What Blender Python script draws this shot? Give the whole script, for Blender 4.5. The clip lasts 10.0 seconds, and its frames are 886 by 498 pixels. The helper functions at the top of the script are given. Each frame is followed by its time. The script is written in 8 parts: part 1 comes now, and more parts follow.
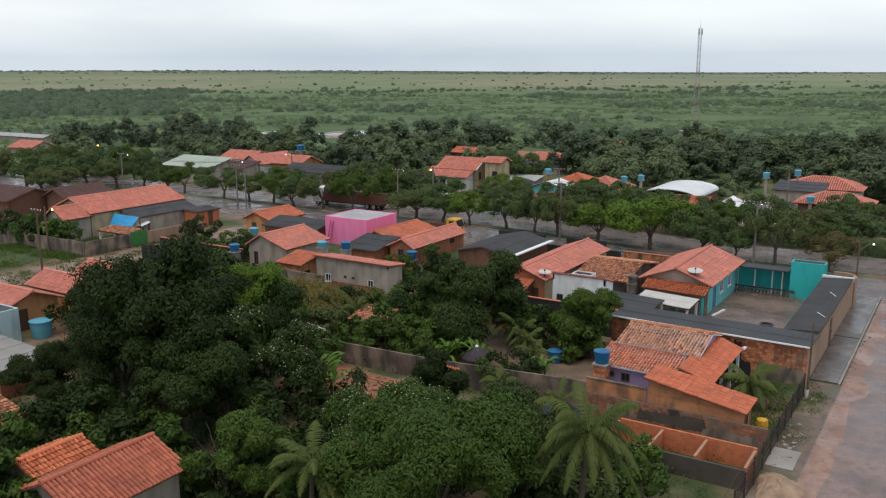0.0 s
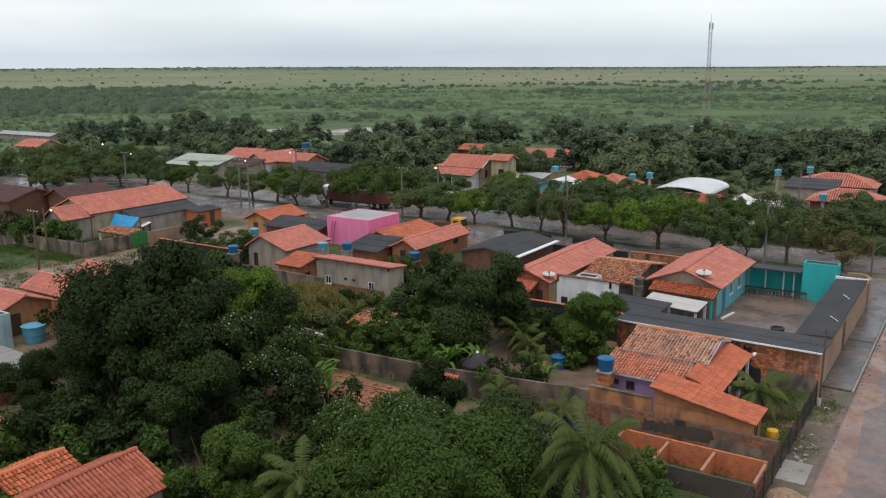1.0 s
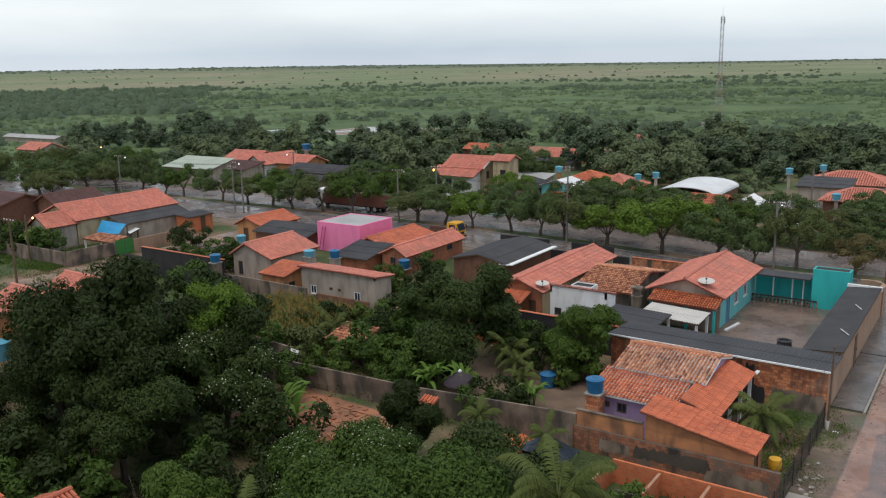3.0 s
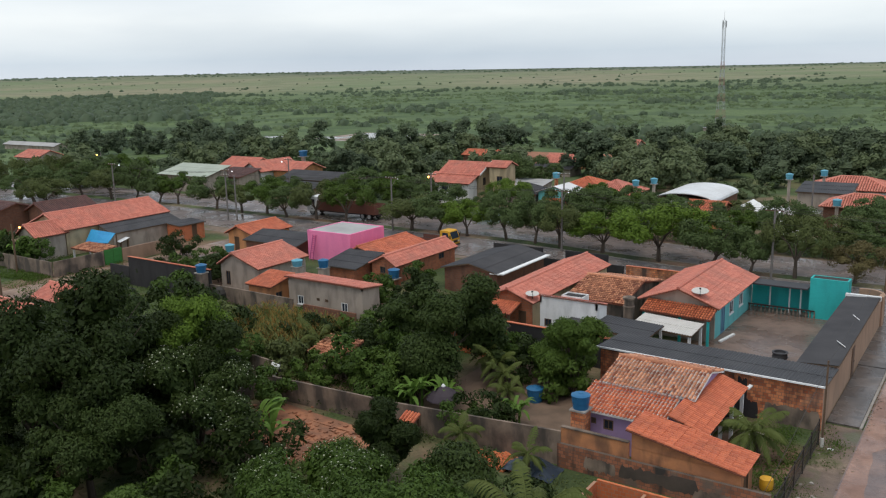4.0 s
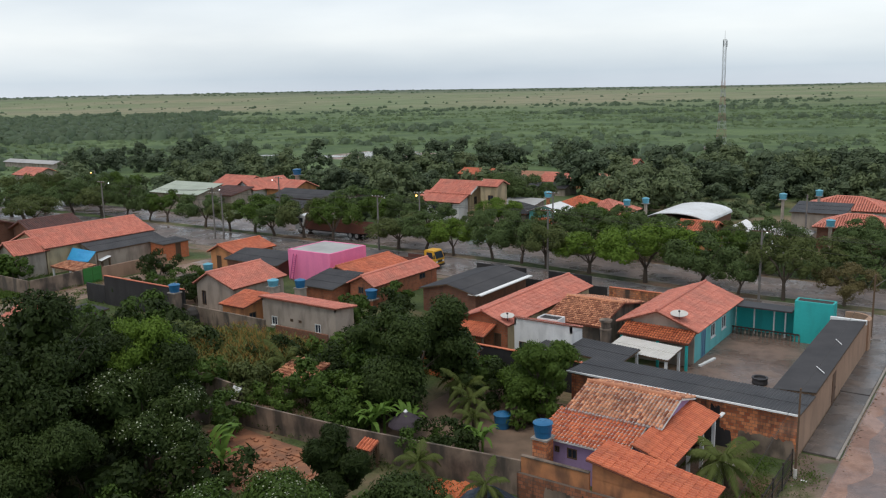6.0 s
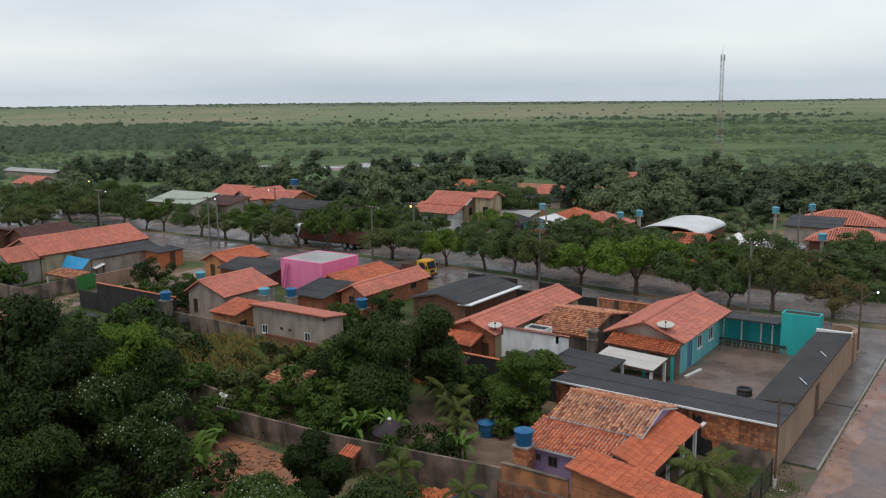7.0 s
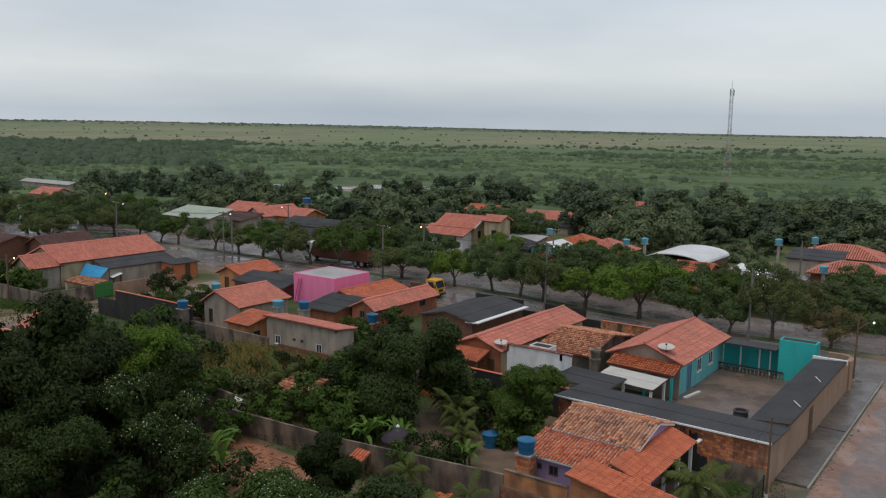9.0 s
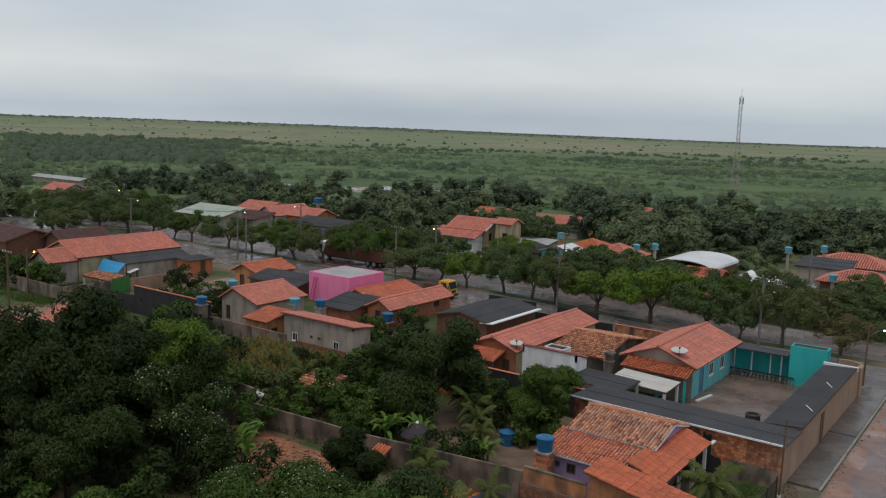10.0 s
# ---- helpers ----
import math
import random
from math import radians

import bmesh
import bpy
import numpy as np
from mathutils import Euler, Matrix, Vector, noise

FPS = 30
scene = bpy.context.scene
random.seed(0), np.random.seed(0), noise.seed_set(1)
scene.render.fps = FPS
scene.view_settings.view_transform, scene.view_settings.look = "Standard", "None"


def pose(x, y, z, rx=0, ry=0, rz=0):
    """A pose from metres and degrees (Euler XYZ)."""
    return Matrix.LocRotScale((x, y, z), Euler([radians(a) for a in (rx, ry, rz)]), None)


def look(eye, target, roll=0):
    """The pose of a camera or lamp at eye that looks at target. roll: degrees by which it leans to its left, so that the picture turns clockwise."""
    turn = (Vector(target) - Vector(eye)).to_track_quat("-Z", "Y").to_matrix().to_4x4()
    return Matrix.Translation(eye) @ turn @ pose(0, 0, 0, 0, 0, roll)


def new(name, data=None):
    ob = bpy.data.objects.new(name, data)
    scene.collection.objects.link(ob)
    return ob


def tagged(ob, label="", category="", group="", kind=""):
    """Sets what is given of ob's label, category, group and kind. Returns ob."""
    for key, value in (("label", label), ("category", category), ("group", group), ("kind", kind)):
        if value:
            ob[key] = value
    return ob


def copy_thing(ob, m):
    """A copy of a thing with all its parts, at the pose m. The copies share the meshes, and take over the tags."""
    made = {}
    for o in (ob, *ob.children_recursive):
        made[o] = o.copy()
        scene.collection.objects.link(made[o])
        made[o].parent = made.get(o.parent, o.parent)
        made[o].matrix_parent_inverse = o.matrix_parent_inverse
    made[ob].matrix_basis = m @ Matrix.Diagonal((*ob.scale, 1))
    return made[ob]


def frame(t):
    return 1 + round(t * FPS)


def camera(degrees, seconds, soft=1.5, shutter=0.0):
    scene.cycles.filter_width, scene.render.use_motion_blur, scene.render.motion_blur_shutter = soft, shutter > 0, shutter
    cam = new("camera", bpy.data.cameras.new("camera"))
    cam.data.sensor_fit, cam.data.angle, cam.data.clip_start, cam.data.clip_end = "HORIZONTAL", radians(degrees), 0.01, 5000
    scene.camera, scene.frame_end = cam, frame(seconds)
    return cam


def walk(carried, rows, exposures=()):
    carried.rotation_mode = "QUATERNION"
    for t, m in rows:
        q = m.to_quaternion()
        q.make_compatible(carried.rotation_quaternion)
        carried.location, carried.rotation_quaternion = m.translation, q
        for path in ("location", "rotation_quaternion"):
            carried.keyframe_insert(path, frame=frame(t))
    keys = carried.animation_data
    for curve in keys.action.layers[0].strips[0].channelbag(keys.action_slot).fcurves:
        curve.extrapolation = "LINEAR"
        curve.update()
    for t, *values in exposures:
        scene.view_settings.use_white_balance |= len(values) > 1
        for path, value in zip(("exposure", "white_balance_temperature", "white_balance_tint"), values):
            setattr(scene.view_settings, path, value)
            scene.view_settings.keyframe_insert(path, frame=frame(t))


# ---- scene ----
cam = camera(55.5, 10.0, soft=1.2)
PATH = [
    (0, (-0.22, -3.534, 21.333), (-1.271, -1.884, 20.917), -0.3),
    (0.5, (-0.375, -2.575, 21.409), (-1.437, -0.933, 20.988), -0.4),
    (1, (-0.536, -1.561, 21.445), (-1.607, 0.073, 21.02), -0.6),
    (1.5, (-0.633, -0.465, 21.49), (-1.713, 1.162, 21.061), -0.8),
    (2, (-0.707, 0.68, 21.477), (-1.797, 2.301, 21.047), -1.0),
    (2.5, (-0.711, 1.791, 21.486), (-1.808, 3.407, 21.055), -1.1),
    (3.0, (-0.673, 2.911, 21.52), (-1.774, 4.524, 21.09), -1.23),
    (3.5, (-0.552, 4.005, 21.56), (-1.657, 5.616, 21.135), -1.37),
    (4, (-0.352, 5.009, 21.542), (-1.465, 6.617, 21.124), -1.5),
    (4.5, (-0.114, 5.946, 21.473), (-1.238, 7.549, 21.064), -1.6),
    (5, (0.241, 6.712, 21.47), (-0.888, 8.314, 21.071), -1.6),
    (5.5, (0.63, 7.407, 21.368), (-0.504, 9.009, 20.981), -1.5),
    (6, (1.035, 7.848, 21.287), (-0.098, 9.453, 20.913), -1.4),
    (6.5, (1.532, 8.104, 21.209), (0.398, 9.711, 20.848), -1.24),
    (7.0, (2.106, 8.014, 21.134), (0.969, 9.622, 20.789), -0.96),
    (7.5, (2.596, 7.619, 21.06), (1.455, 9.228, 20.732), -0.6),
    (8, (2.99, 7.084, 20.986), (1.845, 8.694, 20.676), -0.2),
    (8.5, (3.232, 6.437, 20.988), (2.083, 8.047, 20.692), 0.3),
    (9, (3.298, 5.762, 20.994), (2.143, 7.369, 20.707), 0.8),
    (9.5, (3.195, 5.008, 20.987), (2.035, 6.613, 20.706), 1.3),
    (10, (3.007, 4.148, 20.992), (1.844, 5.751, 20.711), 1.8),
]
walk(cam, [(t, look(e, a, r)) for t, e, a, r in PATH],
     exposures=((0.0, 0.0), (5.5, 0.0), (7.5, -0.25), (9.0, -0.42), (10.0, -0.48)))


# ---- world, sun ----
world = bpy.data.worlds.new("overcast_sky")
scene.world = world
world.use_nodes = True
wn, wl = world.node_tree.nodes, world.node_tree.links
wn.clear()
w_out = wn.new("ShaderNodeOutputWorld")
w_bg = wn.new("ShaderNodeBackground")
w_sky = wn.new("ShaderNodeTexSky")
w_sky.sky_type, w_sky.sun_disc = "NISHITA", False
w_sky.sun_elevation, w_sky.sun_rotation = radians(38), radians(200)
w_co = wn.new("ShaderNodeTexCoord")
w_map = wn.new("ShaderNodeMapping")
w_map.inputs["Scale"].default_value = (1.0, 1.0, 4.5)
w_noise = wn.new("ShaderNodeTexNoise")
w_noise.inputs["Scale"].default_value, w_noise.inputs["Detail"].default_value = 1.6, 6.0
w_sep = wn.new("ShaderNodeSeparateXYZ")
w_grad = wn.new("ShaderNodeValToRGB")
w_grad.color_ramp.elements[0].position, w_grad.color_ramp.elements[0].color = 0.0, (0.66, 0.73, 0.82, 1)
w_grad.color_ramp.elements[1].position, w_grad.color_ramp.elements[1].color = 0.6, (0.60, 0.68, 0.77, 1)
for at, colour in ((0.015, (0.58, 0.67, 0.77, 1)), (0.06, (0.86, 0.90, 0.93, 1)), (0.14, (0.74, 0.81, 0.88, 1))):
    w_grad.color_ramp.elements.new(at).color = colour
w_cl = wn.new("ShaderNodeValToRGB")
w_cl.color_ramp.elements[0].position, w_cl.color_ramp.elements[0].color = 0.32, (0.80, 0.83, 0.87, 1)
w_cl.color_ramp.elements[1].position, w_cl.color_ramp.elements[1].color = 0.68, (1.17, 1.15, 1.12, 1)
w_mul = wn.new("ShaderNodeMix")
w_mul.data_type, w_mul.blend_type = "RGBA", "MULTIPLY"
w_mul.inputs["Factor"].default_value = 1.0
w_mix = wn.new("ShaderNodeMix")
w_mix.data_type = "RGBA"
w_mix.inputs["Factor"].default_value = 0.02
wl.new(w_co.outputs["Generated"], w_map.inputs["Vector"])
wl.new(w_map.outputs["Vector"], w_noise.inputs["Vector"])
wl.new(w_noise.outputs["Fac"], w_cl.inputs["Fac"])
wl.new(w_co.outputs["Generated"], w_sep.inputs["Vector"])
wl.new(w_sep.outputs["Z"], w_grad.inputs["Fac"])
wl.new(w_grad.outputs["Color"], w_mul.inputs["A"])
wl.new(w_cl.outputs["Color"], w_mul.inputs["B"])
wl.new(w_mul.outputs["Result"], w_mix.inputs["A"])
wl.new(w_sky.outputs["Color"], w_mix.inputs["B"])
wl.new(w_mix.outputs["Result"], w_bg.inputs["Color"])
wl.new(w_bg.outputs["Background"], w_out.inputs["Surface"])
w_bg.inputs["Strength"].default_value = 0.95

sun_data = bpy.data.lights.new("sun", "SUN")
sun_data.energy, sun_data.angle, sun_data.color = 1.6, radians(40), (1.0, 0.93, 0.84)
sun = new("sun", sun_data)
sun.matrix_world = look((-40, 20, 120), (-45, 55, 0))


# ---- materials ----
def shader(name, rough=0.8, metal=0.0):
    m = bpy.data.materials.new(name)
    m.use_nodes = True
    n, l = m.node_tree.nodes, m.node_tree.links
    b = n["Principled BSDF"]
    b.inputs["Roughness"].default_value, b.inputs["Metallic"].default_value = rough, metal
    b.inputs["Specular IOR Level"].default_value = 0.35
    return m, n, l, b


def place_vec(n, l, scale=(1, 1, 1)):
    g = n.new("ShaderNodeNewGeometry")
    mp = n.new("ShaderNodeMapping")
    mp.inputs["Scale"].default_value = scale
    l.new(g.outputs["Position"], mp.inputs["Vector"])
    return mp.outputs["Vector"]


def noise_fac(n, l, vec, scale, detail=5.0, lo=0.35, hi=0.65):
    t = n.new("ShaderNodeTexNoise")
    t.inputs["Scale"].default_value, t.inputs["Detail"].default_value = scale, detail
    l.new(vec, t.inputs["Vector"])
    r = n.new("ShaderNodeMapRange")
    r.inputs["From Min"].default_value, r.inputs["From Max"].default_value = lo, hi
    l.new(t.outputs["Fac"], r.inputs["Value"])
    return r.outputs["Result"]


def mixed(n, l, fac, a, b, blend="MIX", amount=None):
    m = n.new("ShaderNodeMix")
    m.data_type, m.blend_type = "RGBA", blend
    if amount is None:
        l.new(fac, m.inputs["Factor"])
    else:
        mm = n.new("ShaderNodeMath")
        mm.operation = "MULTIPLY"
        l.new(fac, mm.inputs[0])
        mm.inputs[1].default_value = amount
        l.new(mm.outputs[0], m.inputs["Factor"])
    for key, v in (("A", a), ("B", b)):
        if isinstance(v, tuple):
            m.inputs[key].default_value = (*v, 1)
        else:
            l.new(v, m.inputs[key])
    return m.outputs["Result"]


def bumped(n, l, b, height, strength=0.3, distance=0.02):
    k = n.new("ShaderNodeBump")
    k.inputs["Strength"].default_value, k.inputs["Distance"].default_value = strength, distance
    l.new(height, k.inputs["Height"])
    l.new(k.outputs["Normal"], b.inputs["Normal"])


def surface(name, base, stain, rough=0.85, big=0.35, fine=6.0, amount=0.7, bump=0.3, streak=0.0, spot=None, metal=0.0):
    """Painted or mineral surface: base colour, large stains, fine grain, run-off streaks."""
    m, n, l, b = shader(name, rough, metal)
    v = place_vec(n, l)
    f1 = noise_fac(n, l, v, big, 6.0)
    f2 = noise_fac(n, l, v, fine, 4.0, 0.25, 0.75)
    c = mixed(n, l, f1, base, stain, amount=amount)
    c = mixed(n, l, f2, c, tuple(x * 0.75 for x in base), amount=0.35)
    if streak:
        sv = place_vec(n, l, (0.9, 0.9, 0.28))
        f3 = noise_fac(n, l, sv, 1.3, 8.0, 0.46, 0.62)
        c = mixed(n, l, f3, c, spot or (0.05, 0.045, 0.04), amount=streak)
    l.new(c, b.inputs["Base Color"])
    bumped(n, l, b, f2, bump)
    return m


def tile_shader(name, light, dark, moss=(0.09, 0.06, 0.045), moss_amount=0.35, rough=0.6):
    m, n, l, b = shader(name, rough)
    g = n.new("ShaderNodeNewGeometry")
    v = place_vec(n, l)
    r = n.new("ShaderNodeMapRange")
    o = n.new("ShaderNodeObjectInfo")
    s = n.new("ShaderNodeMath")
    l.new(g.outputs["Random Per Island"], s.inputs[0])
    l.new(o.outputs["Random"], s.inputs[1])
    w = n.new("ShaderNodeMath")
    w.operation = "FRACT"
    l.new(s.outputs[0], w.inputs[0])
    l.new(w.outputs[0], r.inputs["Value"])
    c = mixed(n, l, r.outputs["Result"], dark, light)
    f1 = noise_fac(n, l, v, 0.6, 6.0, 0.45, 0.7)
    c = mixed(n, l, f1, c, moss, amount=moss_amount)
    f2 = noise_fac(n, l, v, 9.0, 3.0)
    c = mixed(n, l, f2, c, tuple(x * 0.7 for x in dark), amount=0.3)
    l.new(c, b.inputs["Base Color"])
    bumped(n, l, b, f2, 0.3)
    return m


def brick_shader(name, c1, c2, mortar, plaster=None, plaster_amount=0.0, soot=0.4):
    m, n, l, b = shader(name, 0.85)
    g = n.new("ShaderNodeNewGeometry")
    s = n.new("ShaderNodeSeparateXYZ")
    l.new(g.outputs["Position"], s.inputs["Vector"])
    a = n.new("ShaderNodeMath")
    l.new(s.outputs["X"], a.inputs[0])
    l.new(s.outputs["Y"], a.inputs[1])
    k = n.new("ShaderNodeCombineXYZ")
    l.new(a.outputs[0], k.inputs["X"])
    l.new(s.outputs["Z"], k.inputs["Y"])
    t = n.new("ShaderNodeTexBrick")
    t.inputs["Scale"].default_value = 1.0
    t.inputs["Brick Width"].default_value, t.inputs["Row Height"].default_value = 0.30, 0.20
    t.inputs["Mortar Size"].default_value = 0.013
    for key, col in (("Color1", c1), ("Color2", c2), ("Mortar", mortar)):
        t.inputs[key].default_value = (*col, 1)
    l.new(k.outputs["Vector"], t.inputs["Vector"])
    v = place_vec(n, l)
    f1 = noise_fac(n, l, v, 0.7, 6.0, 0.5, 0.62)
    c = t.outputs["Color"]
    if plaster:
        c = mixed(n, l, f1, c, plaster, amount=plaster_amount)
    f2 = noise_fac(n, l, place_vec(n, l, (1.6, 1.6, 0.3)), 0.9, 6.0, 0.5, 0.68)
    c = mixed(n, l, f2, c, (0.045, 0.04, 0.035), amount=soot)
    l.new(c, b.inputs["Base Color"])
    bumped(n, l, b, t.outputs["Fac"], -0.5, 0.02)
    return m


def leaf_shader(name, dark, light, tip=None, glow=0.25):
    m, n, l, b = shader(name, 0.62)
    low = tuple(0.55 * d + 0.45 * t for d, t in zip(dark, light))
    high = tuple(0.28 * d + 0.72 * t for d, t in zip(dark, light))
    b.inputs["Specular IOR Level"].default_value = 0.18
    g = n.new("ShaderNodeNewGeometry")
    c = mixed(n, l, g.outputs["Random Per Island"], low, high)
    f = noise_fac(n, l, place_vec(n, l), 0.55, 3.0)
    c = mixed(n, l, f, c, tip or light, amount=0.45)
    f4 = noise_fac(n, l, place_vec(n, l), 0.14, 2.0, 0.4, 0.62)
    c = mixed(n, l, f4, c, tuple(x * 0.62 for x in light), amount=0.4)
    l.new(c, b.inputs["Base Color"])
    tr = n.new("ShaderNodeBsdfTranslucent")
    l.new(c, tr.inputs["Color"])
    mx = n.new("ShaderNodeMixShader")
    mx.inputs["Fac"].default_value = glow
    l.new(b.outputs["BSDF"], mx.inputs[1])
    l.new(tr.outputs["BSDF"], mx.inputs[2])
    l.new(mx.outputs["Shader"], n["Material Output"].inputs["Surface"])
    return m


def glow_shader(name, colour, power):
    m, n, l, b = shader(name, 0.4)
    b.inputs["Emission Color"].default_value = (*colour, 1)
    b.inputs["Emission Strength"].default_value = power
    b.inputs["Base Color"].default_value = (*colour, 1)
    return m


def ground_shader():
    m, n, l, b = shader("town_soil_and_pasture", 0.9)
    v = place_vec(n, l)
    soil = mixed(n, l, noise_fac(n, l, v, 0.25, 6.0), (0.19, 0.105, 0.065), (0.29, 0.19, 0.13))
    soil = mixed(n, l, noise_fac(n, l, v, 5.0, 4.0), soil, (0.10, 0.07, 0.05), amount=0.45)
    grass = mixed(n, l, noise_fac(n, l, v, 0.5, 6.0), (0.045, 0.068, 0.022), (0.085, 0.115, 0.035))
    grass = mixed(n, l, noise_fac(n, l, v, 7.0, 3.0), grass, (0.03, 0.045, 0.015), amount=0.6)
    near = mixed(n, l, noise_fac(n, l, v, 0.09, 7.0, 0.40, 0.52), soil, grass)
    # scrub and plain colours lightened, a little bluer, in place of distance haze
    scrub = mixed(n, l, noise_fac(n, l, v, 0.035, 8.0, 0.4, 0.6), (0.060, 0.100, 0.034), (0.118, 0.172, 0.058))
    scrub = mixed(n, l, noise_fac(n, l, place_vec(n, l, (1, 1, 1)), 0.3, 4.0), scrub, (0.03, 0.05, 0.02), amount=0.5)
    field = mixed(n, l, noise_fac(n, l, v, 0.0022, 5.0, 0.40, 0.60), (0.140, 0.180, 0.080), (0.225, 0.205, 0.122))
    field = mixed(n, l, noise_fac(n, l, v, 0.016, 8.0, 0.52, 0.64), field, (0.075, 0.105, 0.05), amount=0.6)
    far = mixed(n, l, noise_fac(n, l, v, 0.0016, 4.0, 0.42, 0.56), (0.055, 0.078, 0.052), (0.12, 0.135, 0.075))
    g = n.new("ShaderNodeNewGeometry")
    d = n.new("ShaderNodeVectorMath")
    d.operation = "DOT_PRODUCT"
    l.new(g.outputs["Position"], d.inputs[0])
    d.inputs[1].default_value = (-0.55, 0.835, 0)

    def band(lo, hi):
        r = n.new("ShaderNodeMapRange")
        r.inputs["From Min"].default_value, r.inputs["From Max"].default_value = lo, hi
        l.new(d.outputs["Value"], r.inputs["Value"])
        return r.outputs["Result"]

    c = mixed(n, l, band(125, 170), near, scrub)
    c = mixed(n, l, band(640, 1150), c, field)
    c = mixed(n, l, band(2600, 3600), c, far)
    l.new(c, b.inputs["Base Color"])
    bumped(n, l, b, noise_fac(n, l, v, 2.5, 6.0), 0.5, 0.1)
    return m


def wet_road(name, base, dust, wet_lo, wet_hi, scale=0.35, grass=0.0):
    m, n, l, b = shader(name, 0.5)
    v = place_vec(n, l)
    c = mixed(n, l, noise_fac(n, l, v, 0.3, 7.0, 0.42, 0.6), base, dust)
    c = mixed(n, l, noise_fac(n, l, v, 1.6, 8.0, 0.47, 0.62), c, tuple(x * 0.62 for x in base), amount=0.5)
    c = mixed(n, l, noise_fac(n, l, v, 14.0, 3.0), c, tuple(x * 0.6 for x in base), amount=0.45)
    if grass:
        c = mixed(n, l, noise_fac(n, l, v, 0.55, 7.0, 0.5, 0.6), c, (0.075, 0.085, 0.03), amount=grass)
    l.new(c, b.inputs["Base Color"])
    r = n.new("ShaderNodeMapRange")
    r.inputs["To Min"].default_value, r.inputs["To Max"].default_value = wet_lo, wet_hi
    l.new(noise_fac(n, l, v, scale, 5.0, 0.4, 0.58), r.inputs["Value"])
    l.new(r.outputs["Result"], b.inputs["Roughness"])
    bumped(n, l, b, noise_fac(n, l, v, 9.0, 4.0), 0.25, 0.02)
    return m


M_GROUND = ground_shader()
M_ASPHALT = wet_road("wet_asphalt", (0.15, 0.125, 0.118), (0.23, 0.18, 0.158), 0.12, 0.48)
M_STREET = wet_road("muddy_asphalt", (0.175, 0.125, 0.112), (0.26, 0.165, 0.132), 0.10, 0.40, 0.22)
M_MUD = wet_road("red_mud", (0.20, 0.13, 0.095), (0.36, 0.255, 0.19), 0.3, 0.8)
M_MARGIN = wet_road("red_street_wash", (0.26, 0.145, 0.105), (0.36, 0.205, 0.145), 0.12, 0.5, 0.4)
M_VERGE = wet_road("trodden_verge", (0.145, 0.10, 0.075), (0.25, 0.185, 0.135), 0.35, 0.85, 0.3, 0.75)
M_CONC = wet_road("wet_concrete", (0.10, 0.090, 0.086), (0.165, 0.135, 0.118), 0.05, 0.36, 0.5)
M_YARD = wet_road("wet_yard_screed", (0.165, 0.112, 0.09), (0.235, 0.165, 0.13), 0.12, 0.5, 0.3)
M_SAND = surface("sand", (0.40, 0.27, 0.18), (0.22, 0.145, 0.10), 0.95, 1.6, 8.0, 0.9, bump=0.8)
M_KERB = surface("kerb_concrete", (0.34, 0.31, 0.28), (0.2, 0.17, 0.14), 0.9)
M_TILE = tile_shader("clay_tile_orange", (0.69, 0.21, 0.105), (0.48, 0.12, 0.06), moss=(0.18, 0.085, 0.06), moss_amount=0.35)
M_TILE_PINK = tile_shader("clay_tile_salmon", (0.70, 0.255, 0.18), (0.54, 0.17, 0.118), moss=(0.28, 0.15, 0.12), moss_amount=0.4)
M_TILE_OLD = tile_shader("clay_tile_weathered", (0.84, 0.40, 0.22), (0.27, 0.085, 0.045), moss_amount=0.3)
M_TILE_RED = tile_shader("clay_tile_mottled_red", (0.80, 0.25, 0.11), (0.42, 0.10, 0.045), moss_amount=0.2)
M_TILE_NEAR = tile_shader("clay_tile_brick_red", (0.56, 0.17, 0.095), (0.40, 0.105, 0.06), moss_amount=0.25)
M_TILE_NEW = tile_shader("clay_tile_bright", (0.66, 0.185, 0.085), (0.50, 0.125, 0.06), moss_amount=0.3)
M_TILE_DARK = tile_shader("clay_tile_maroon", (0.15, 0.07, 0.06), (0.09, 0.045, 0.04), moss_amount=0.3)
M_FIBRO = surface("dark_fibre_cement", (0.038, 0.037, 0.041), (0.068, 0.066, 0.069), 0.62, 0.5, 4.0)
M_FIBRO_LT = surface("grey_fibre_cement", (0.42, 0.41, 0.40), (0.27, 0.265, 0.26), 0.75, 0.4, 4.0)
M_ZINC = surface("white_metal_sheet", (0.72, 0.73, 0.74), (0.55, 0.54, 0.52), 0.45, 0.4, 4.0)
M_PALEGREEN = surface("pale_green_sheet", (0.42, 0.46, 0.38), (0.32, 0.35, 0.29), 0.5, 0.3, 4.0)
M_WHITE = surface("white_limewash", (0.82, 0.81, 0.80), (0.62, 0.59, 0.55), 0.85, 0.35, 6.0, 0.45, streak=0.2)
M_CREAM = surface("cream_plaster", (0.60, 0.47, 0.29), (0.42, 0.31, 0.19), 0.85, 0.4, 6.0, streak=0.35)
M_GREYPL = surface("grey_render", (0.47, 0.39, 0.325), (0.33, 0.27, 0.22), 0.9, 0.4, 6.0, streak=0.35)
M_WALLOLD = surface("stained_boundary_render", (0.30, 0.225, 0.17), (0.10, 0.075, 0.06), 0.92, 0.7, 6.0, 1.0, streak=0.8)
M_BLACKWALL = surface("blackened_render", (0.032, 0.030, 0.032), (0.05, 0.046, 0.045), 0.9, 0.5, 5.0, streak=0.4, spot=(0.015, 0.014, 0.014))
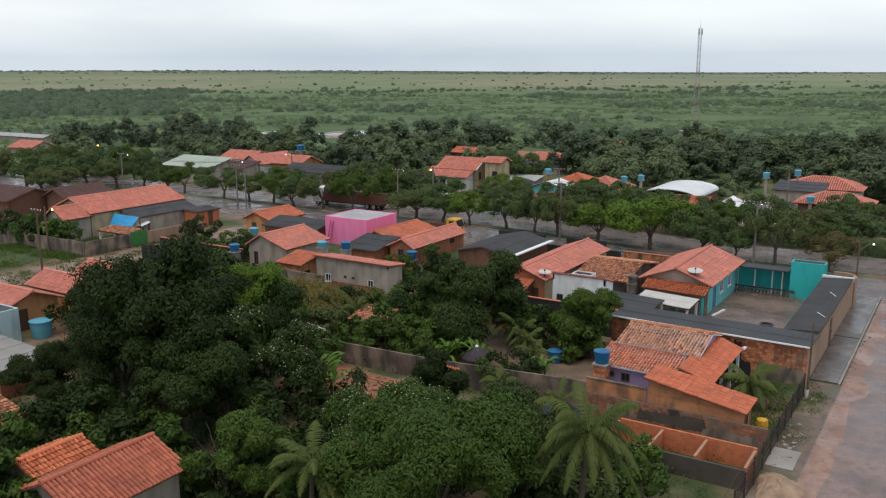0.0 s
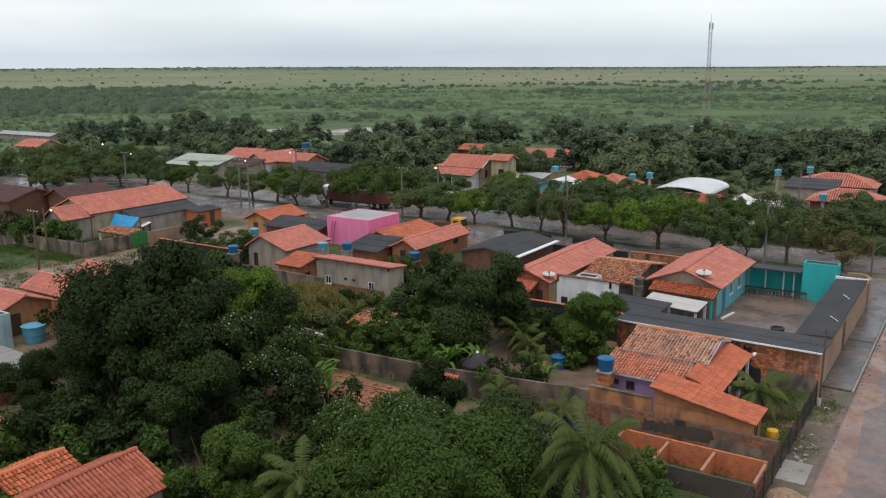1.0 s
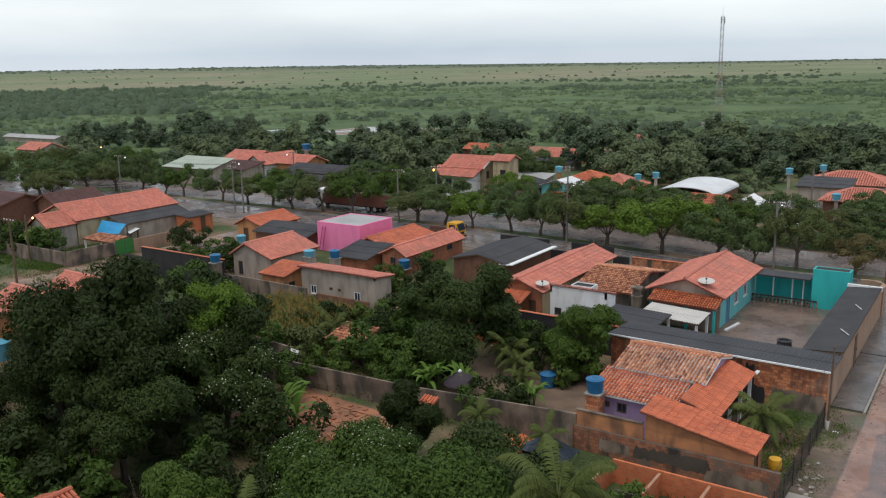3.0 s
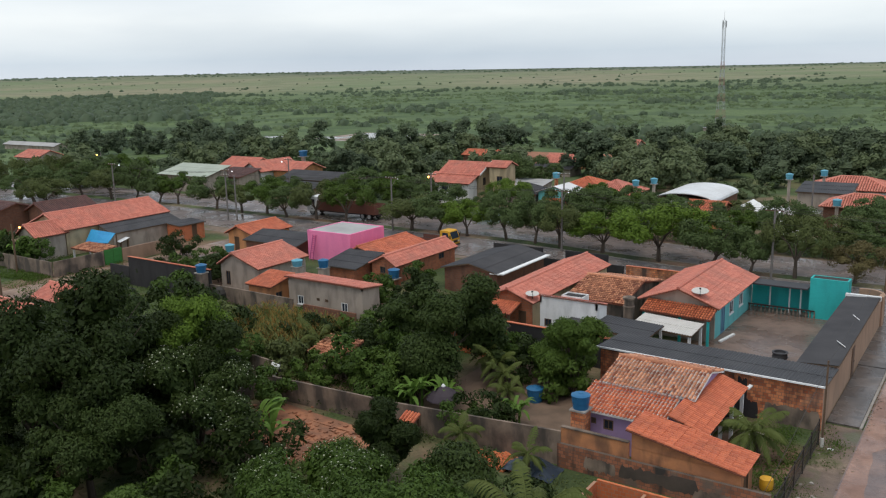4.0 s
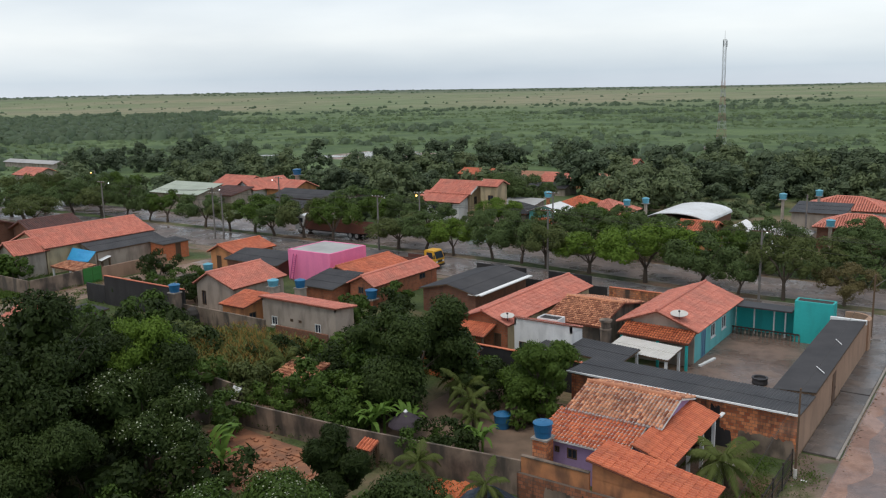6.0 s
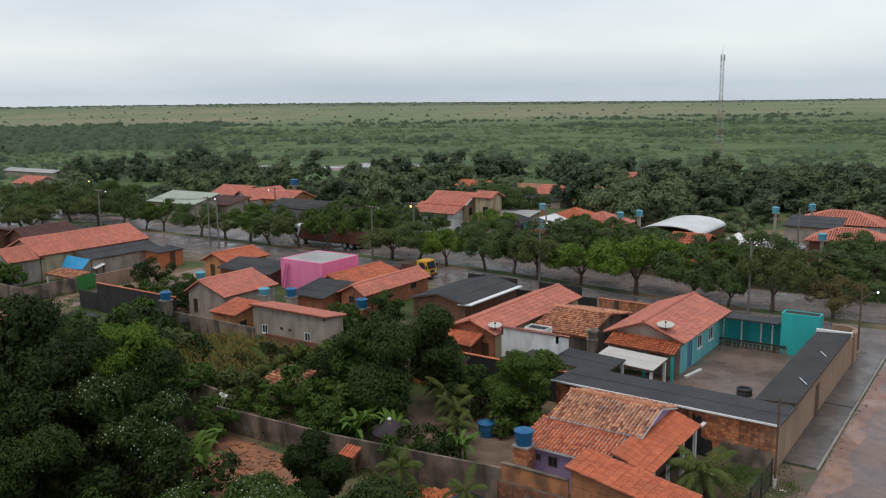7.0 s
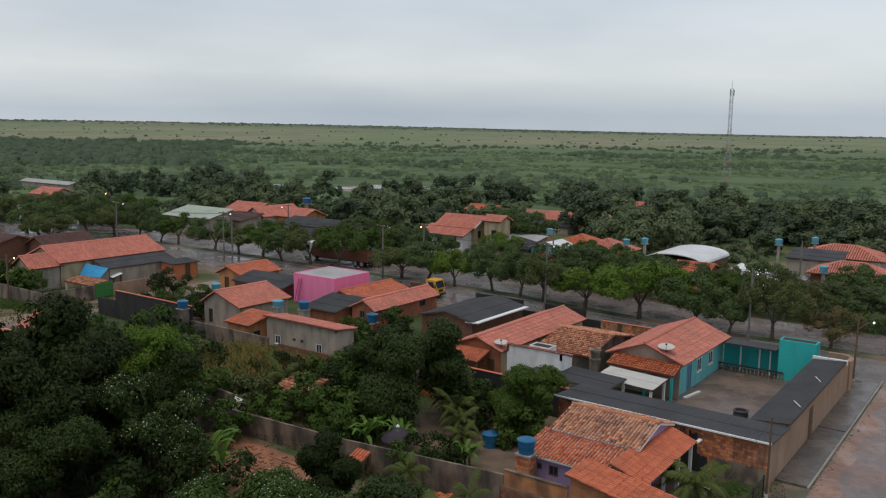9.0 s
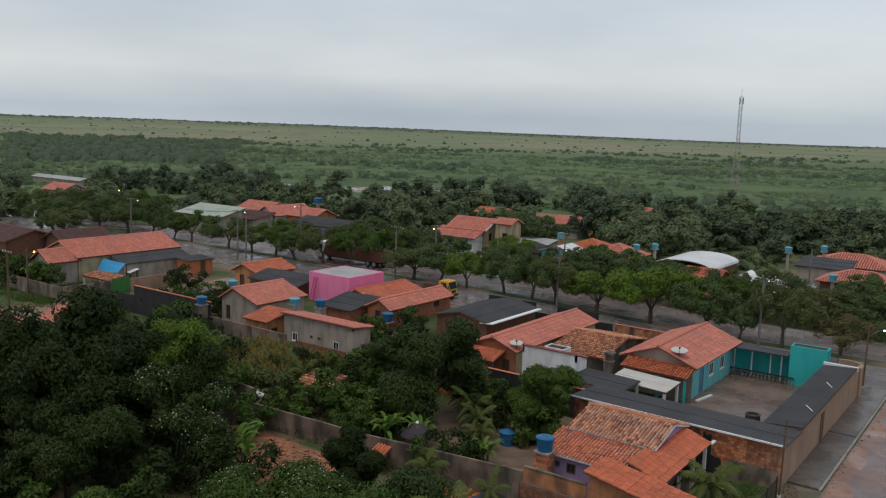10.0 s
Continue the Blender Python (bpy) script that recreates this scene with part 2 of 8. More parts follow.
M_PINK = surface("bright_pink_paint", (0.92, 0.25, 0.45), (0.86, 0.20, 0.39), 0.7, 0.3, 6.0, 0.5, streak=0.2, spot=(0.6, 0.12, 0.28))
M_TEAL = surface("turquoise_paint", (0.035, 0.47, 0.45), (0.03, 0.36, 0.36), 0.75, 0.4, 6.0, 0.6, streak=0.3, spot=(0.03, 0.2, 0.2))
M_LTEAL = surface("pale_turquoise_paint", (0.20, 0.60, 0.60), (0.14, 0.48, 0.49), 0.75, 0.4, 6.0, 0.6, streak=0.25, spot=(0.1, 0.3, 0.3))
M_LILAC = surface("lilac_paint", (0.42, 0.30, 0.52), (0.34, 0.24, 0.42), 0.8, 0.5, 6.0, streak=0.25)
M_SKYWALL = surface("pale_blue_paint", (0.50, 0.66, 0.68), (0.40, 0.55, 0.57), 0.8, 0.4, 6.0, streak=0.3)
M_ORANGEPL = surface("orange_plaster", (0.64, 0.29, 0.125), (0.48, 0.20, 0.09), 0.85, 0.5, 6.0, streak=0.35)
M_ORANGEOLD = surface("stained_orange_plaster", (0.58, 0.25, 0.11), (0.36, 0.16, 0.085), 0.9, 1.3, 6.0, 0.9, streak=0.55)
M_BRICK = brick_shader("hollow_red_brick", (0.46, 0.15, 0.07), (0.34, 0.105, 0.05), (0.26, 0.17, 0.12), soot=0.5)
M_BRICKNEW = brick_shader("fresh_red_brick", (0.60, 0.175, 0.07), (0.50, 0.13, 0.05), (0.40, 0.22, 0.14), soot=0.2)
M_BRICKOLD = brick_shader("patched_old_brick", (0.74, 0.27, 0.11), (0.36, 0.10, 0.045), (0.20, 0.13, 0.095), (0.34, 0.25, 0.19), 0.35, 0.85)
M_BRICKDARK = brick_shader("blackened_brick_and_plaster", (0.40, 0.15, 0.08), (0.22, 0.09, 0.05), (0.13, 0.095, 0.075), (0.15, 0.115, 0.09), 0.9, 1.0)
M_BRICKBROWN = brick_shader("brown_brick", (0.23, 0.10, 0.06), (0.18, 0.075, 0.045), (0.15, 0.11, 0.09), soot=0.4)
M_BRICKRED = brick_shader("dull_red_brick", (0.36, 0.125, 0.065), (0.27, 0.09, 0.05), (0.20, 0.11, 0.08), soot=0.3)
M_CONCROOF = surface("grey_concrete_roof", (0.30, 0.285, 0.265), (0.22, 0.21, 0.195), 0.85, 0.5, 5.0)
# tile colour darkened: shade between the cover tiles is painted into the channels
M_CHANNEL_SHADE = surface("shaded_tile_channel", (0.21, 0.075, 0.045), (0.13, 0.05, 0.035), 0.85, 1.0, 8.0)
M_WOOD = surface("weathered_wood", (0.16, 0.10, 0.06), (0.09, 0.06, 0.04), 0.8, 1.0, 12.0)
# near-black colour that stands in for the shade inside recesses
M_DARKIN = surface("dim_interior", (0.05, 0.045, 0.04), (0.035, 0.03, 0.03), 0.9)
M_PINKMARK = surface("dark_pink_sign_paint", (0.42, 0.06, 0.20), (0.32, 0.05, 0.16), 0.7)
M_SOOT = surface("sooty_render", (0.10, 0.078, 0.062), (0.05, 0.042, 0.036), 0.92, 0.9, 6.0)
M_COCONUT = surface("coconut_husk", (0.34, 0.17, 0.06), (0.22, 0.15, 0.05), 0.6)
M_SOIL = surface("bare_garden_soil", (0.20, 0.135, 0.095), (0.12, 0.085, 0.06), 0.95, 0.7, 6.0, 0.9, bump=0.8)
M_GLASS = surface("window_pane", (0.025, 0.035, 0.05), (0.035, 0.045, 0.06), 0.08, 0.5, 3.0, bump=0.02)
M_BLUEDOOR = surface("blue_shutter", (0.16, 0.30, 0.42), (0.10, 0.2, 0.3), 0.6)
M_DOOR = surface("brown_door", (0.13, 0.07, 0.04), (0.08, 0.045, 0.03), 0.6)
M_TANK = surface("blue_polyethylene", (0.018, 0.115, 0.25), (0.03, 0.16, 0.32), 0.42, 0.8, 5.0, bump=0.05)
M_TANKLT = surface("pale_blue_polyethylene", (0.10, 0.33, 0.44), (0.14, 0.4, 0.5), 0.42, 0.8, 5.0, bump=0.05)
M_BARK = surface("bark", (0.11, 0.085, 0.065), (0.06, 0.045, 0.035), 0.95, 1.5, 9.0, bump=0.8)
M_IRON = surface("dark_iron", (0.03, 0.028, 0.028), (0.06, 0.04, 0.03), 0.6, 1.0, 9.0)
M_POLE = surface("pole_concrete", (0.22, 0.20, 0.185), (0.13, 0.115, 0.105), 0.9, 0.8, 8.0)
M_WHITEP = surface("white_paint", (0.80, 0.80, 0.79), (0.66, 0.65, 0.63), 0.6, 0.8, 6.0, 0.4, bump=0.08)
M_DISH = surface("dull_dish_paint", (0.60, 0.57, 0.53), (0.50, 0.47, 0.43), 0.6, 0.8, 6.0)
M_LOAD = surface("dark_red_boards", (0.17, 0.065, 0.045), (0.11, 0.05, 0.04), 0.8)
M_GALV = surface("galvanised_steel", (0.40, 0.41, 0.42), (0.32, 0.33, 0.34), 0.55, 0.8, 6.0)
M_REDFADED = surface("faded_red_paint", (0.36, 0.20, 0.16), (0.28, 0.16, 0.13), 0.7)
M_YELLOW = surface("yellow_plastic", (0.72, 0.38, 0.03), (0.6, 0.3, 0.03), 0.5)
M_RUBBER = surface("black_rubber", (0.02, 0.02, 0.02), (0.035, 0.032, 0.03), 0.8)
M_TARP = surface("dark_blue_tarpaulin", (0.03, 0.045, 0.065), (0.05, 0.065, 0.09), 0.45, 1.2, 5.0)
M_BLUETARP = surface("bright_blue_sheet", (0.03, 0.26, 0.55), (0.05, 0.36, 0.62), 0.5, 0.8, 4.0)
M_GREENP = surface("green_gate_paint", (0.05, 0.22, 0.05), (0.03, 0.14, 0.035), 0.6)
M_EARTHWALL = surface("brown_street_render", (0.42, 0.27, 0.185), (0.30, 0.19, 0.13), 0.9, 0.4, 6.0, 0.6, streak=0.22)
M_REDSOIL = surface("broken_red_soil", (0.42, 0.18, 0.095), (0.20, 0.10, 0.065), 0.95, 1.0, 5.0, 1.0, bump=1.0, streak=0.35, spot=(0.16, 0.09, 0.06))
M_THATCH = surface("dark_shade_cloth", (0.045, 0.034, 0.044), (0.07, 0.055, 0.06), 0.85, 1.2, 8.0)
# far bush colours are raised and slightly blued: distance haze painted into the leaves
L_LUMP = leaf_shader("hazed_far_bush", (0.068, 0.104, 0.048), (0.125, 0.172, 0.078), glow=0.1)
L_LUMPDARK = leaf_shader("hazed_far_dark_bush", (0.054, 0.084, 0.048), (0.094, 0.130, 0.074), glow=0.1)
M_WATER = wet_road("flood_water", (0.16, 0.14, 0.11), (0.22, 0.19, 0.15), 0.05, 0.12)
M_LAMP = glow_shader("sodium_lamp", (1.0, 0.45, 0.10), 14.0)
M_COOL = glow_shader("white_lamp", (0.9, 0.95, 1.0), 2.2)
L_MID = leaf_shader("leaf_green", (0.030, 0.060, 0.010), (0.098, 0.155, 0.026))
L_BRIGHT = leaf_shader("leaf_fresh_green", (0.055, 0.105, 0.012), (0.145, 0.225, 0.030))
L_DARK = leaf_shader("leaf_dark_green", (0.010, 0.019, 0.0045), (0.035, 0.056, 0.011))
# belt leaves paler and bluer than foliage, the haze sits in their colour
L_BELT = leaf_shader("hazed_belt_leaf", (0.066, 0.094, 0.046), (0.160, 0.196, 0.092))
L_BELTDARK = leaf_shader("hazed_belt_dark_leaf", (0.052, 0.078, 0.042), (0.118, 0.152, 0.080))
L_DEEP = leaf_shader("leaf_deep_green", (0.018, 0.034, 0.009), (0.058, 0.088, 0.020))
L_MANGO = leaf_shader("mango_leaf", (0.024, 0.050, 0.009), (0.078, 0.130, 0.022))
# grove leaves lightened for the haze in front of them
L_GROVE = leaf_shader("hazed_grove_leaf", (0.046, 0.068, 0.040), (0.100, 0.132, 0.072))
# avenue leaf lifted towards grey-green, its share of haze painted in
L_STREETDARK = leaf_shader("hazed_street_dark_leaf", (0.042, 0.072, 0.024), (0.112, 0.158, 0.052))
L_RUST = leaf_shader("rusty_leaf", (0.085, 0.072, 0.030), (0.180, 0.150, 0.062))
L_OLIVE = leaf_shader("leaf_olive", (0.052, 0.072, 0.022), (0.125, 0.150, 0.048))
L_PALM = leaf_shader("palm_leaflet", (0.045, 0.074, 0.017), (0.135, 0.160, 0.042))
L_BANANA = leaf_shader("banana_leaf", (0.07, 0.14, 0.025), (0.16, 0.27, 0.05), glow=0.35)
L_CORN = leaf_shader("drying_maize_leaf", (0.075, 0.105, 0.025), (0.160, 0.165, 0.045))
L_TASSEL = leaf_shader("maize_tassel", (0.32, 0.18, 0.05), (0.50, 0.28, 0.08))
L_FLOWER = leaf_shader("cream_blossom", (0.30, 0.34, 0.22), (0.50, 0.52, 0.38))
L_FAR = leaf_shader("scrub_leaf", (0.045, 0.072, 0.024), (0.10, 0.145, 0.045))


# ---- building blocks ----
class Geo:
    """Points and faces gathered for one mesh."""

    def __init__(self):
        self.v, self.f = [], []

    def quad(self, a, b, c, d):
        k = len(self.v)
        self.v += [tuple(a), tuple(b), tuple(c), tuple(d)]
        self.f.append((k, k + 1, k + 2, k + 3))
        return self

    def hexa(self, p):
        k = len(self.v)
        self.v += [tuple(q) for q in p]
        self.f += [tuple(k + i for i in q) for q in ((3, 2, 1, 0), (4, 5, 6, 7), (0, 1, 5, 4), (1, 2, 6, 5), (2, 3, 7, 6), (3, 0, 4, 7))]
        return self

    def box(self, x0, x1, y0, y1, z0, z1):
        return self.hexa([(x0, y0, z0), (x1, y0, z0), (x1, y1, z0), (x0, y1, z0), (x0, y0, z1), (x1, y0, z1), (x1, y1, z1), (x0, y1, z1)])

    def tube(self, pts, radii, sides=8, caps=True):
        pts = [Vector(p) for p in pts]
        k0 = len(self.v)
        for i, p in enumerate(pts):
            d = (pts[min(i + 1, len(pts) - 1)] - pts[max(i - 1, 0)]).normalized()
            u = d.cross(Vector((0.31, 0.95, 0.05))).normalized()
            w = d.cross(u)
            for s in range(sides):
                a = 2 * math.pi * s / sides
                self.v.append(tuple(p + (u * math.cos(a) + w * math.sin(a)) * radii[i]))
        for i in range(len(pts) - 1):
            for s in range(sides):
                a, b = k0 + i * sides + s, k0 + i * sides + (s + 1) % sides
                self.f.append((a, b, b + sides, a + sides))
        if caps:
            self.f.append(tuple(range(k0 + sides - 1, k0 - 1, -1)))
            e = k0 + (len(pts) - 1) * sides
            self.f.append(tuple(range(e, e + sides)))
        return self

    def lathe(self, cx, cy, profile, sides=20):
        k0 = len(self.v)
        for r, z in profile:
            for s in range(sides):
                a = 2 * math.pi * s / sides
                self.v.append((cx + r * math.cos(a), cy + r * math.sin(a), z))
        for i in range(len(profile) - 1):
            for s in range(sides):
                a, b = k0 + i * sides + s, k0 + i * sides + (s + 1) % sides
                self.f.append((a, b, b + sides, a + sides))
        self.f.append(tuple(range(k0 + sides - 1, k0 - 1, -1)))
        e = k0 + (len(profile) - 1) * sides
        self.f.append(tuple(range(e, e + sides)))
        return self

    def arrays(self, verts, quads):
        k = len(self.v)
        self.v += [tuple(p) for p in np.asarray(verts).tolist()]
        self.f += [tuple(q) for q in (np.asarray(quads) + k).tolist()]
        return self


def welded(geo):
    """Shared corners, and no faces inside the solid."""
    index, remap, pts = {}, [], []
    for p in geo.v:
        k = tuple(round(c, 4) for c in p)
        if k not in index:
            index[k] = len(pts)
            pts.append(p)
        remap.append(index[k])
    faces, count = [], {}
    for f in geo.f:
        q = tuple(dict.fromkeys(remap[i] for i in f))
        if len(q) > 2:
            faces.append(q)
            count[frozenset(q)] = count.get(frozenset(q), 0) + 1
    geo.v, geo.f = pts, [q for q in faces if count[frozenset(q)] == 1]
    return geo


def mesh_of(name, geo, mat, off=(0, 0, 0), smooth=False):
    me = bpy.data.meshes.new(name)
    v = np.array(geo.v, dtype=float) - np.array(off, dtype=float)
    me.from_pydata(v.tolist(), [], geo.f)
    me.materials.append(mat)
    if smooth:
        me.polygons.foreach_set("use_smooth", [True] * len(me.polygons))
    me.update()
    return me


def thing(name, loc, label, category, group="", kind=""):
    ob = new(name)
    ob.empty_display_size = 0.3
    ob.location = loc
    return tagged(ob, label, category, group, kind)


def part(name, geo, mat, parent, label="", kind=""):
    if name in ("wall", "vault", "rim"):
        geo = welded(geo)
    root = parent
    while root.parent:
        root = root.parent
    ob = new(name, mesh_of(name, geo, mat, root.location))
    ob.parent = parent
    return tagged(ob, label, "", "", kind)


def single(name, geo, mat, label, category, group="", kind=""):
    v = np.array(geo.v)
    off = (float(v[:, 0].mean()), float(v[:, 1].mean()), float(v[:, 2].min()))
    ob = new(name, mesh_of(name, geo, mat, off))
    ob.location = off
    return tagged(ob, label, category, group, kind)


def smoothstep(t):
    t = min(1.0, max(0.0, t))
    return t * t * (3 - 2 * t)


def ground_z(x, y):
    """Height of the natural ground: the plots rise gently away from the street."""
    d = math.hypot(x, y)
    far = 26 * smoothstep((d - 1800) / 2600) * smoothstep((-x - 0.3 * y) / d / 0.75 + 0.15) if d > 1800 else 0.0
    knoll = 0.65 * smoothstep((-40 - x) / 10) * smoothstep((x + 77) / 9) * smoothstep((y - 59) / 7) * smoothstep((84 - y) / 6)
    return 0.8 * smoothstep((-22 - x) / 34) * (1 - smoothstep((d - 150) / 250)) + knoll + far


def wall_run(geo, axis, a0, a1, c0, c1, z0, z1, holes=()):
    """A wall along x or y with openings (a0, a1, z0, z1) cut through it."""
    us = sorted({a0, a1, *[h[0] for h in holes], *[h[1] for h in holes]})
    zs = sorted({z0, z1, *[h[2] for h in holes], *[h[3] for h in holes]})
    for ua, ub in zip(us, us[1:]):
        for za, zb in zip(zs, zs[1:]):
            if any(h[0] - 1e-6 <= ua and ub <= h[1] + 1e-6 and h[2] - 1e-6 <= za and zb <= h[3] + 1e-6 for h in holes):
                continue
            if axis == "x":
                geo.box(ua, ub, c0, c1, za, zb)
            else:
                geo.box(c0, c1, ua, ub, za, zb)
    return geo


tile_rng = np.random.default_rng(5)


def tile_field(geo, p0, eu, ev, width, length, tw=0.21, tl=0.38, span=None, jit=1.0, lip=0.052):
    """Curved clay tiles in rows from the eave up; span(v) crops a row's width for hips."""
    p0, eu, ev = np.array(p0, float), np.array(eu, float), np.array(ev, float)
    nn = np.cross(eu, ev)
    if nn[2] < 0:
        nn = -nn
    cols, rows = max(2, int(width / tw)), max(2, int(length / tl))
    tw, tl = width / cols, length / rows
    i, j = np.meshgrid(np.arange(cols), np.arange(rows))
    i, j = i.ravel(), j.ravel()
    if span:
        lo, hi = span((j + 0.5) * tl)
        keep = ((i + 0.5) * tw > lo) & ((i + 0.5) * tw < hi)
        i, j = i[keep], j[keep]
    k = len(i)
    arch = ((-0.42, 0.0), (-0.2, 0.36), (0.2, 0.36), (0.42, 0.0))
    out = np.zeros((k, 8, 3))
    wob = tile_rng.normal(0, 0.012 * jit, (k, 2))
    rise = tile_rng.normal(0, 0.006 * jit, k)
    for e in range(2):
        v = (j + (-0.08 if e == 0 else 1.0)) * tl
        h0 = (lip if e == 0 else 0.026) + rise
        for s, (u, h) in enumerate(arch):
            uu = (i + 0.5 + u * (1.0 if e == 0 else 0.86)) * tw + wob[:, e] * tw * 2
            out[:, e * 4 + s] = p0 + uu[:, None] * eu + v[:, None] * ev + (h0 + h * tw)[:, None] * nn
    base = np.arange(k)[:, None] * 8
    quads = np.concatenate([base + np.array([s, s + 1, s + 5, s + 4]) for s in range(3)])
    return geo.arrays(out.reshape(-1, 3), quads)


def sheet_field(geo, p0, eu, ev, width, length, pitch=0.2, amp=0.022, lap=1.9):
    """Corrugated sheets in overlapping rows."""
    p0, eu, ev = np.array(p0, float), np.array(eu, float), np.array(ev, float)
    nn = np.cross(eu, ev)
    if nn[2] < 0:
        nn = -nn
    cols, rows = max(4, int(width / pitch * 4)), max(1, round(length / lap))
    u = np.linspace(0, width, cols + 1)
    h = amp * np.sin(u / pitch * 2 * np.pi)
    lines = []
    for r in range(rows):
        lines += [(r * length / rows, 0.06), ((r + 1) * length / rows, 0.035)]
    pts = np.concatenate([p0 + u[:, None] * eu + v * ev + (h + o)[:, None] * nn for v, o in lines])
    idx = np.arange(cols)
    quads = np.concatenate([np.stack([idx, idx + 1, idx + cols + 2, idx + cols + 1], 1) + k * (cols + 1) for k in range(len(lines) - 1)])
    geo.arrays(pts, quads)
    return geo


near_tiles = 150


def loose_tiles(cover, tiles, mat):
    """The nearest tiles of a roof plane as pieces of their own that share one mesh."""
    root = cover
    while root.parent:
        root = root.parent
    first = tiles[0]
    mid = first.mean(axis=0)
    up = np.cross(first[3] - first[0], first[4] - first[0])
    up = up / np.linalg.norm(up) * (-0.014 if up[2] > 0 else 0.014)
    v = [tuple(p - mid) for p in first] + [tuple(p - mid + up) for p in first]
    f = [(s, s + 1, s + 5, s + 4) for s in range(3)] + [(s + 9, s + 8, s + 12, s + 13) for s in range(3)] + [(s + 8, s + 9, s + 1, s) for s in range(3)] + [(0, 4, 12, 8), (7, 3, 11, 15)]
    me = bpy.data.meshes.new("roof_tile")
    me.from_pydata(v, [], f)
    me.materials.append(mat)
    for p in tiles:
        ob = new("roof_tile", me)
        ob.parent = cover
        ob.location = Vector(p.mean(axis=0)) - root.location
        ob.rotation_euler = (tile_rng.normal(0, 0.012), tile_rng.normal(0, 0.012), tile_rng.normal(0, 0.02))


def slope(parent, mat, corners, kind="tile", under=M_WOOD, name="roof_slope", span=None, tw=0.21):
    """One roof plane: eave start, eave end, and the two upper corners above them."""
    a, b, c, d = [Vector(p) for p in corners]  # a-b eave, d above a, c above b
    eu = (b - a).normalized()
    if span is None:
        ev = (d - a).normalized()
        width, length = (b - a).length, (d - a).length
        crop = None
    else:
        mid = (d + c) / 2 - (a + b) / 2
        up = mid - eu * mid.dot(eu)
        ev = up.normalized()
        width, length = (b - a).length, up.length
        l0, l1 = (d - a).dot(eu), (c - a).dot(eu)

        def crop(v):
            t = v / length
            return l0 * t, width + (l1 - width) * t
    g = Geo()
    if kind == "tile":
        old = mat in (M_TILE_OLD, M_TILE_RED)
        tile_field(g, a, eu, ev, width, length, tw, (0.31 if old else 0.40) * tw / 0.21, crop, 1.6 if old else 1.0, 0.095 if old else 0.052)
    else:
        sheet_field(g, a, eu, ev, width, length)
    near = kind == "tile" and (a + c).x / 2 > -40 and (a + c).y / 2 < 56.5
    tiles = []
    if near:
        all_v = np.array(g.v).reshape(-1, 8, 3)
        tiles = all_v[:min(len(all_v) - 8, near_tiles)]
        g = Geo()
        rest = all_v[len(tiles):]
        quads = [[k * 8 + s, k * 8 + s + 1, k * 8 + s + 5, k * 8 + s + 4] for k in range(len(rest)) for s in range(3)]
        g.arrays(rest.reshape(-1, 3), np.array(quads))
    cover = part(name, g, mat, parent, kind="stuff" if kind == "tile" else "")
    if near:
        loose_tiles(cover, tiles, mat)
    n = eu.cross(ev)
    if n.z < 0:
        n = -n
    t = n * 0.07
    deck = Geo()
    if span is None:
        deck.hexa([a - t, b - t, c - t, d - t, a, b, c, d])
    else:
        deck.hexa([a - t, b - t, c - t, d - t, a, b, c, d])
    # under tiles the deck takes the darkened colour, so gaps read as shadow
    part("roof_deck", deck, M_CHANNEL_SHADE if kind == "tile" and under is M_WOOD else under, cover, "channel tiles and eave boards under the roof covering")
    return cover


def ridge_cap(parent, mat, p, q, r=0.13):
    p, q = Vector(p), Vector(q)
    k = max(2, int((q - p).length / 0.42))
    pts, rad = [], []
    for i in range(k):
        pts += [p.lerp(q, i / k), p.lerp(q, (i + 0.97) / k)]
        rad += [r * 1.1, r * 0.88]
    g = Geo().tube(pts, rad, 8)
    return part("ridge_cap", g, mat, parent)


def opening_fill(parent, side, u0, u1, z0, z1, face, kind, depth=0.15):
    """Window or door set in an opening. face: the outer plane of the wall; side: s (faces -y) or e (faces +x)."""
    def bx(g, ua, ub, za, zb, o, i):
        if side == "s":
            g.box(ua, ub, face + o, face + i, za, zb)
        elif side == "e":
            g.box(face - i, face - o, ua, ub, za, zb)
        elif side == "n":
            g.box(ua, ub, face - i, face - o, za, zb)
        else:
            g.box(face + o, face + i, ua, ub, za, zb)
        return g
    f = 0.06
    fr = Geo()
    bx(fr, u0, u0 + f, z0, z1, -0.02, 0.07)
    bx(fr, u1 - f, u1, z0, z1, -0.02, 0.07)
    bx(fr, u0 + f, u1 - f, z1 - f, z1, -0.02, 0.07)
    if kind != "door":
        bx(fr, u0 + f, u1 - f, z0, z0 + f, -0.02, 0.07)
        bx(fr, (u0 + u1) / 2 - 0.02, (u0 + u1) / 2 + 0.02, z0 + f, z1 - f, 0.0, 0.05)
    frame_mat = {"white": M_WHITEP, "blue": M_WHITEP, "dark": M_WOOD, "door": M_WOOD, "bluedoor": M_BLUEDOOR}.get(kind, M_WOOD)
    w = part("door" if "door" in kind else "window", fr, frame_mat, parent)
    pn = bx(Geo(), u0 + f, u1 - f, z0 + (0 if "door" in kind else f), z1 - f, 0.04, 0.055)
    part("leaf" if "door" in kind else "pane", pn, {"door": M_DOOR, "bluedoor": M_BLUEDOOR, "blue": M_GLASS}.get(kind, M_GLASS), w)
    if kind in ("white", "blue"):
        part("sill", bx(Geo(), u0 - 0.08, u1 + 0.08, z0 - 0.07, z0, -0.07, 0.1), M_WHITEP, w)
    return w


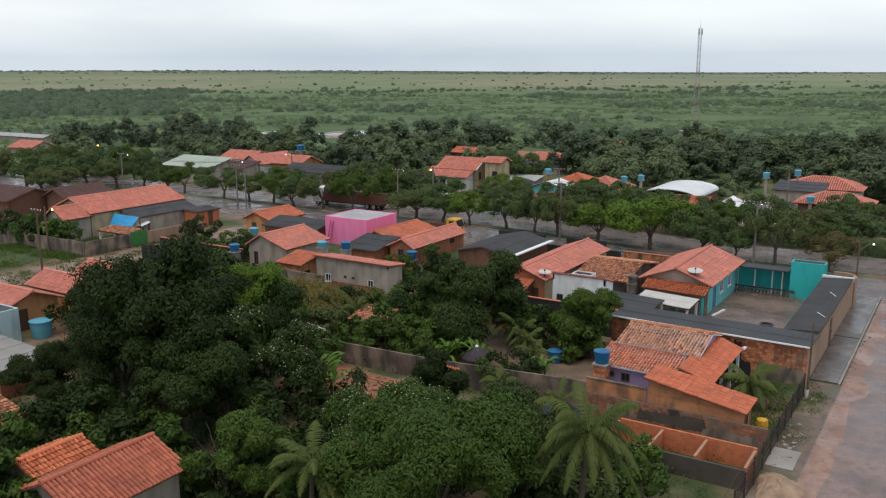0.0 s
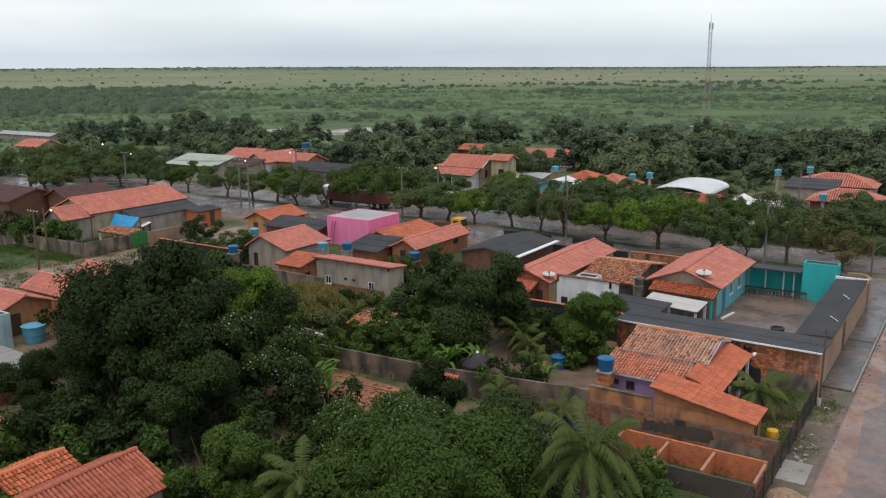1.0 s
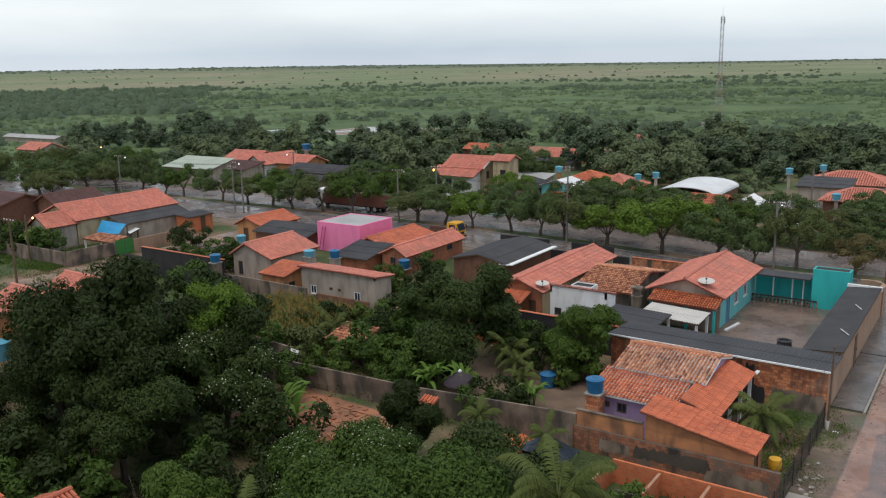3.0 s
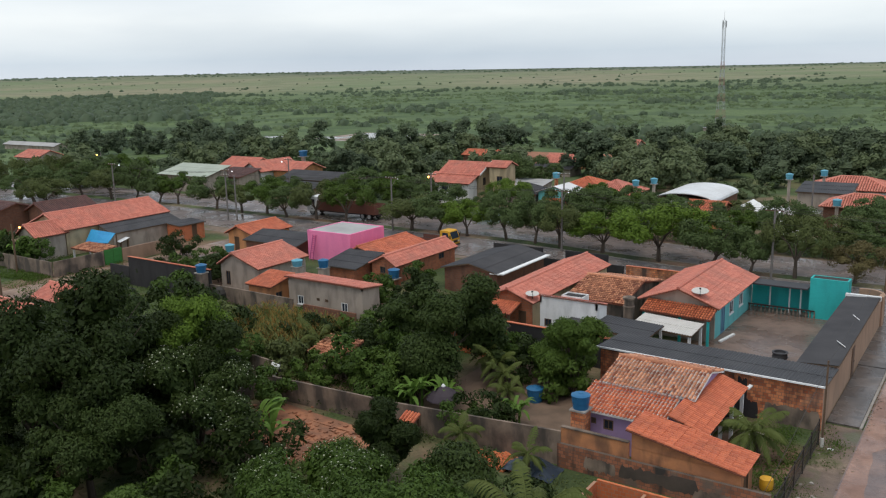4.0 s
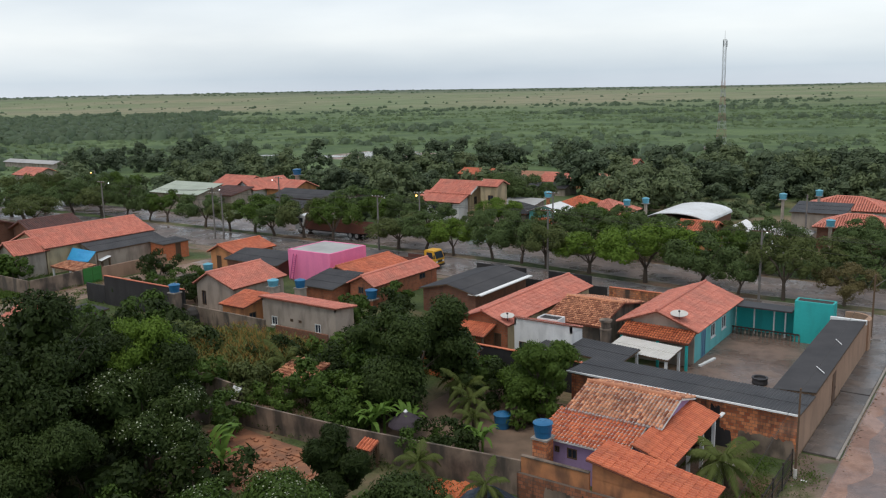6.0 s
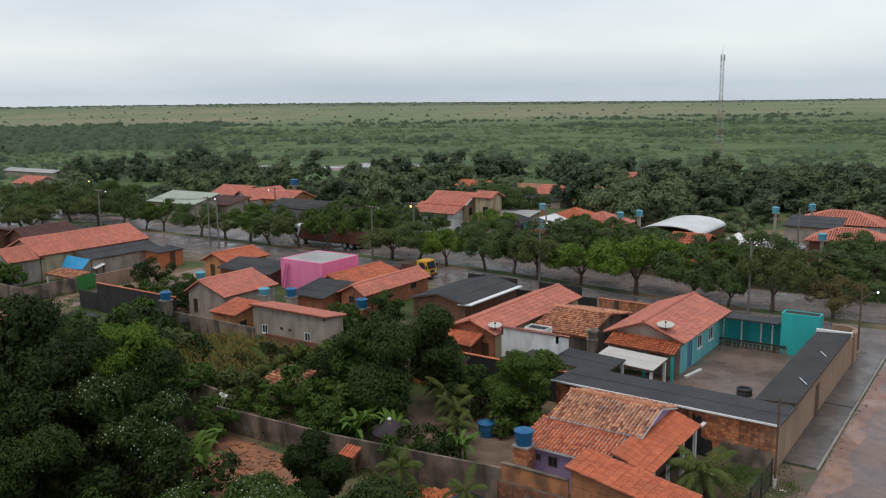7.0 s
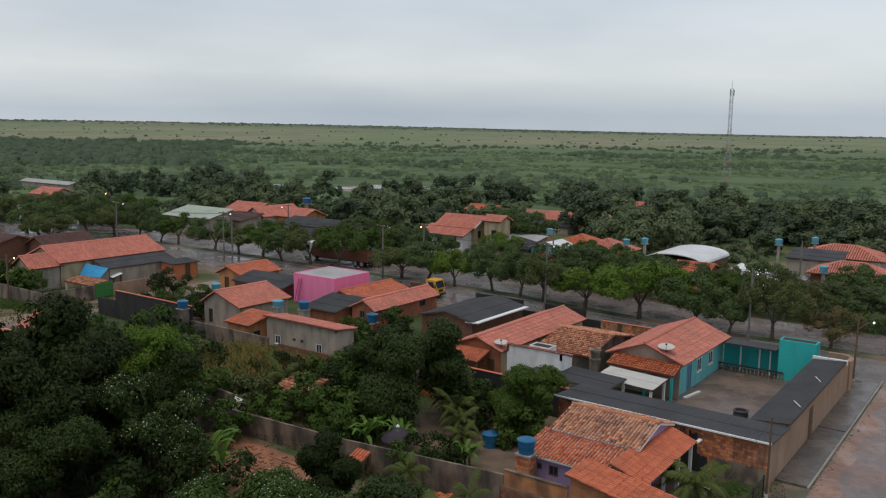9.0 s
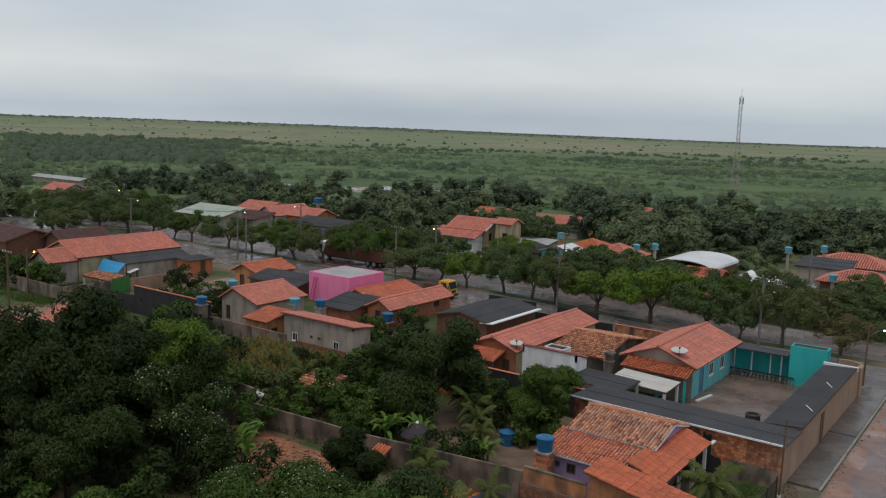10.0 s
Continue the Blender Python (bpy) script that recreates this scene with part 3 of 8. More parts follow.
def house(label, x0, x1, y0, y1, ze, zr, form, wall_mat, roof_mat, ov=0.5, kind="tile", holes=(), zg=None, gable_mat=None, category="house",
          name="house", tw=0.21, th=0.15, under=M_WOOD, off=0.5, ridge=True, group=""):
    """A single-storey house. form: x or y (gabled, ridge along it), hip, north/south/east/west (single pitch, high side), flat.
    ze: eave height, zr: ridge height. holes: (side, u0, u1, z0, z1, kind) with z above the plot. off: where the ridge lies across the house."""
    zg = ground_z((x0 + x1) / 2, (y0 + y1) / 2) if zg is None else zg
    root = thing(name, ((x0 + x1) / 2, (y0 + y1) / 2, zg), label, category, group)
    zb = zg - 0.35
    spec = {"s": ("x", x0, x1, y0, y0 + th), "n": ("x", x0, x1, y1 - th, y1), "e": ("y", y0 + th, y1 - th, x1 - th, x1), "w": ("y", y0 + th, y1 - th, x0, x0 + th)}
    low = {"s": ze, "n": ze, "e": ze, "w": ze}
    if form in ("north", "south", "east", "west"):
        low[form[0]] = zr
    for side, (axis, a0, a1, c0, c1) in spec.items():
        cut = [(h[1], h[2], zg + h[3], zg + h[4]) for h in holes if h[0] == side]
        top = low[side] - 0.02
        g = wall_run(Geo(), axis, a0, a1, c0, c1, zb, top, cut)
        if form == "x" and side in "ew":
            ym = y0 + (y1 - y0) * off
            for k0, k1, za, zb2 in ((y0, ym, ze, zr), (ym, y1, zr, ze)):
                g.hexa([(c0, k0 + (th if k0 == y0 else 0), ze - 0.02), (c1, k0 + (th if k0 == y0 else 0), ze - 0.02), (c1, k1 - (th if k1 == y1 else 0), ze - 0.02), (c0, k1 - (th if k1 == y1 else 0), ze - 0.02),
                        (c0, k0, za - 0.05), (c1, k0, za - 0.05), (c1, k1, zb2 - 0.05), (c0, k1, zb2 - 0.05)])
        if form == "y" and side in "sn":
            xm = x0 + (x1 - x0) * off
            for k0, k1, za, zb2 in ((x0, xm, ze, zr), (xm, x1, zr, ze)):
                g.hexa([(k0, c0, ze - 0.02), (k1, c0, ze - 0.02), (k1, c1, ze - 0.02), (k0, c1, ze - 0.02),
                        (k0, c0, za - 0.05), (k1, c0, zb2 - 0.05), (k1, c1, zb2 - 0.05), (k0, c1, za - 0.05)])
        if form in ("north", "south") and side in "ew":
            za, zb2 = (ze, zr) if form == "north" else (zr, ze)
            g.hexa([(c0, y0, ze - 0.04), (c1, y0, ze - 0.04), (c1, y1, ze - 0.04), (c0, y1, ze - 0.04), (c0, y0, za - 0.05), (c1, y0, za - 0.05), (c1, y1, zb2 - 0.05), (c0, y1, zb2 - 0.05)])
        if form in ("east", "west") and side in "sn":
            za, zb2 = (ze, zr) if form == "east" else (zr, ze)
            g.hexa([(x0, c0, ze - 0.04), (x1, c0, ze - 0.04), (x1, c1, ze - 0.04), (x0, c1, ze - 0.04), (x0, c0, za - 0.05), (x1, c0, zb2 - 0.05), (x1, c1, zb2 - 0.05), (x0, c1, za - 0.05)])
        part("wall", g, (gable_mat or wall_mat) if side == "s" and form == "y" else wall_mat, root)
    face = {"s": y0, "n": y1, "e": x1, "w": x0}
    for h in holes:
        opening_fill(root, h[0], h[1], h[2], zg + h[3], zg + h[4], face[h[0]], h[5])
    X0, X1, Y0, Y1 = x0 - ov, x1 + ov, y0 - ov, y1 + ov
    if form == "x":
        ym = y0 + (y1 - y0) * off
        ka, kb = (zr - ze) / (ym - y0), (zr - ze) / (y1 - ym)
        slope(root, roof_mat, [(X0, Y0, ze - ka * ov), (X1, Y0, ze - ka * ov), (X1, ym, zr), (X0, ym, zr)], kind, under, tw=tw)
        slope(root, roof_mat, [(X1, Y1, ze - kb * ov), (X0, Y1, ze - kb * ov), (X0, ym, zr), (X1, ym, zr)], kind, under, tw=tw)
        if ridge:
            ridge_cap(root, roof_mat, (X0, ym, zr + 0.08), (X1, ym, zr + 0.08))
    elif form == "y":
        xm = x0 + (x1 - x0) * off
        ka, kb = (zr - ze) / (xm - x0), (zr - ze) / (x1 - xm)
        slope(root, roof_mat, [(X0, Y1, ze - ka * ov), (X0, Y0, ze - ka * ov), (xm, Y0, zr), (xm, Y1, zr)], kind, under, tw=tw)
        slope(root, roof_mat, [(X1, Y0, ze - kb * ov), (X1, Y1, ze - kb * ov), (xm, Y1, zr), (xm, Y0, zr)], kind, under, tw=tw)
        if ridge:
            ridge_cap(root, roof_mat, (xm, Y0, zr + 0.08), (xm, Y1, zr + 0.08))
    elif form == "hip":
        w, d = X1 - X0, Y1 - Y0
        k = (zr - ze) / (min(w, d) / 2)
        if w >= d:
            r0, r1 = (X0 + d / 2, (Y0 + Y1) / 2, zr), (X1 - d / 2, (Y0 + Y1) / 2, zr)
        else:
            r0, r1 = ((X0 + X1) / 2, Y0 + w / 2, zr), ((X0 + X1) / 2, Y1 - w / 2, zr)
        A, B, C, D = (X0, Y0, ze - 0.1), (X1, Y0, ze - 0.1), (X1, Y1, ze - 0.1), (X0, Y1, ze - 0.1)
        if w >= d:
            faces = [(A, B, r1, r0), (B, C, r1, r1), (C, D, r0, r1), (D, A, r0, r0)]
        else:
            faces = [(A, B, r0, r0), (B, C, r1, r0), (C, D, r1, r1), (D, A, r0, r1)]
        for f4 in faces:
            slope(root, roof_mat, f4, kind, under, span=True, tw=tw)
        for a, b in ((A, r0), (B, r1 if w >= d else r0), (C, r1), (D, r0 if w >= d else r1)):
            ridge_cap(root, roof_mat, Vector(a) + Vector((0, 0, 0.08)), Vector(b) + Vector((0, 0, 0.08)), 0.11)
        if (Vector(r1) - Vector(r0)).length > 0.4:
            ridge_cap(root, roof_mat, Vector(r0) + Vector((0, 0, 0.08)), Vector(r1) + Vector((0, 0, 0.08)))
    elif form == "north":
        k = (zr - ze) / (y1 - y0)
        slope(root, roof_mat, [(X0, Y0, ze - k * ov), (X1, Y0, ze - k * ov), (X1, Y1, zr + k * ov), (X0, Y1, zr + k * ov)], kind, under, tw=tw)
    elif form == "south":
        k = (zr - ze) / (y1 - y0)
        slope(root, roof_mat, [(X1, Y1, ze - k * ov), (X0, Y1, ze - k * ov), (X0, Y0, zr + k * ov), (X1, Y0, zr + k * ov)], kind, under, tw=tw)
    elif form == "west":
        k = (zr - ze) / (x1 - x0)
        slope(root, roof_mat, [(X1, Y0, ze - k * ov), (X1, Y1, ze - k * ov), (X0, Y1, zr + k * ov), (X0, Y0, zr + k * ov)], kind, under, tw=tw)
    elif form == "east":
        k = (zr - ze) / (x1 - x0)
        slope(root, roof_mat, [(X0, Y1, ze - k * ov), (X0, Y0, ze - k * ov), (X1, Y0, zr + k * ov), (X1, Y1, zr + k * ov)], kind, under, tw=tw)
    elif form == "flat":
        part("roof_slab", Geo().box(x0 + th, x1 - th, y0 + th, y1 - th, ze - 0.25, ze - 0.05), roof_mat, root, "flat slab that closes the top behind the parapet")
    return root


def canopy(label, corners, mat, posts, kind="tile", zg=0.2, post_mat=M_WHITEP, name="porch_roof", category="porch", tw=0.21):
    """A lean-to roof plane on posts."""
    cx = sum(c[0] for c in corners) / 4
    cy = sum(c[1] for c in corners) / 4
    root = thing(name, (cx, cy, zg), label, category)
    slope(root, mat, corners, kind, tw=tw)
    for (x, y, z) in posts:
        part("post", Geo().box(x - 0.09, x + 0.09, y - 0.09, y + 0.09, ground_z(x, y) - 0.2, z), post_mat, root)
    return root


def boundary(label, axis, a0, a1, c, z1, mat, th=0.15, z0=None, holes=(), cap=None, z1b=None, piers=False):
    """A plot wall along x or y at c; z1b: height at its far end."""
    n = max(1, int(abs(a1 - a0) / 3))
    mid = (a0 + a1) / 2
    gx, gy = (mid, c) if axis == "x" else (c, mid)
    root = thing("boundary_wall", (gx, gy, ground_z(gx, gy)), label, "wall")
    for i in range(n):
        ua, ub = a0 + (a1 - a0) * i / n, a0 + (a1 - a0) * (i + 1) / n
        za = z1 if z1b is None else z1 + (z1b - z1) * i / n
        zc = z1 if z1b is None else z1 + (z1b - z1) * (i + 1) / n
        low = (min(ground_z(ua, c), ground_z(ub, c)) if axis == "x" else min(ground_z(c, ua), ground_z(c, ub))) - 0.4 if z0 is None else z0
        jog = 0.0
        g = Geo()
        if axis == "x":
            g.hexa([(ua, c - jog, low), (ub, c - jog, low), (ub, c + th, low), (ua, c + th, low), (ua, c - jog, za), (ub, c - jog, zc), (ub, c + th, zc), (ua, c + th, za)])
        else:
            g.hexa([(c - th, ua, low), (c + jog, ua, low), (c + jog, ub, low), (c - th, ub, low), (c - th, ua, za), (c + jog, ua, za), (c + jog, ub, zc), (c - th, ub, zc)])
        part("wall_bay", g, mat, root)
        if piers:
            p = Geo()
            if axis == "x":
                p.box(ua - 0.1, ua + 0.1, c - 0.04, c + th + 0.02, low, za + 0.05)
            else:
                p.box(c - th - 0.02, c + 0.04, ua - 0.1, ua + 0.1, low, za + 0.05)
            part("pilaster", p, mat, root)
        if cap:
            k = Geo()
            if axis == "x":
                k.box(ua, ub - 0.01, c - 0.05, c + th + 0.05, za + 0.002, za + 0.06)
            else:
                k.box(c - th - 0.05, c + 0.05, ua, ub - 0.01, za + 0.002, za + 0.06)
            part("coping", k, cap, root)
    return root


def plot_wall(label, points, mat, th=0.15, name="boundary_wall"):
    """A plot wall along a line of (x, y, top)."""
    root = thing(name, (points[0][0], points[0][1], ground_z(points[0][0], points[0][1])), label, "wall")
    for (x0, y0, z0), (x1, y1, z1) in zip(points, points[1:]):
        d = Vector((x1 - x0, y1 - y0, 0))
        k = max(1, int(d.length / 3))
        w = Vector((-d.y, d.x, 0)).normalized() * th
        for i in range(k):
            a, b = Vector((x0, y0, 0)) + d * (i / k), Vector((x0, y0, 0)) + d * ((i + 1) / k)
            za, zb = z0 + (z1 - z0) * i / k, z0 + (z1 - z0) * (i + 1) / k
            low = min(ground_z(a.x, a.y), ground_z(b.x, b.y)) - 0.4
            part("wall_bay", Geo().hexa([(a.x, a.y, low), (b.x, b.y, low), (b.x + w.x, b.y + w.y, low), (a.x + w.x, a.y + w.y, low), (a.x, a.y, za), (b.x, b.y, zb), (b.x + w.x, b.y + w.y, zb), (a.x + w.x, a.y + w.y, za)]), mat, root)
    return root


def water_tank(x, y, z0, r=0.6, h=0.85, mat=M_TANK, label="round blue plastic water tank with a lid", stand=None, ground=None):
    root = thing("water_tank", (x, y, z0), label, "water tank", "rooftop water tanks")
    part("body", Geo().lathe(x, y, [(r * 0.82, z0), (r * 0.84, z0 + 0.04), (r * 0.9, z0 + h * 0.45), (r * 0.94, z0 + h * 0.5), (r * 0.98, z0 + h * 0.92), (r, z0 + h * 0.93), (r, z0 + h)], 24), mat, root)
    part("lid", Geo().lathe(x, y, [(r * 1.05, z0 + h), (r * 1.06, z0 + h + 0.06), (r * 0.8, z0 + h + 0.12), (r * 0.35, z0 + h + 0.17), (r * 0.3, z0 + h + 0.20), (0.05, z0 + h + 0.21)], 24), mat, root, "slightly domed lid")
    if stand is not None:
        base = ground_z(x, y) - 0.2 if ground is None else ground
        st = thing("tank_stand", (x, y, base), "masonry stand under a blue water tank", "tank stand")
        w = r * (0.8 if y < 100 else 0.35)
        part("shaft", Geo().box(x - w, x + w, y - w, y + w, base, z0 - 0.1), stand, st)
        part("platform", Geo().box(x - r * 0.95, x + r * 0.95, y - r * 0.95, y + r * 0.95, z0 - 0.1, z0), M_KERB, st)
    return root


# ---- plants ----
def leaf_quads(rng, pos, out, size, droop=0.35, slim=0.5, spread=0.3):
    """Rhombic leaves at pos that face roughly along out."""
    k = len(pos)
    n = out / np.linalg.norm(out, axis=1)[:, None] + rng.normal(0, spread, (k, 3))
    n /= np.linalg.norm(n, axis=1)[:, None]
    t = np.cross(n, rng.normal(0, 1, (k, 3)))
    t[:, 2] -= droop
    t /= np.linalg.norm(t, axis=1)[:, None]
    s = np.cross(n, t)
    z = size * rng.uniform(0.65, 1.35, k)[:, None]
    v = np.stack([pos - t * z * 0.5, pos + s * z * slim * 0.5, pos + t * z * 0.5, pos - s * z * slim * 0.5], 1)
    return v.reshape(-1, 3), np.arange(k * 4).reshape(-1, 4)


def crown_points(rng, R, H, base, clumps, leaves, rough=1.0, flat=0.0):
    """Leaf places on clumps that cover the outer faces of a few uneven lobes, and the clumps themselves as (centre, radius)."""
    ps, os, balls = [], [], []
    lobes = max(6, clumps // 6)
    mid = np.array([0, 0, base + H * 0.45])
    half = np.array([R, R, H * 0.5 * (1 - 0.35 * flat)])
    turn = rng.uniform(0, 6.28)
    spots = []
    for i in range(lobes):
        e = min(0.95, max(-0.6, 1.0 - 1.5 * (i + 0.5) / lobes + rng.normal(0, 0.1)))
        a = turn + i * 2.39996 + rng.normal(0, 0.3)
        out = np.array([math.cos(a) * math.sqrt(1 - e * e), math.sin(a) * math.sqrt(1 - e * e), e])
        lr = R * (rng.uniform(0.28, 0.5) if R > 2.3 else rng.uniform(0.42, 0.6))
        c = mid + out * half * rng.uniform(0.48, 0.84)
        balls.append((c - out * lr * 0.35 - np.array([0, 0, lr * 0.3]), lr))
        for k in range(max(4, int(1.5 * clumps / lobes * (lr / R) / 0.28))):
            d = rng.normal(0, 1, 3) + out * 0.9 + np.array([0, 0, 0.5])
            d /= np.linalg.norm(d)
            cr = lr * rng.uniform(0.32, 0.58) * rough
            spots.append((c + d * lr * rng.uniform(0.5, 0.8) * np.array([1, 1, 0.8]), cr, d))
    area = sum(cr * cr for _, cr, _ in spots)
    for c, cr, out in spots:
        k = int(leaves * cr * cr / area) + 4
        d = rng.normal(0, 1, (k, 3)) + out * 0.7 + np.array([0, 0, 0.35])
        d /= np.linalg.norm(d, axis=1)[:, None]
        r = cr * (0.7 + 0.5 * rng.uniform(0, 1, k) ** 1.5)[:, None]
        ps.append(c + d * r * np.array([1, 1, 0.8]))
        os.append(d + np.array([0, 0, 0.25]))
    return np.concatenate(ps), np.concatenate(os), balls


def inner_foliage(geo, rng, balls, share=0.42, sides=8, rings=5):
    """The dense shaded foliage inside the clumps, as knobbly balls."""
    for c, r in balls:
        rows = []
        for j in range(rings + 1):
            e = -0.5 * math.pi + math.pi * j / rings
            rr = share * r * max(0.02, math.cos(e)) * (1 + rng.normal(0, 0.08, sides))
            a = np.arange(sides) / sides * 2 * np.pi + 0.4 * j
            rows.append(np.stack([c[0] + rr * np.cos(a), c[1] + rr * np.sin(a), np.full(sides, c[2] + 0.78 * share * r * math.sin(e))], 1))
        i0 = np.arange(sides)
        i1 = (i0 + 1) % sides
        geo.arrays(np.concatenate(rows), np.concatenate([np.stack([i0 + j * sides, i1 + j * sides, i1 + (j + 1) * sides, i0 + (j + 1) * sides], 1) for j in range(rings)]))
    return geo


def tree(name, seed, R, H, trunk_h, mat, label, clumps=26, leaves=5000, size=0.34, category="tree", flowers=0, flat=0.0, limbs=6, slim=0.45, group=""):
    """A tree at the origin: tapered trunk, limbs and a crown of leaf clumps. H: height of the crown above the trunk's fork."""
    rng = np.random.default_rng(seed)
    root = thing(name, (0, 0, 0), label, category, group)
    g = Geo()
    lean = rng.normal(0, 0.12, 2)
    tr = max(0.09, R * 0.055)
    fork = Vector((lean[0], lean[1], trunk_h))
    g.tube([(0, 0, -0.4), (lean[0] * 0.3, lean[1] * 0.3, trunk_h * 0.45), fork], [tr * 1.35, tr * 1.05, tr * 0.85], 8)
    part("trunk", g, M_BARK, root)
    for i in range(limbs):
        a = 2 * math.pi * (i + rng.uniform(-0.3, 0.3)) / limbs
        q = rng.uniform(0.35, 0.6)
        tip = fork + Vector((math.cos(a) * R * q, math.sin(a) * R * q, H * rng.uniform(0.3, 0.75)))
        mid = fork.lerp(tip, 0.5) + Vector((0, 0, H * 0.08))
        b = Geo().tube([fork - Vector((0, 0, 0.15)), mid, tip], [tr * 0.5, tr * 0.28, tr * 0.1], 6)
        t2 = tip + Vector((rng.normal(0, 0.15) * R, rng.normal(0, 0.15) * R, H * 0.12))
        b.tube([mid, t2], [tr * 0.2, tr * 0.06], 5)
        part("limb", b, M_BARK, root)
    p, o, balls = crown_points(rng, R, H, trunk_h, clumps, leaves, flat=flat)
    v, q = leaf_quads(rng, p, o, size, slim=slim)
    g = Geo().arrays(v, q)
    if leaves < 9000:
        inner_foliage(g, rng, balls)
    else:  # shaded leaves inside the crown
        deep = rng.choice(len(p), leaves // 2)
        heart = np.array([lean[0], lean[1], trunk_h + H * 0.4])
        v, q = leaf_quads(rng, heart + (p[deep] - heart) * rng.uniform(0.45, 0.9, (len(deep), 1)), o[deep], size * 1.7, slim=0.6)
        g.arrays(v, q)
    part("crown", g, mat, root)
    if flowers:
        pick = rng.choice(len(p), flowers)
        up = p[pick] + o[pick] * 0.12
        v, q = leaf_quads(rng, up, o[pick] + np.array([0, 0, 1.0]), size * 0.42, slim=0.9)
        part("blossom", Geo().arrays(v, q), L_FLOWER, root, "small pale blossom clusters")
    return root


def bush(name, seed, R, H, mat, label, leaves=1500, size=0.25, category="shrub", clumps=12, flowers=0):
    rng = np.random.default_rng(seed)
    root = thing(name, (0, 0, 0), label, category)
    st = Geo()
    for i in range(4):
        a = 2 * math.pi * i / 4 + 0.4
        st.tube([(0, 0, -0.3), (math.cos(a) * R * 0.4, math.sin(a) * R * 0.4, H * 0.6)], [0.05, 0.02], 5)
    part("stem", st, M_BARK, root)
    p, o, balls = crown_points(rng, R, H, 0.1, clumps, leaves)
    v, q = leaf_quads(rng, p, o, size)
    part("foliage", inner_foliage(Geo().arrays(v, q), rng, balls), mat, root)
    if flowers:
        pick = rng.choice(len(p), flowers)
        v, q = leaf_quads(rng, p[pick] + o[pick] * 0.1, o[pick] + np.array([0, 0, 1.0]), size * 0.5, slim=0.9)
        part("blossom", Geo().arrays(v, q), L_FLOWER, root, "small pale blossom clusters")
    return root


def frond(geo, rng, base, a, length, rise, fall, leaf, pairs=56, wide=0.05):
    """A pinnate palm frond that arches from base in direction a."""
    pts = []
    for i in range(9):
        s = i / 8
        r = length * (s - 0.18 * s * s)
        pts.append(Vector((base[0] + math.cos(a) * r, base[1] + math.sin(a) * r, base[2] + rise * s * length - fall * s * s * length)))
    geo.tube(pts, [0.045 - 0.038 * i / 8 for i in range(9)], 4, caps=False)
    side = Vector((-math.sin(a), math.cos(a), 0))
    for i in range(pairs):
        s = 0.12 + 0.88 * i / pairs
        k = min(7, int(s * 8))
        p = pts[k].lerp(pts[k + 1], s * 8 - k)
        d = (pts[k + 1] - pts[k]).normalized()
        ll = leaf * math.sin(math.pi * (0.15 + 0.8 * s)) * rng.uniform(0.85, 1.1)
        for sg in (-1, 1):
            t = (side * sg * 0.72 + d * 0.6 + Vector((0, 0, -0.5 + rng.normal(0, 0.14)))).normalized()
            w = d * wide
            m = p + t * ll * 0.55
            e = p + t * ll + Vector((0, 0, -0.25 * ll))
            kk = len(geo.v)
            geo.v += [tuple(p - w * 0.6), tuple(p + w * 0.6), tuple(m + w), tuple(m - w), tuple(e)]
            geo.f += [(kk, kk + 1, kk + 2, kk + 3), (kk + 3, kk + 2, kk + 4)]


def palm(name, seed, trunk_h, length, label, fronds=18, leaf=0.75, mat=L_PALM, lean=0.5, category="palm tree", wide=0.05):
    rng = np.random.default_rng(seed)
    root = thing(name, (0, 0, 0), label, category)
    a0 = rng.uniform(0, 6.28)
    pts = [(math.cos(a0) * lean * s * s, math.sin(a0) * lean * s * s, -0.4 + (trunk_h + 0.4) * s) for s in (0, 0.2, 0.45, 0.7, 1.0)]
    part("trunk", Geo().tube(pts, [0.24, 0.18, 0.16, 0.15, 0.16], 9), M_BARK, root)
    top = pts[-1]
    for i in range(fronds):
        g = Geo()
        tier = i / fronds
        a = i * 2.39996 + rng.normal(0, 0.12)
        rise = 1.32 - 1.4 * tier + rng.normal(0, 0.08)
        frond(g, rng, (top[0], top[1], top[2] + 0.1 - 0.15 * tier), a, length * rng.uniform(0.85, 1.1), rise, 0.58 + 0.36 * (1 - abs(tier - 0.5)), leaf, wide=wide)
        part("frond", g, mat, root)
    for i in range(7 if length > 3 else 0):
        a = i * 0.9 + rng.uniform(0, 0.3)
        x, y, z = top[0] + 0.24 * math.cos(a), top[1] + 0.24 * math.sin(a), top[2] - 0.12 - 0.1 * (i % 2)
        part("coconut", Geo().lathe(x, y, [(0.02, z - 0.14), (0.09, z - 0.09), (0.12, z), (0.08, z + 0.09), (0.02, z + 0.12)], 9), M_COCONUT, root, "orange-brown coconut")
    return root


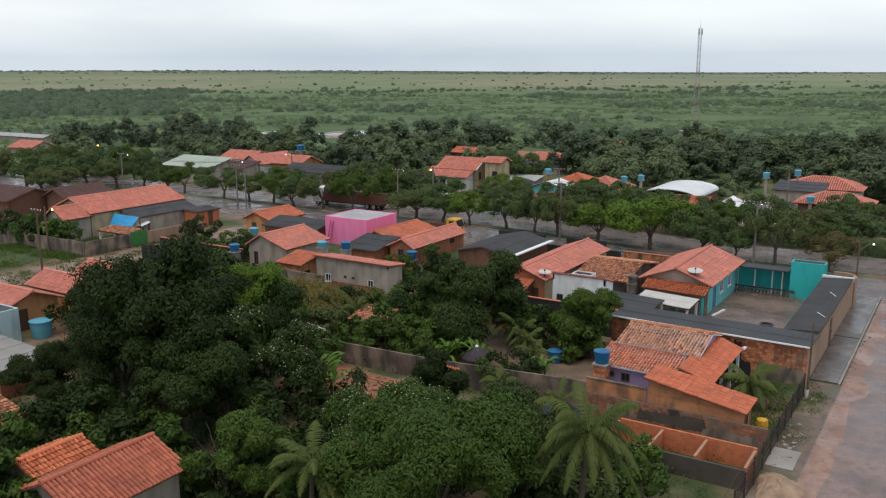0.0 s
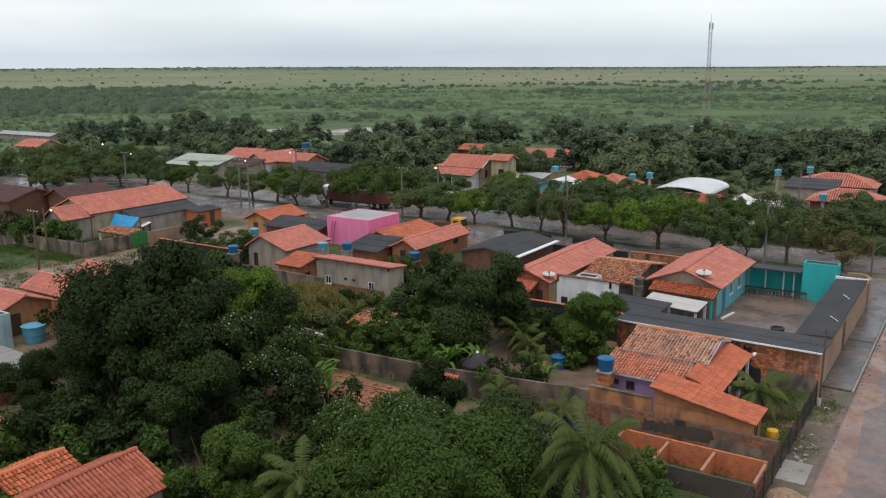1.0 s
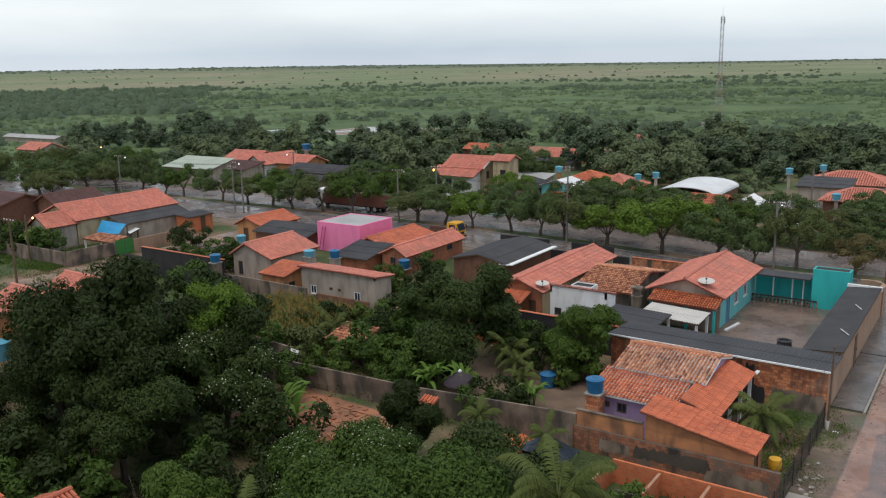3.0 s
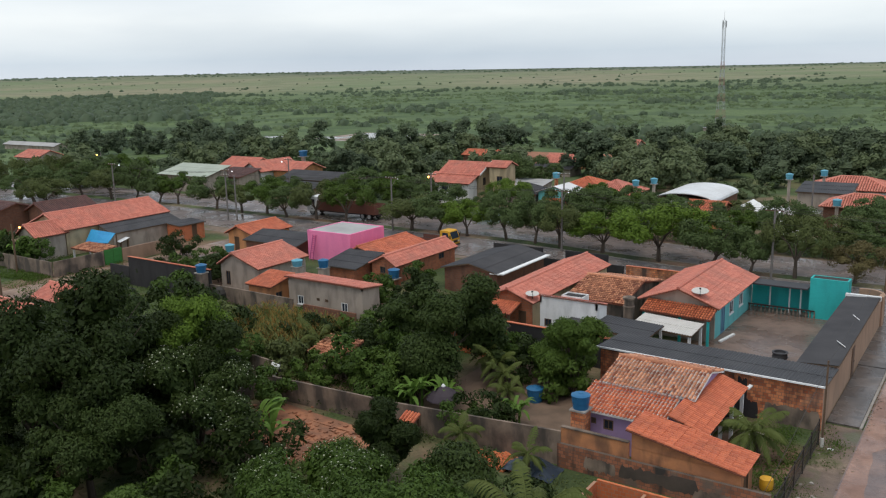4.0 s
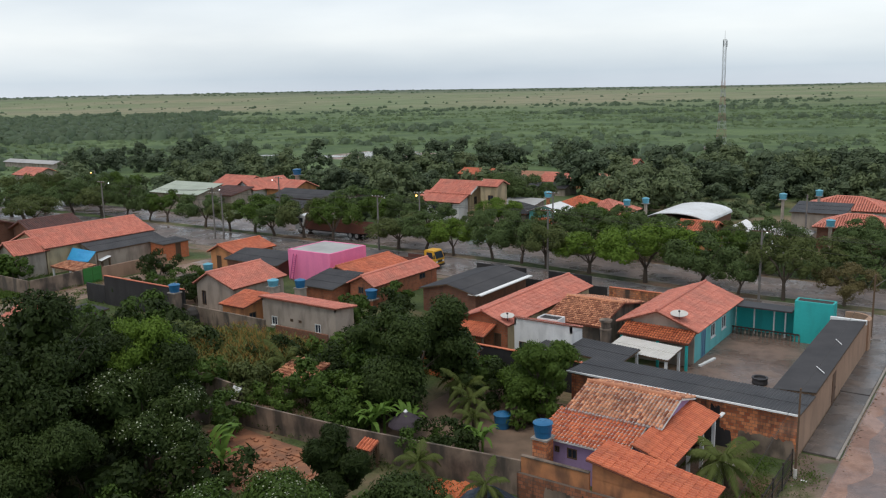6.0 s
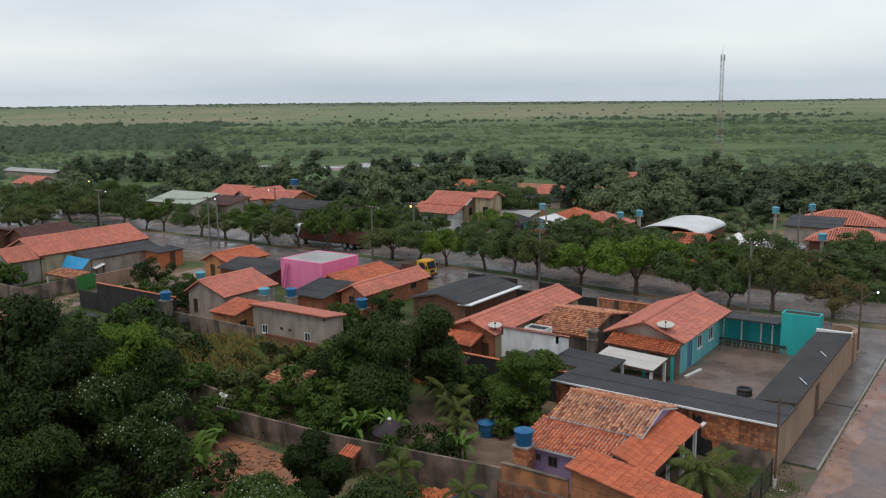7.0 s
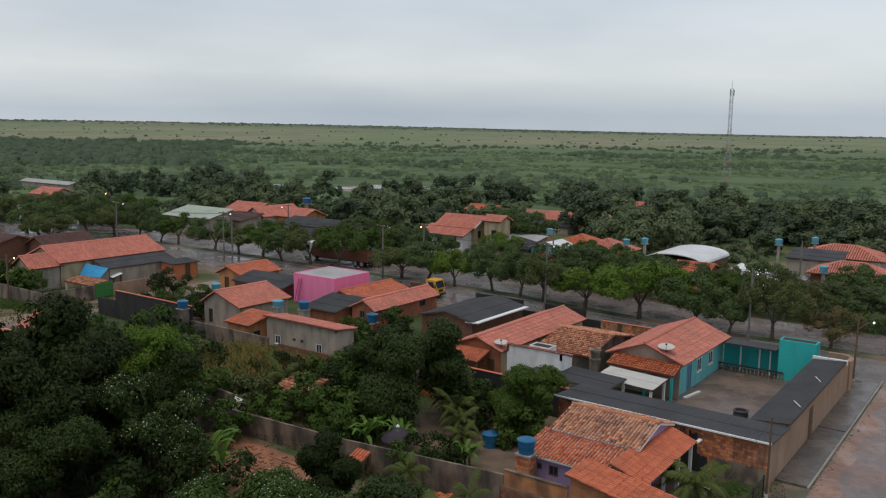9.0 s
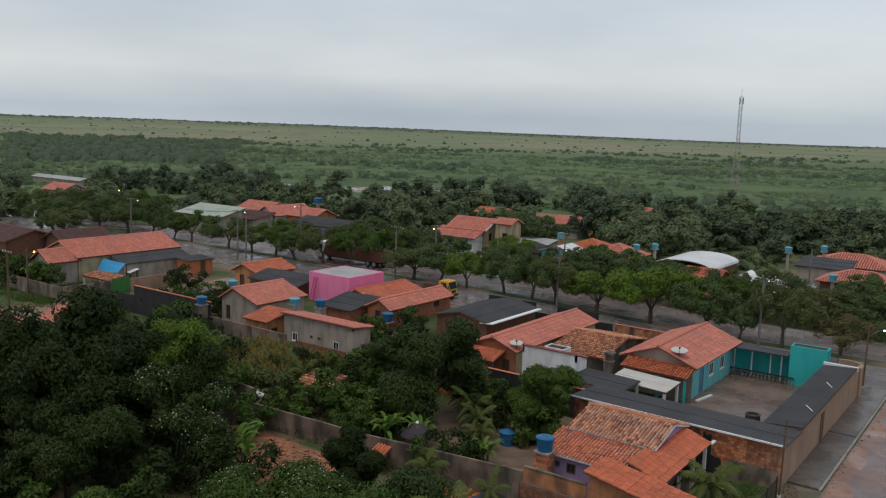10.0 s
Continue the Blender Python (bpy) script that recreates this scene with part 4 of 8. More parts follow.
def banana(name, seed, h, label):
    rng = np.random.default_rng(seed)
    root = thing(name, (0, 0, 0), label, "banana plant")
    for s in range(3):
        ox, oy = rng.normal(0, 0.45, 2)
        hh = h * rng.uniform(0.7, 1.0)
        part("stem", Geo().tube([(ox, oy, -0.2), (ox, oy, hh * 0.55)], [0.13, 0.08], 7), L_BANANA, root)
        for i in range(9):
            g = Geo()
            a = i * 2.4 + s
            L = h * 0.62 * rng.uniform(0.8, 1.1)
            lift = rng.uniform(0.6, 1.9)
            side = Vector((-math.sin(a), math.cos(a), 0))
            prev = None
            for k in range(8):
                u = k / 7
                c = Vector((ox + math.cos(a) * L * u * (1 - 0.15 * u), oy + math.sin(a) * L * u * (1 - 0.15 * u), hh * 0.5 + L * (lift * u - (0.55 + 0.4 * lift) * u * u)))
                w = 0.155 * math.sin(math.pi * min(1, 0.08 + u * 0.9)) ** 0.6 * (h / 3.0)
                row = (c - side * w + Vector((0, 0, 0.10 * w)), c, c + side * w + Vector((0, 0, 0.10 * w)))
                if prev:
                    g.quad(prev[0], prev[1], row[1], row[0])
                    g.quad(prev[1], prev[2], row[2], row[1])
                prev = row
            part("leaf", g, L_BANANA, root)
    return root


placed = set()


def put(template, x, y, s=1.0, rz=0.0, sz=None, z=None):
    """Stand a plant on the ground; the first call uses the template itself."""
    zz = ground_z(x, y) if z is None else z
    m = pose(x, y, zz, 0, 0, rz) @ Matrix.Diagonal((s, s, s if sz is None else sz, 1))
    if template.name not in placed:
        placed.add(template.name)
        template.matrix_basis = m
        return template
    k = template.scale
    return copy_thing(template, m @ Matrix.Diagonal((1 / k.x, 1 / k.y, 1 / k.z, 1)))


# ---- ground, roads ----
def axis_steps(spans):
    out = []
    for a, b, s in spans:
        out += list(np.arange(a, b, s))
    return out + [spans[-1][1]]


def sheet(xs, ys, height):
    g = Geo()
    for y in ys:
        for x in xs:
            g.v.append((x, y, height(x, y)))
    w = len(xs)
    for j in range(len(ys) - 1):
        for i in range(w - 1):
            a = j * w + i
            g.f.append((a, a + 1, a + w + 1, a + w))
    return g


def structure(name, geo, mat, label=""):
    ob = new(name, mesh_of(name, geo, mat))
    return tagged(ob, label, "", "", "structure")


gx = axis_steps([(-4400, -400, 400), (-400, -160, 20), (-160, 30, 2), (30, 200, 17), (200, 3000, 400)])
gy = axis_steps([(-900, -60, 120), (-60, 130, 2), (130, 420, 10), (420, 4700, 428)])
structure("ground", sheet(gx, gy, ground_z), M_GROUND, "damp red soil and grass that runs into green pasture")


def strip(x0, x1, y0, y1, lift, step=2.0):
    xs = list(np.linspace(x0, x1, max(2, int(abs(x1 - x0) / step) + 1)))
    ys = list(np.linspace(y0, y1, max(2, int(abs(y1 - y0) / step) + 1)))
    return sheet(xs, ys, lambda x, y: ground_z(x, y) + lift)


structure("road_side", strip(-6.5, 3.0, -40, 82.6, 0.030), M_STREET, "wet muddy side street")
wash = Geo()
for j in range(124):
    y = -40 + j * 0.99
    edge = -5.3 + 1.1 * noise.noise(Vector((0.0, y * 0.22, 4.0))) + 0.5 * noise.noise(Vector((3.0, y * 0.9, 4.0)))
    wash.v += [(-6.42, y, 0.036), (edge, y, 0.034)]
    if j:
        wash.f.append((2 * j - 2, 2 * j - 1, 2 * j + 1, 2 * j))
structure("road_margin", wash, M_MARGIN, "reddish wash of wet dirt along the street edge")
structure("road_avenue", strip(-180, 60, 82.6, 91.4, 0.034), M_ASPHALT, "wet asphalt avenue")
structure("road_avenue_far", strip(-180, 60, 93.6, 102.2, 0.030), M_ASPHALT, "far carriageway of the wet avenue")
structure("verge_street", strip(-8.6, -6.4, -40, 57, 0.022), M_VERGE, "muddy verge of the side street")
structure("verge_avenue", strip(-180, -8.6, 79.9, 82.35, 0.022), M_VERGE, "bare earth verge of the avenue")
structure("road_dirt", strip(-83.6, -78.4, 40, 82.3, 0.026), M_MUD, "dirt lane between plots")
structure("pavement_pad", Geo().box(-8.55, -6.75, 57.2, 68.6, -0.3, 0.10), M_CONC, "wet concrete pavement")
structure("pavement_pad_far", Geo().box(-8.6, -6.75, 68.7, 83, -0.3, 0.13), M_CONC, "wet concrete pavement slab")
structure("pavement_entry", Geo().box(-8.4, -6.9, 42.0, 44.6, -0.3, 0.06), M_KERB, "small concrete ramp")


def kerb_line(axis, a0, a1, c, name):
    root = thing(name, ((a0 + a1) / 2 if axis == "x" else c, c if axis == "x" else (a0 + a1) / 2, 0), "row of worn concrete kerb stones", "kerb", kind="structure")
    n = int((a1 - a0) / 1.0)
    for i in range(n):
        u = a0 + i * (a1 - a0) / n
        v = u + (a1 - a0) / n - 0.02
        z = ground_z(u, c) if axis == "x" else ground_z(c, u)
        g = Geo().box(u, v, c, c + 0.14, z - 0.1, z + 0.13) if axis == "x" else Geo().box(c, c + 0.14, u, v, z - 0.1, z + 0.13)
        part("kerb_stone", g, M_KERB, root)


kerb_line("y", 57, 84, -6.72, "kerb_street")
kerb_line("x", -120, -8, 82.42, "kerb_avenue")
kerb_line("x", -120, -10, 91.42, "kerb_median")
kerb_line("x", -120, -10, 93.42, "kerb_median_far")
structure("median", strip(-120, -10, 91.56, 93.42, 0.10), M_GROUND, "grassy median strip")

# ---- purple house by the street ----
house("lilac house with weathered clay roof", -19.7, -14.3, 49.5, 54.6, 3.05, 3.72, "x", M_LILAC, M_TILE_OLD, 0.2, zg=0.2, off=0.55, under=M_WHITEP, gable_mat=M_WHITE,
      holes=[("e", 51.0, 51.9, 0.0, 2.1, "door")])
house("lilac room with orange clay tiles and small windows", -20.0, -15.3, 46.8, 49.3, 2.35, 2.85, "north", M_LILAC, M_TILE_RED, 0.3, zg=0.2, name="house_annex",
      holes=[("s", -18.5, -17.9, 1.1, 1.7, "dark"), ("s", -19.25, -18.95, 1.3, 1.65, "dark")], under=M_WHITEP)
canopy("orange tiled porch roof on white posts", [(-12.6, 46.7, 2.2), (-12.6, 54.5, 2.3), (-14.75, 54.5, 3.1), (-14.75, 46.7, 2.95)], M_TILE_NEW,
       [(-12.8, 47.6, 2.3), (-12.8, 49.8, 2.3), (-12.8, 52.0, 2.35), (-12.8, 54.1, 2.35)])
house("orange plastered lean-to with bright clay tiles", -15.7, -10.1, 44.0, 46.2, 2.0, 2.95, "west", M_ORANGEOLD, M_TILE_NEW, 0.25, zg=0.1, name="house_annex",
      holes=[("e", 44.6, 45.4, 0.1, 1.8, "door")])
front_wall = boundary("blackened brick wall with crumbling plaster", "x", -19.8, -8.6, 43.58, 1.4, M_BRICKDARK, th=0.2)
boundary("orange plastered parapet with tile coping", "x", -19.7, -15.8, 43.85, 2.25, M_ORANGEOLD, cap=M_WALLOLD)
plot_wall("stained rendered wall round a cleared plot", [(-40.4, 41.8, 1.95), (-30.6, 42.8, 1.75), (-19.7, 43.8, 2.0)], M_WALLOLD)
plot_wall("dark stained side wall of a cleared plot", [(-42.5, 37.5, 1.6), (-40.4, 41.8, 1.95)], M_WALLOLD)
boundary("fresh red brick foundation wall", "x", -16.3, -8.6, 41.0, 1.3, M_BRICKNEW)
for x in (-16.3, -13.7, -11.2, -8.6):
    boundary("low fresh brick partition wall", "y", 38.6, 41.0, x, 1.2, M_BRICKNEW)
boundary("blackened old plot wall", "x", -15.0, -8.6, 38.3, 1.15, M_SOOT)

# ---- walled yard with the turquoise house ----
structure("floor_yard", Geo().box(-19.0, -8.8, 59.5, 79.8, -0.3, 0.28), M_YARD, "damp screed yard floor")
slab_wall = boundary("old brick wall under a white roof edge", "x", -22.6, -8.6, 55.6, 2.72, M_BRICKOLD, th=0.2)


def patch(parent, name, x0, x1, y, z0, z1, mat, seed, label="", th=0.006):
    """A thin, ragged coat of plaster or soot on a wall that faces south."""
    r2 = np.random.default_rng(seed)
    g, n = Geo(), 26
    lo = z0 + r2.normal(0, 0.05, n)
    hi = z1 + np.cumsum(r2.normal(0, 0.07, n)) * 0.5 + r2.normal(0, 0.05, n)
    hi = np.clip(hi, z0 + 0.1, max(z1 + 0.2, z0 + 0.3))
    hi[0], hi[-1] = lo[0] + 0.5 * (z1 - z0), lo[-1] + 0.6 * (z1 - z0)
    for i in range(n - 1):
        a, b = x0 + (x1 - x0) * i / (n - 1), x0 + (x1 - x0) * (i + 1) / (n - 1)
        g.hexa([(a, y - th, lo[i]), (b, y - th, lo[i + 1]), (b, y, lo[i + 1]), (a, y, lo[i]), (a, y - th, hi[i]), (b, y - th, hi[i + 1]), (b, y, hi[i + 1]), (a, y, hi[i])])
    return part(name, g, mat, parent, label)


patch(slab_wall, "plaster_patch", -11.9, -8.62, 55.6, -0.2, 1.25, M_WALLOLD, 4, "crumbling grey plaster")
patch(slab_wall, "plaster_patch", -22.5, -20.4, 55.6, -0.2, 1.0, M_WALLOLD, 6, "crumbling grey plaster")
patch(slab_wall, "soot_stain", -14.3, -12.2, 55.6, -0.2, 1.3, M_BLACKWALL, 9, "black soot stain")
patch(slab_wall, "soot_stain", -13.5, -12.9, 55.592, 0.8, 2.55, M_BLACKWALL, 12, "black soot stain")
boundary("brown rendered street wall", "y", 55.8, 80.0, -8.6, 2.62, M_EARTHWALL, th=0.2)
sd = thing("street_door", (-8.58, 66.1, 0.1), "plain brown sheet door in the street wall", "door")
part("leaf", Geo().box(-8.598, -8.565, 65.6, 66.6, 0.12, 2.2), M_DOOR, sd)
part("handle", Geo().box(-8.565, -8.53, 66.4, 66.46, 1.0, 1.15), M_IRON, sd)
yr = thing("yard_gallery_roof", (-15, 58, 0.28), "long dark sheet roof round the yard with a white front edge", "roof")
slope(yr, M_FIBRO, [(-22.8, 55.35, 2.95), (-8.45, 55.35, 2.85), (-8.45, 59.6, 2.65), (-22.8, 59.6, 2.75)], "sheet", span=None)
slope(yr, M_FIBRO, [(-8.45, 59.65, 2.8), (-8.45, 77.2, 2.95), (-10.95, 77.2, 2.8), (-10.95, 59.65, 2.65)], "sheet")
part("fascia", Geo().hexa([(-22.8, 55.22, 2.95), (-8.45, 55.22, 2.85), (-8.45, 55.32, 2.85), (-22.8, 55.32, 2.95), (-22.8, 55.22, 3.05), (-8.45, 55.22, 2.95), (-8.45, 55.32, 2.95), (-22.8, 55.32, 3.05)]), M_WHITEP, yr, "white painted edge board")
part("fascia", Geo().box(-11.0, -8.4, 77.2, 77.45, 2.7, 3.05), M_WHITEP, yr)
for y in (61.5, 65.0, 68.5, 72.0, 76.0):
    part("post", Geo().box(-10.9, -10.7, y, y + 0.2, 0.2, 2.58), M_TEAL, yr)
for x in (-21.5, -18, -15.0, -12.2):
    part("post", Geo().box(x, x + 0.2, 59.3, 59.5, -0.1, 2.58), M_TEAL, yr)
house("pale turquoise house with a salmon clay roof", -24.5, -18.85, 68.6, 79.4, 3.05, 4.12, "y", M_LTEAL, M_TILE_PINK, 0.45, zg=0.28, gable_mat=M_GREYPL,
      holes=[("e", 70.3, 71.3, 0.0, 2.1, "bluedoor"), ("e", 72.6, 73.7, 1.0, 2.1, "white"), ("e", 75.4, 76.5, 1.0, 2.1, "white")])
canopy("red clay porch roof of the turquoise house", [(-24.2, 66.6, 2.45), (-18.6, 66.6, 2.35), (-18.6, 68.5, 2.85), (-24.2, 68.5, 2.95)], M_TILE_RED,
       [(-18.8, 66.8, 2.4), (-21.0, 66.8, 2.4), (-23.9, 66.8, 2.4)], zg=0.28, post_mat=M_TEAL)
canopy("pale grey carport sheets on thin white posts", [(-23.6, 63.2, 2.25), (-18.9, 63.2, 2.05), (-18.9, 66.2, 2.2), (-23.6, 66.2, 2.4)], M_DISH,
       [(-19.1, 63.4, 2.05), (-19.1, 66.0, 2.1), (-23.4, 63.4, 2.2), (-23.4, 66.0, 2.3)], kind="sheet", zg=0.28, name="carport", category="carport")
canopy("dark sheet roof between houses", [(-27.6, 59.8, 2.7), (-21.0, 59.8, 2.45), (-21.0, 63.4, 2.5), (-27.6, 63.4, 2.75)], M_FIBRO,
       [(-27.4, 60.0, 2.6), (-21.2, 60.0, 2.4), (-27.4, 63.2, 2.6), (-21.2, 63.2, 2.4)], kind="sheet", name="shed_roof", category="shed")
boundary("turquoise back wall of the yard", "x", -18.9, -14.0, 79.8, 2.75, M_TEAL)
# its dark slab is added to imitate the shaded inside of open cells
house("plain turquoise block at the yard's corner", -13.9, -10.95, 78.3, 79.6, 3.75, 3.75, "flat", M_TEAL, M_DARKIN, 0, zg=0.28, name="corner_room")
fence = thing("yard_railing", (-15.5, 78.2, 0.28), "low concrete railing with white posts", "railing")
part("rail", Geo().box(-18.8, -13.4, 78.2, 78.32, 0.85, 0.95), M_IRON, fence)
for i in range(17):
    x = -18.7 + i * 0.33
    part("baluster", Geo().lathe(x, 78.26, [(0.05, 0.27), (0.08, 0.45), (0.04, 0.62), (0.07, 0.85)], 8), M_WALLOLD, fence)
for x in (-17.2, -15.6, -14.7):
    c = single("column", Geo().lathe(x, 79.0, [(0.08, 0.25), (0.065, 0.35), (0.065, 2.6), (0.08, 2.7)], 12), M_WHITEP, "slim white round column in the yard", "column", "yard columns")
structure("roof_back_gallery", Geo().box(-18.9, -14.0, 77.9, 79.75, 2.72, 2.84), M_FIBRO, "thin dark slab over the back gallery")
arc = Geo()
for i in range(10):
    a0, a1 = math.pi * (-0.1 + 0.75 * i / 10), math.pi * (-0.1 + 0.75 * (i + 1) / 10)
    for z0, z1 in ((-0.2, 2.6),):
        p = [(-9.9 + r * math.cos(a), 79.6 + r * math.sin(a) * 1.2) for a in (a0, a1) for r in (1.3, 1.5)]
        arc.hexa([(*p[0], z0), (*p[1], z0), (*p[3], z0), (*p[2], z0), (*p[0], z1), (*p[1], z1), (*p[3], z1), (*p[2], z1)])
single("curved_wall", arc, M_EARTHWALL, "curved brown rendered wall at the street corner", "wall")
single("planter", Geo().lathe(-13.5, 66.8, [(0.5, 0.27), (0.54, 0.4), (0.5, 0.66), (0.56, 0.7), (0.56, 0.77), (0.42, 0.77), (0.4, 0.62)], 20), M_FIBRO, "dark round concrete planter on the yard floor", "planter")
single("bench", Geo().hexa([(-18.4, 68.3, 0.28), (-18.18, 68.2, 0.28), (-17.75, 70.6, 0.28), (-17.97, 70.7, 0.28), (-18.4, 68.3, 0.4), (-18.18, 68.2, 0.4), (-17.75, 70.6, 0.4), (-17.97, 70.7, 0.4)]), M_WHITEP, "low white painted bench beside the house", "bench")

patch(front_wall, "plaster_patch", -18.2, -16.4, 43.58, 0.3, 0.95, M_WALLOLD, 21, "bare pale plaster")
patch(front_wall, "soot_stain", -16.2, -12.0, 43.58, 0.4, 1.0, M_SOOT, 22, "dark soot stain")
patch(front_wall, "plaster_patch", -12.3, -9.0, 43.576, -0.2, 0.7, M_WALLOLD, 23, "crumbling grey plaster")

# ---- houses in the middle of the block ----
house("white limewashed box-like house", -30.3, -25.5, 61.4, 63.2, 3.55, 4.12, "south", M_WHITE, M_TILE_PINK, 0.06, zg=0.4, holes=[("s", -29.9, -29.3, 1.3, 1.9, "dark")])
part_root = thing("roof_hatch", (-28.3, 64.0, 3.2), "open-topped masonry shaft with a pale rim", "shaft")
for y in (63.3, 64.44):
    part("rim", wall_run(Geo(), "x", -29.4, -27.6, y, y + 0.08, 0.2, 3.78), M_WHITE, part_root)
for x in (-29.4, -27.68):
    part("rim", Geo().box(x, x + 0.08, 63.38, 64.44, 0.2, 3.78), M_WHITE, part_root)
# solid black block, the shaft's inner shade given as colour
part("well", Geo().box(-29.32, -27.68, 63.38, 64.44, 0.2, 3.7), M_BLACKWALL, part_root, "solid black fill for the shaded inside of the shaft")
single("chimney", Geo().lathe(-24.6, 65.4, [(0.42, 0.0), (0.42, 2.9), (0.46, 2.95), (0.46, 3.05), (0.36, 3.1), (0.36, 3.55), (0.5, 3.6), (0.5, 3.75), (0.2, 3.8)], 14), M_WALLOLD, "stained round masonry chimney", "chimney")
house("old house with mossy clay tiles", -30.3, -25.7, 66.6, 75.0, 2.8, 3.7, "x", M_WALLOLD, M_TILE_OLD, 0.3, zg=0.4)
house("cream house with a long salmon clay roof", -36.0, -31.7, 62.6, 77.4, 3.1, 3.9, "y", M_CREAM, M_TILE_PINK, 0.3, gable_mat=M_BRICK,
      holes=[("e", 66.0, 67.0, 1.0, 2.0, "dark"), ("e", 71.0, 72.0, 1.0, 2.0, "dark"), ("s", -32.9, -32.2, 0.0, 2.0, "door")])
canopy("small lean-to with red tiles", [(-36.2, 60.6, 2.35), (-32.6, 60.6, 2.35), (-32.6, 62.5, 2.9), (-36.2, 62.5, 2.9)], M_TILE, [(-36, 60.8, 2.3), (-32.8, 60.8, 2.3)], post_mat=M_WOOD)
house("house with dark sheet roof and white eave trim", -44.8, -39.0, 69.4, 78.6, 3.1, 3.75, "y", M_BRICKBROWN, M_FIBRO, 0.3, kind="sheet", ridge=False)
eave = thing("eave_gutter", (-38.5, 74, 2.8), "white gutter along a dark sheet roof", "gutter")
part("trough", Geo().box(-38.69, -38.2, 69.2, 78.5, 3.05, 3.15), M_WHITEP, eave)
part("trough", Geo().box(-39.6, -38.6, 69.1, 69.25, 3.02, 3.12), M_WHITEP, eave)
boundary("blackened front plot wall along the avenue", "x", -46.7, -40.7, 81.6, 3.0, M_BLACKWALL)
boundary("blackened front plot wall along the avenue", "x", -38.1, -33.4, 81.6, 3.0, M_BLACKWALL)
house("red brick house with old orange tiles", -52.0, -49.1, 67.3, 77.6, 3.2, 3.95, "y", M_BRICK, M_TILE_PINK, 0.25, off=0.55, holes=[("s", -51.0, -50.3, 0.8, 1.5, "dark"), ("e", 70.2, 71.0, 0.9, 1.6, "dark"), ("e", 74.6, 75.6, 0.9, 1.5, "dark")])
house("brick house with weathered clay roof", -57.3, -52.6, 69.9, 78.0, 3.0, 3.85, "y", M_BRICK, M_TILE, 0.25, off=0.3)
house("low house with black sheet roof", -56.6, -52.6, 65.4, 69.5, 2.85, 3.55, "north", M_BRICK, M_FIBRO, 0.3, kind="sheet")
house("flat-roofed bright pink building", -64.2, -58.1, 71.2, 77.0, 4.7, 4.7, "flat", M_PINK, M_FIBRO_LT, 0, th=0.2, name="pink_building", category="building")
lad = thing("ladder", (-63.2, 70.5, 0.9), "dark magenta ladder leaning on a pink wall", "ladder")
for x in (-63.55, -63.1):
    part("rail", Geo().tube([(x, 70.65, ground_z(x, 70) - 0.02), (x + 0.25, 71.12, 4.25)], [0.04, 0.035], 6), M_PINKMARK, lad)
for i in range(9):
    q = 0.3 + 0.078 * i
    zz = ground_z(-63.3, 70) + (4.25 - ground_z(-63.3, 70)) * q
    part("rung", Geo().tube([(-63.55 + 0.25 * q, 70.65 + 0.47 * q, zz), (-63.1 + 0.25 * q, 70.65 + 0.47 * q, zz)], [0.028, 0.028], 6), M_PINKMARK, lad)
house("grey rendered house with a gabled clay roof", -64.6, -59.3, 59.2, 65.6, 3.45, 4.55, "y", M_GREYPL, M_TILE_PINK, 0.3, off=0.36, holes=[("s", -63.9, -63.3, 0.2, 1.6, "dark"), ("e", 61, 62, 0.7, 1.6, "dark")])
house("small orange house with clay tiles", -57.9, -55.1, 56.6, 59.4, 2.75, 3.3, "north", M_ORANGEPL, M_TILE, 0.25, name="house_annex", holes=[("s", -57.3, -56.9, 0.2, 1.25, "dark"), ("s", -56.6, -56.2, 0.2, 1.25, "dark"), ("e", 57.2, 58.0, 0.2, 1.25, "dark")])
house("long grey rendered house with blue-framed windows", -54.3, -45.6, 58.1, 60.4, 3.2, 3.5, "south", M_GREYPL, M_TILE_PINK, 0.25,
      holes=[("s", -53.2, -52.5, 0.35, 1.15, "blue"), ("s", -48.0, -47.3, 0.35, 1.15, "blue"), ("s", -50.9, -50.55, 0.95, 1.2, "dark"), ("s", -49.9, -49.55, 0.95, 1.2, "dark")])
house("dark sheet-roofed house beside the pink building", -73.4, -65.4, 70.6, 76.6, 2.9, 3.6, "x", M_BRICKBROWN, M_FIBRO, 0.3, kind="sheet", ridge=False)
house("small house with bright orange tiles", -78.6, -74.4, 72.6, 78.6, 3.0, 3.8, "y", M_ORANGEPL, M_TILE, 0.35, off=0.4, holes=[("s", -77.6, -76.8, 0, 1.7, "door")])
boundary("long black-stained plot wall", "x", -74.2, -61.8, 55.5, 3.75, M_BLACKWALL, cap=M_TILE)
boundary("lower end of a blackened plot wall", "x", -77.4, -74.25, 55.5, 2.7, M_BLACKWALL)
boundary("stained plot wall behind the grey house", "x", -61.7, -51.0, 55.2, 2.5, M_WALLOLD)
# solid arch in the dim interior colour, imitates the niche's shade
single("arched_niche", Geo().lathe(-60.2, 55.19, [(0.75, 1.0), (0.75, 1.9), (0.55, 2.25), (0.2, 2.45)], 14), M_DARKIN, "dark solid arch for a shaded niche in the plot wall", "oven")
boundary("brown plot wall under the grey house", "x", -51.0, -45.0, 56.4, 1.75, M_BRICKBROWN)
boundary("dark plot wall between gardens", "x", -37.5, -23.3, 58.9, 2.35, M_BLACKWALL, cap=M_TILE)
plot_wall("old stained garden plot wall", [(-48.5, 44.5, 2.1), (-41.0, 43.6, 2.1)], M_WALLOLD)
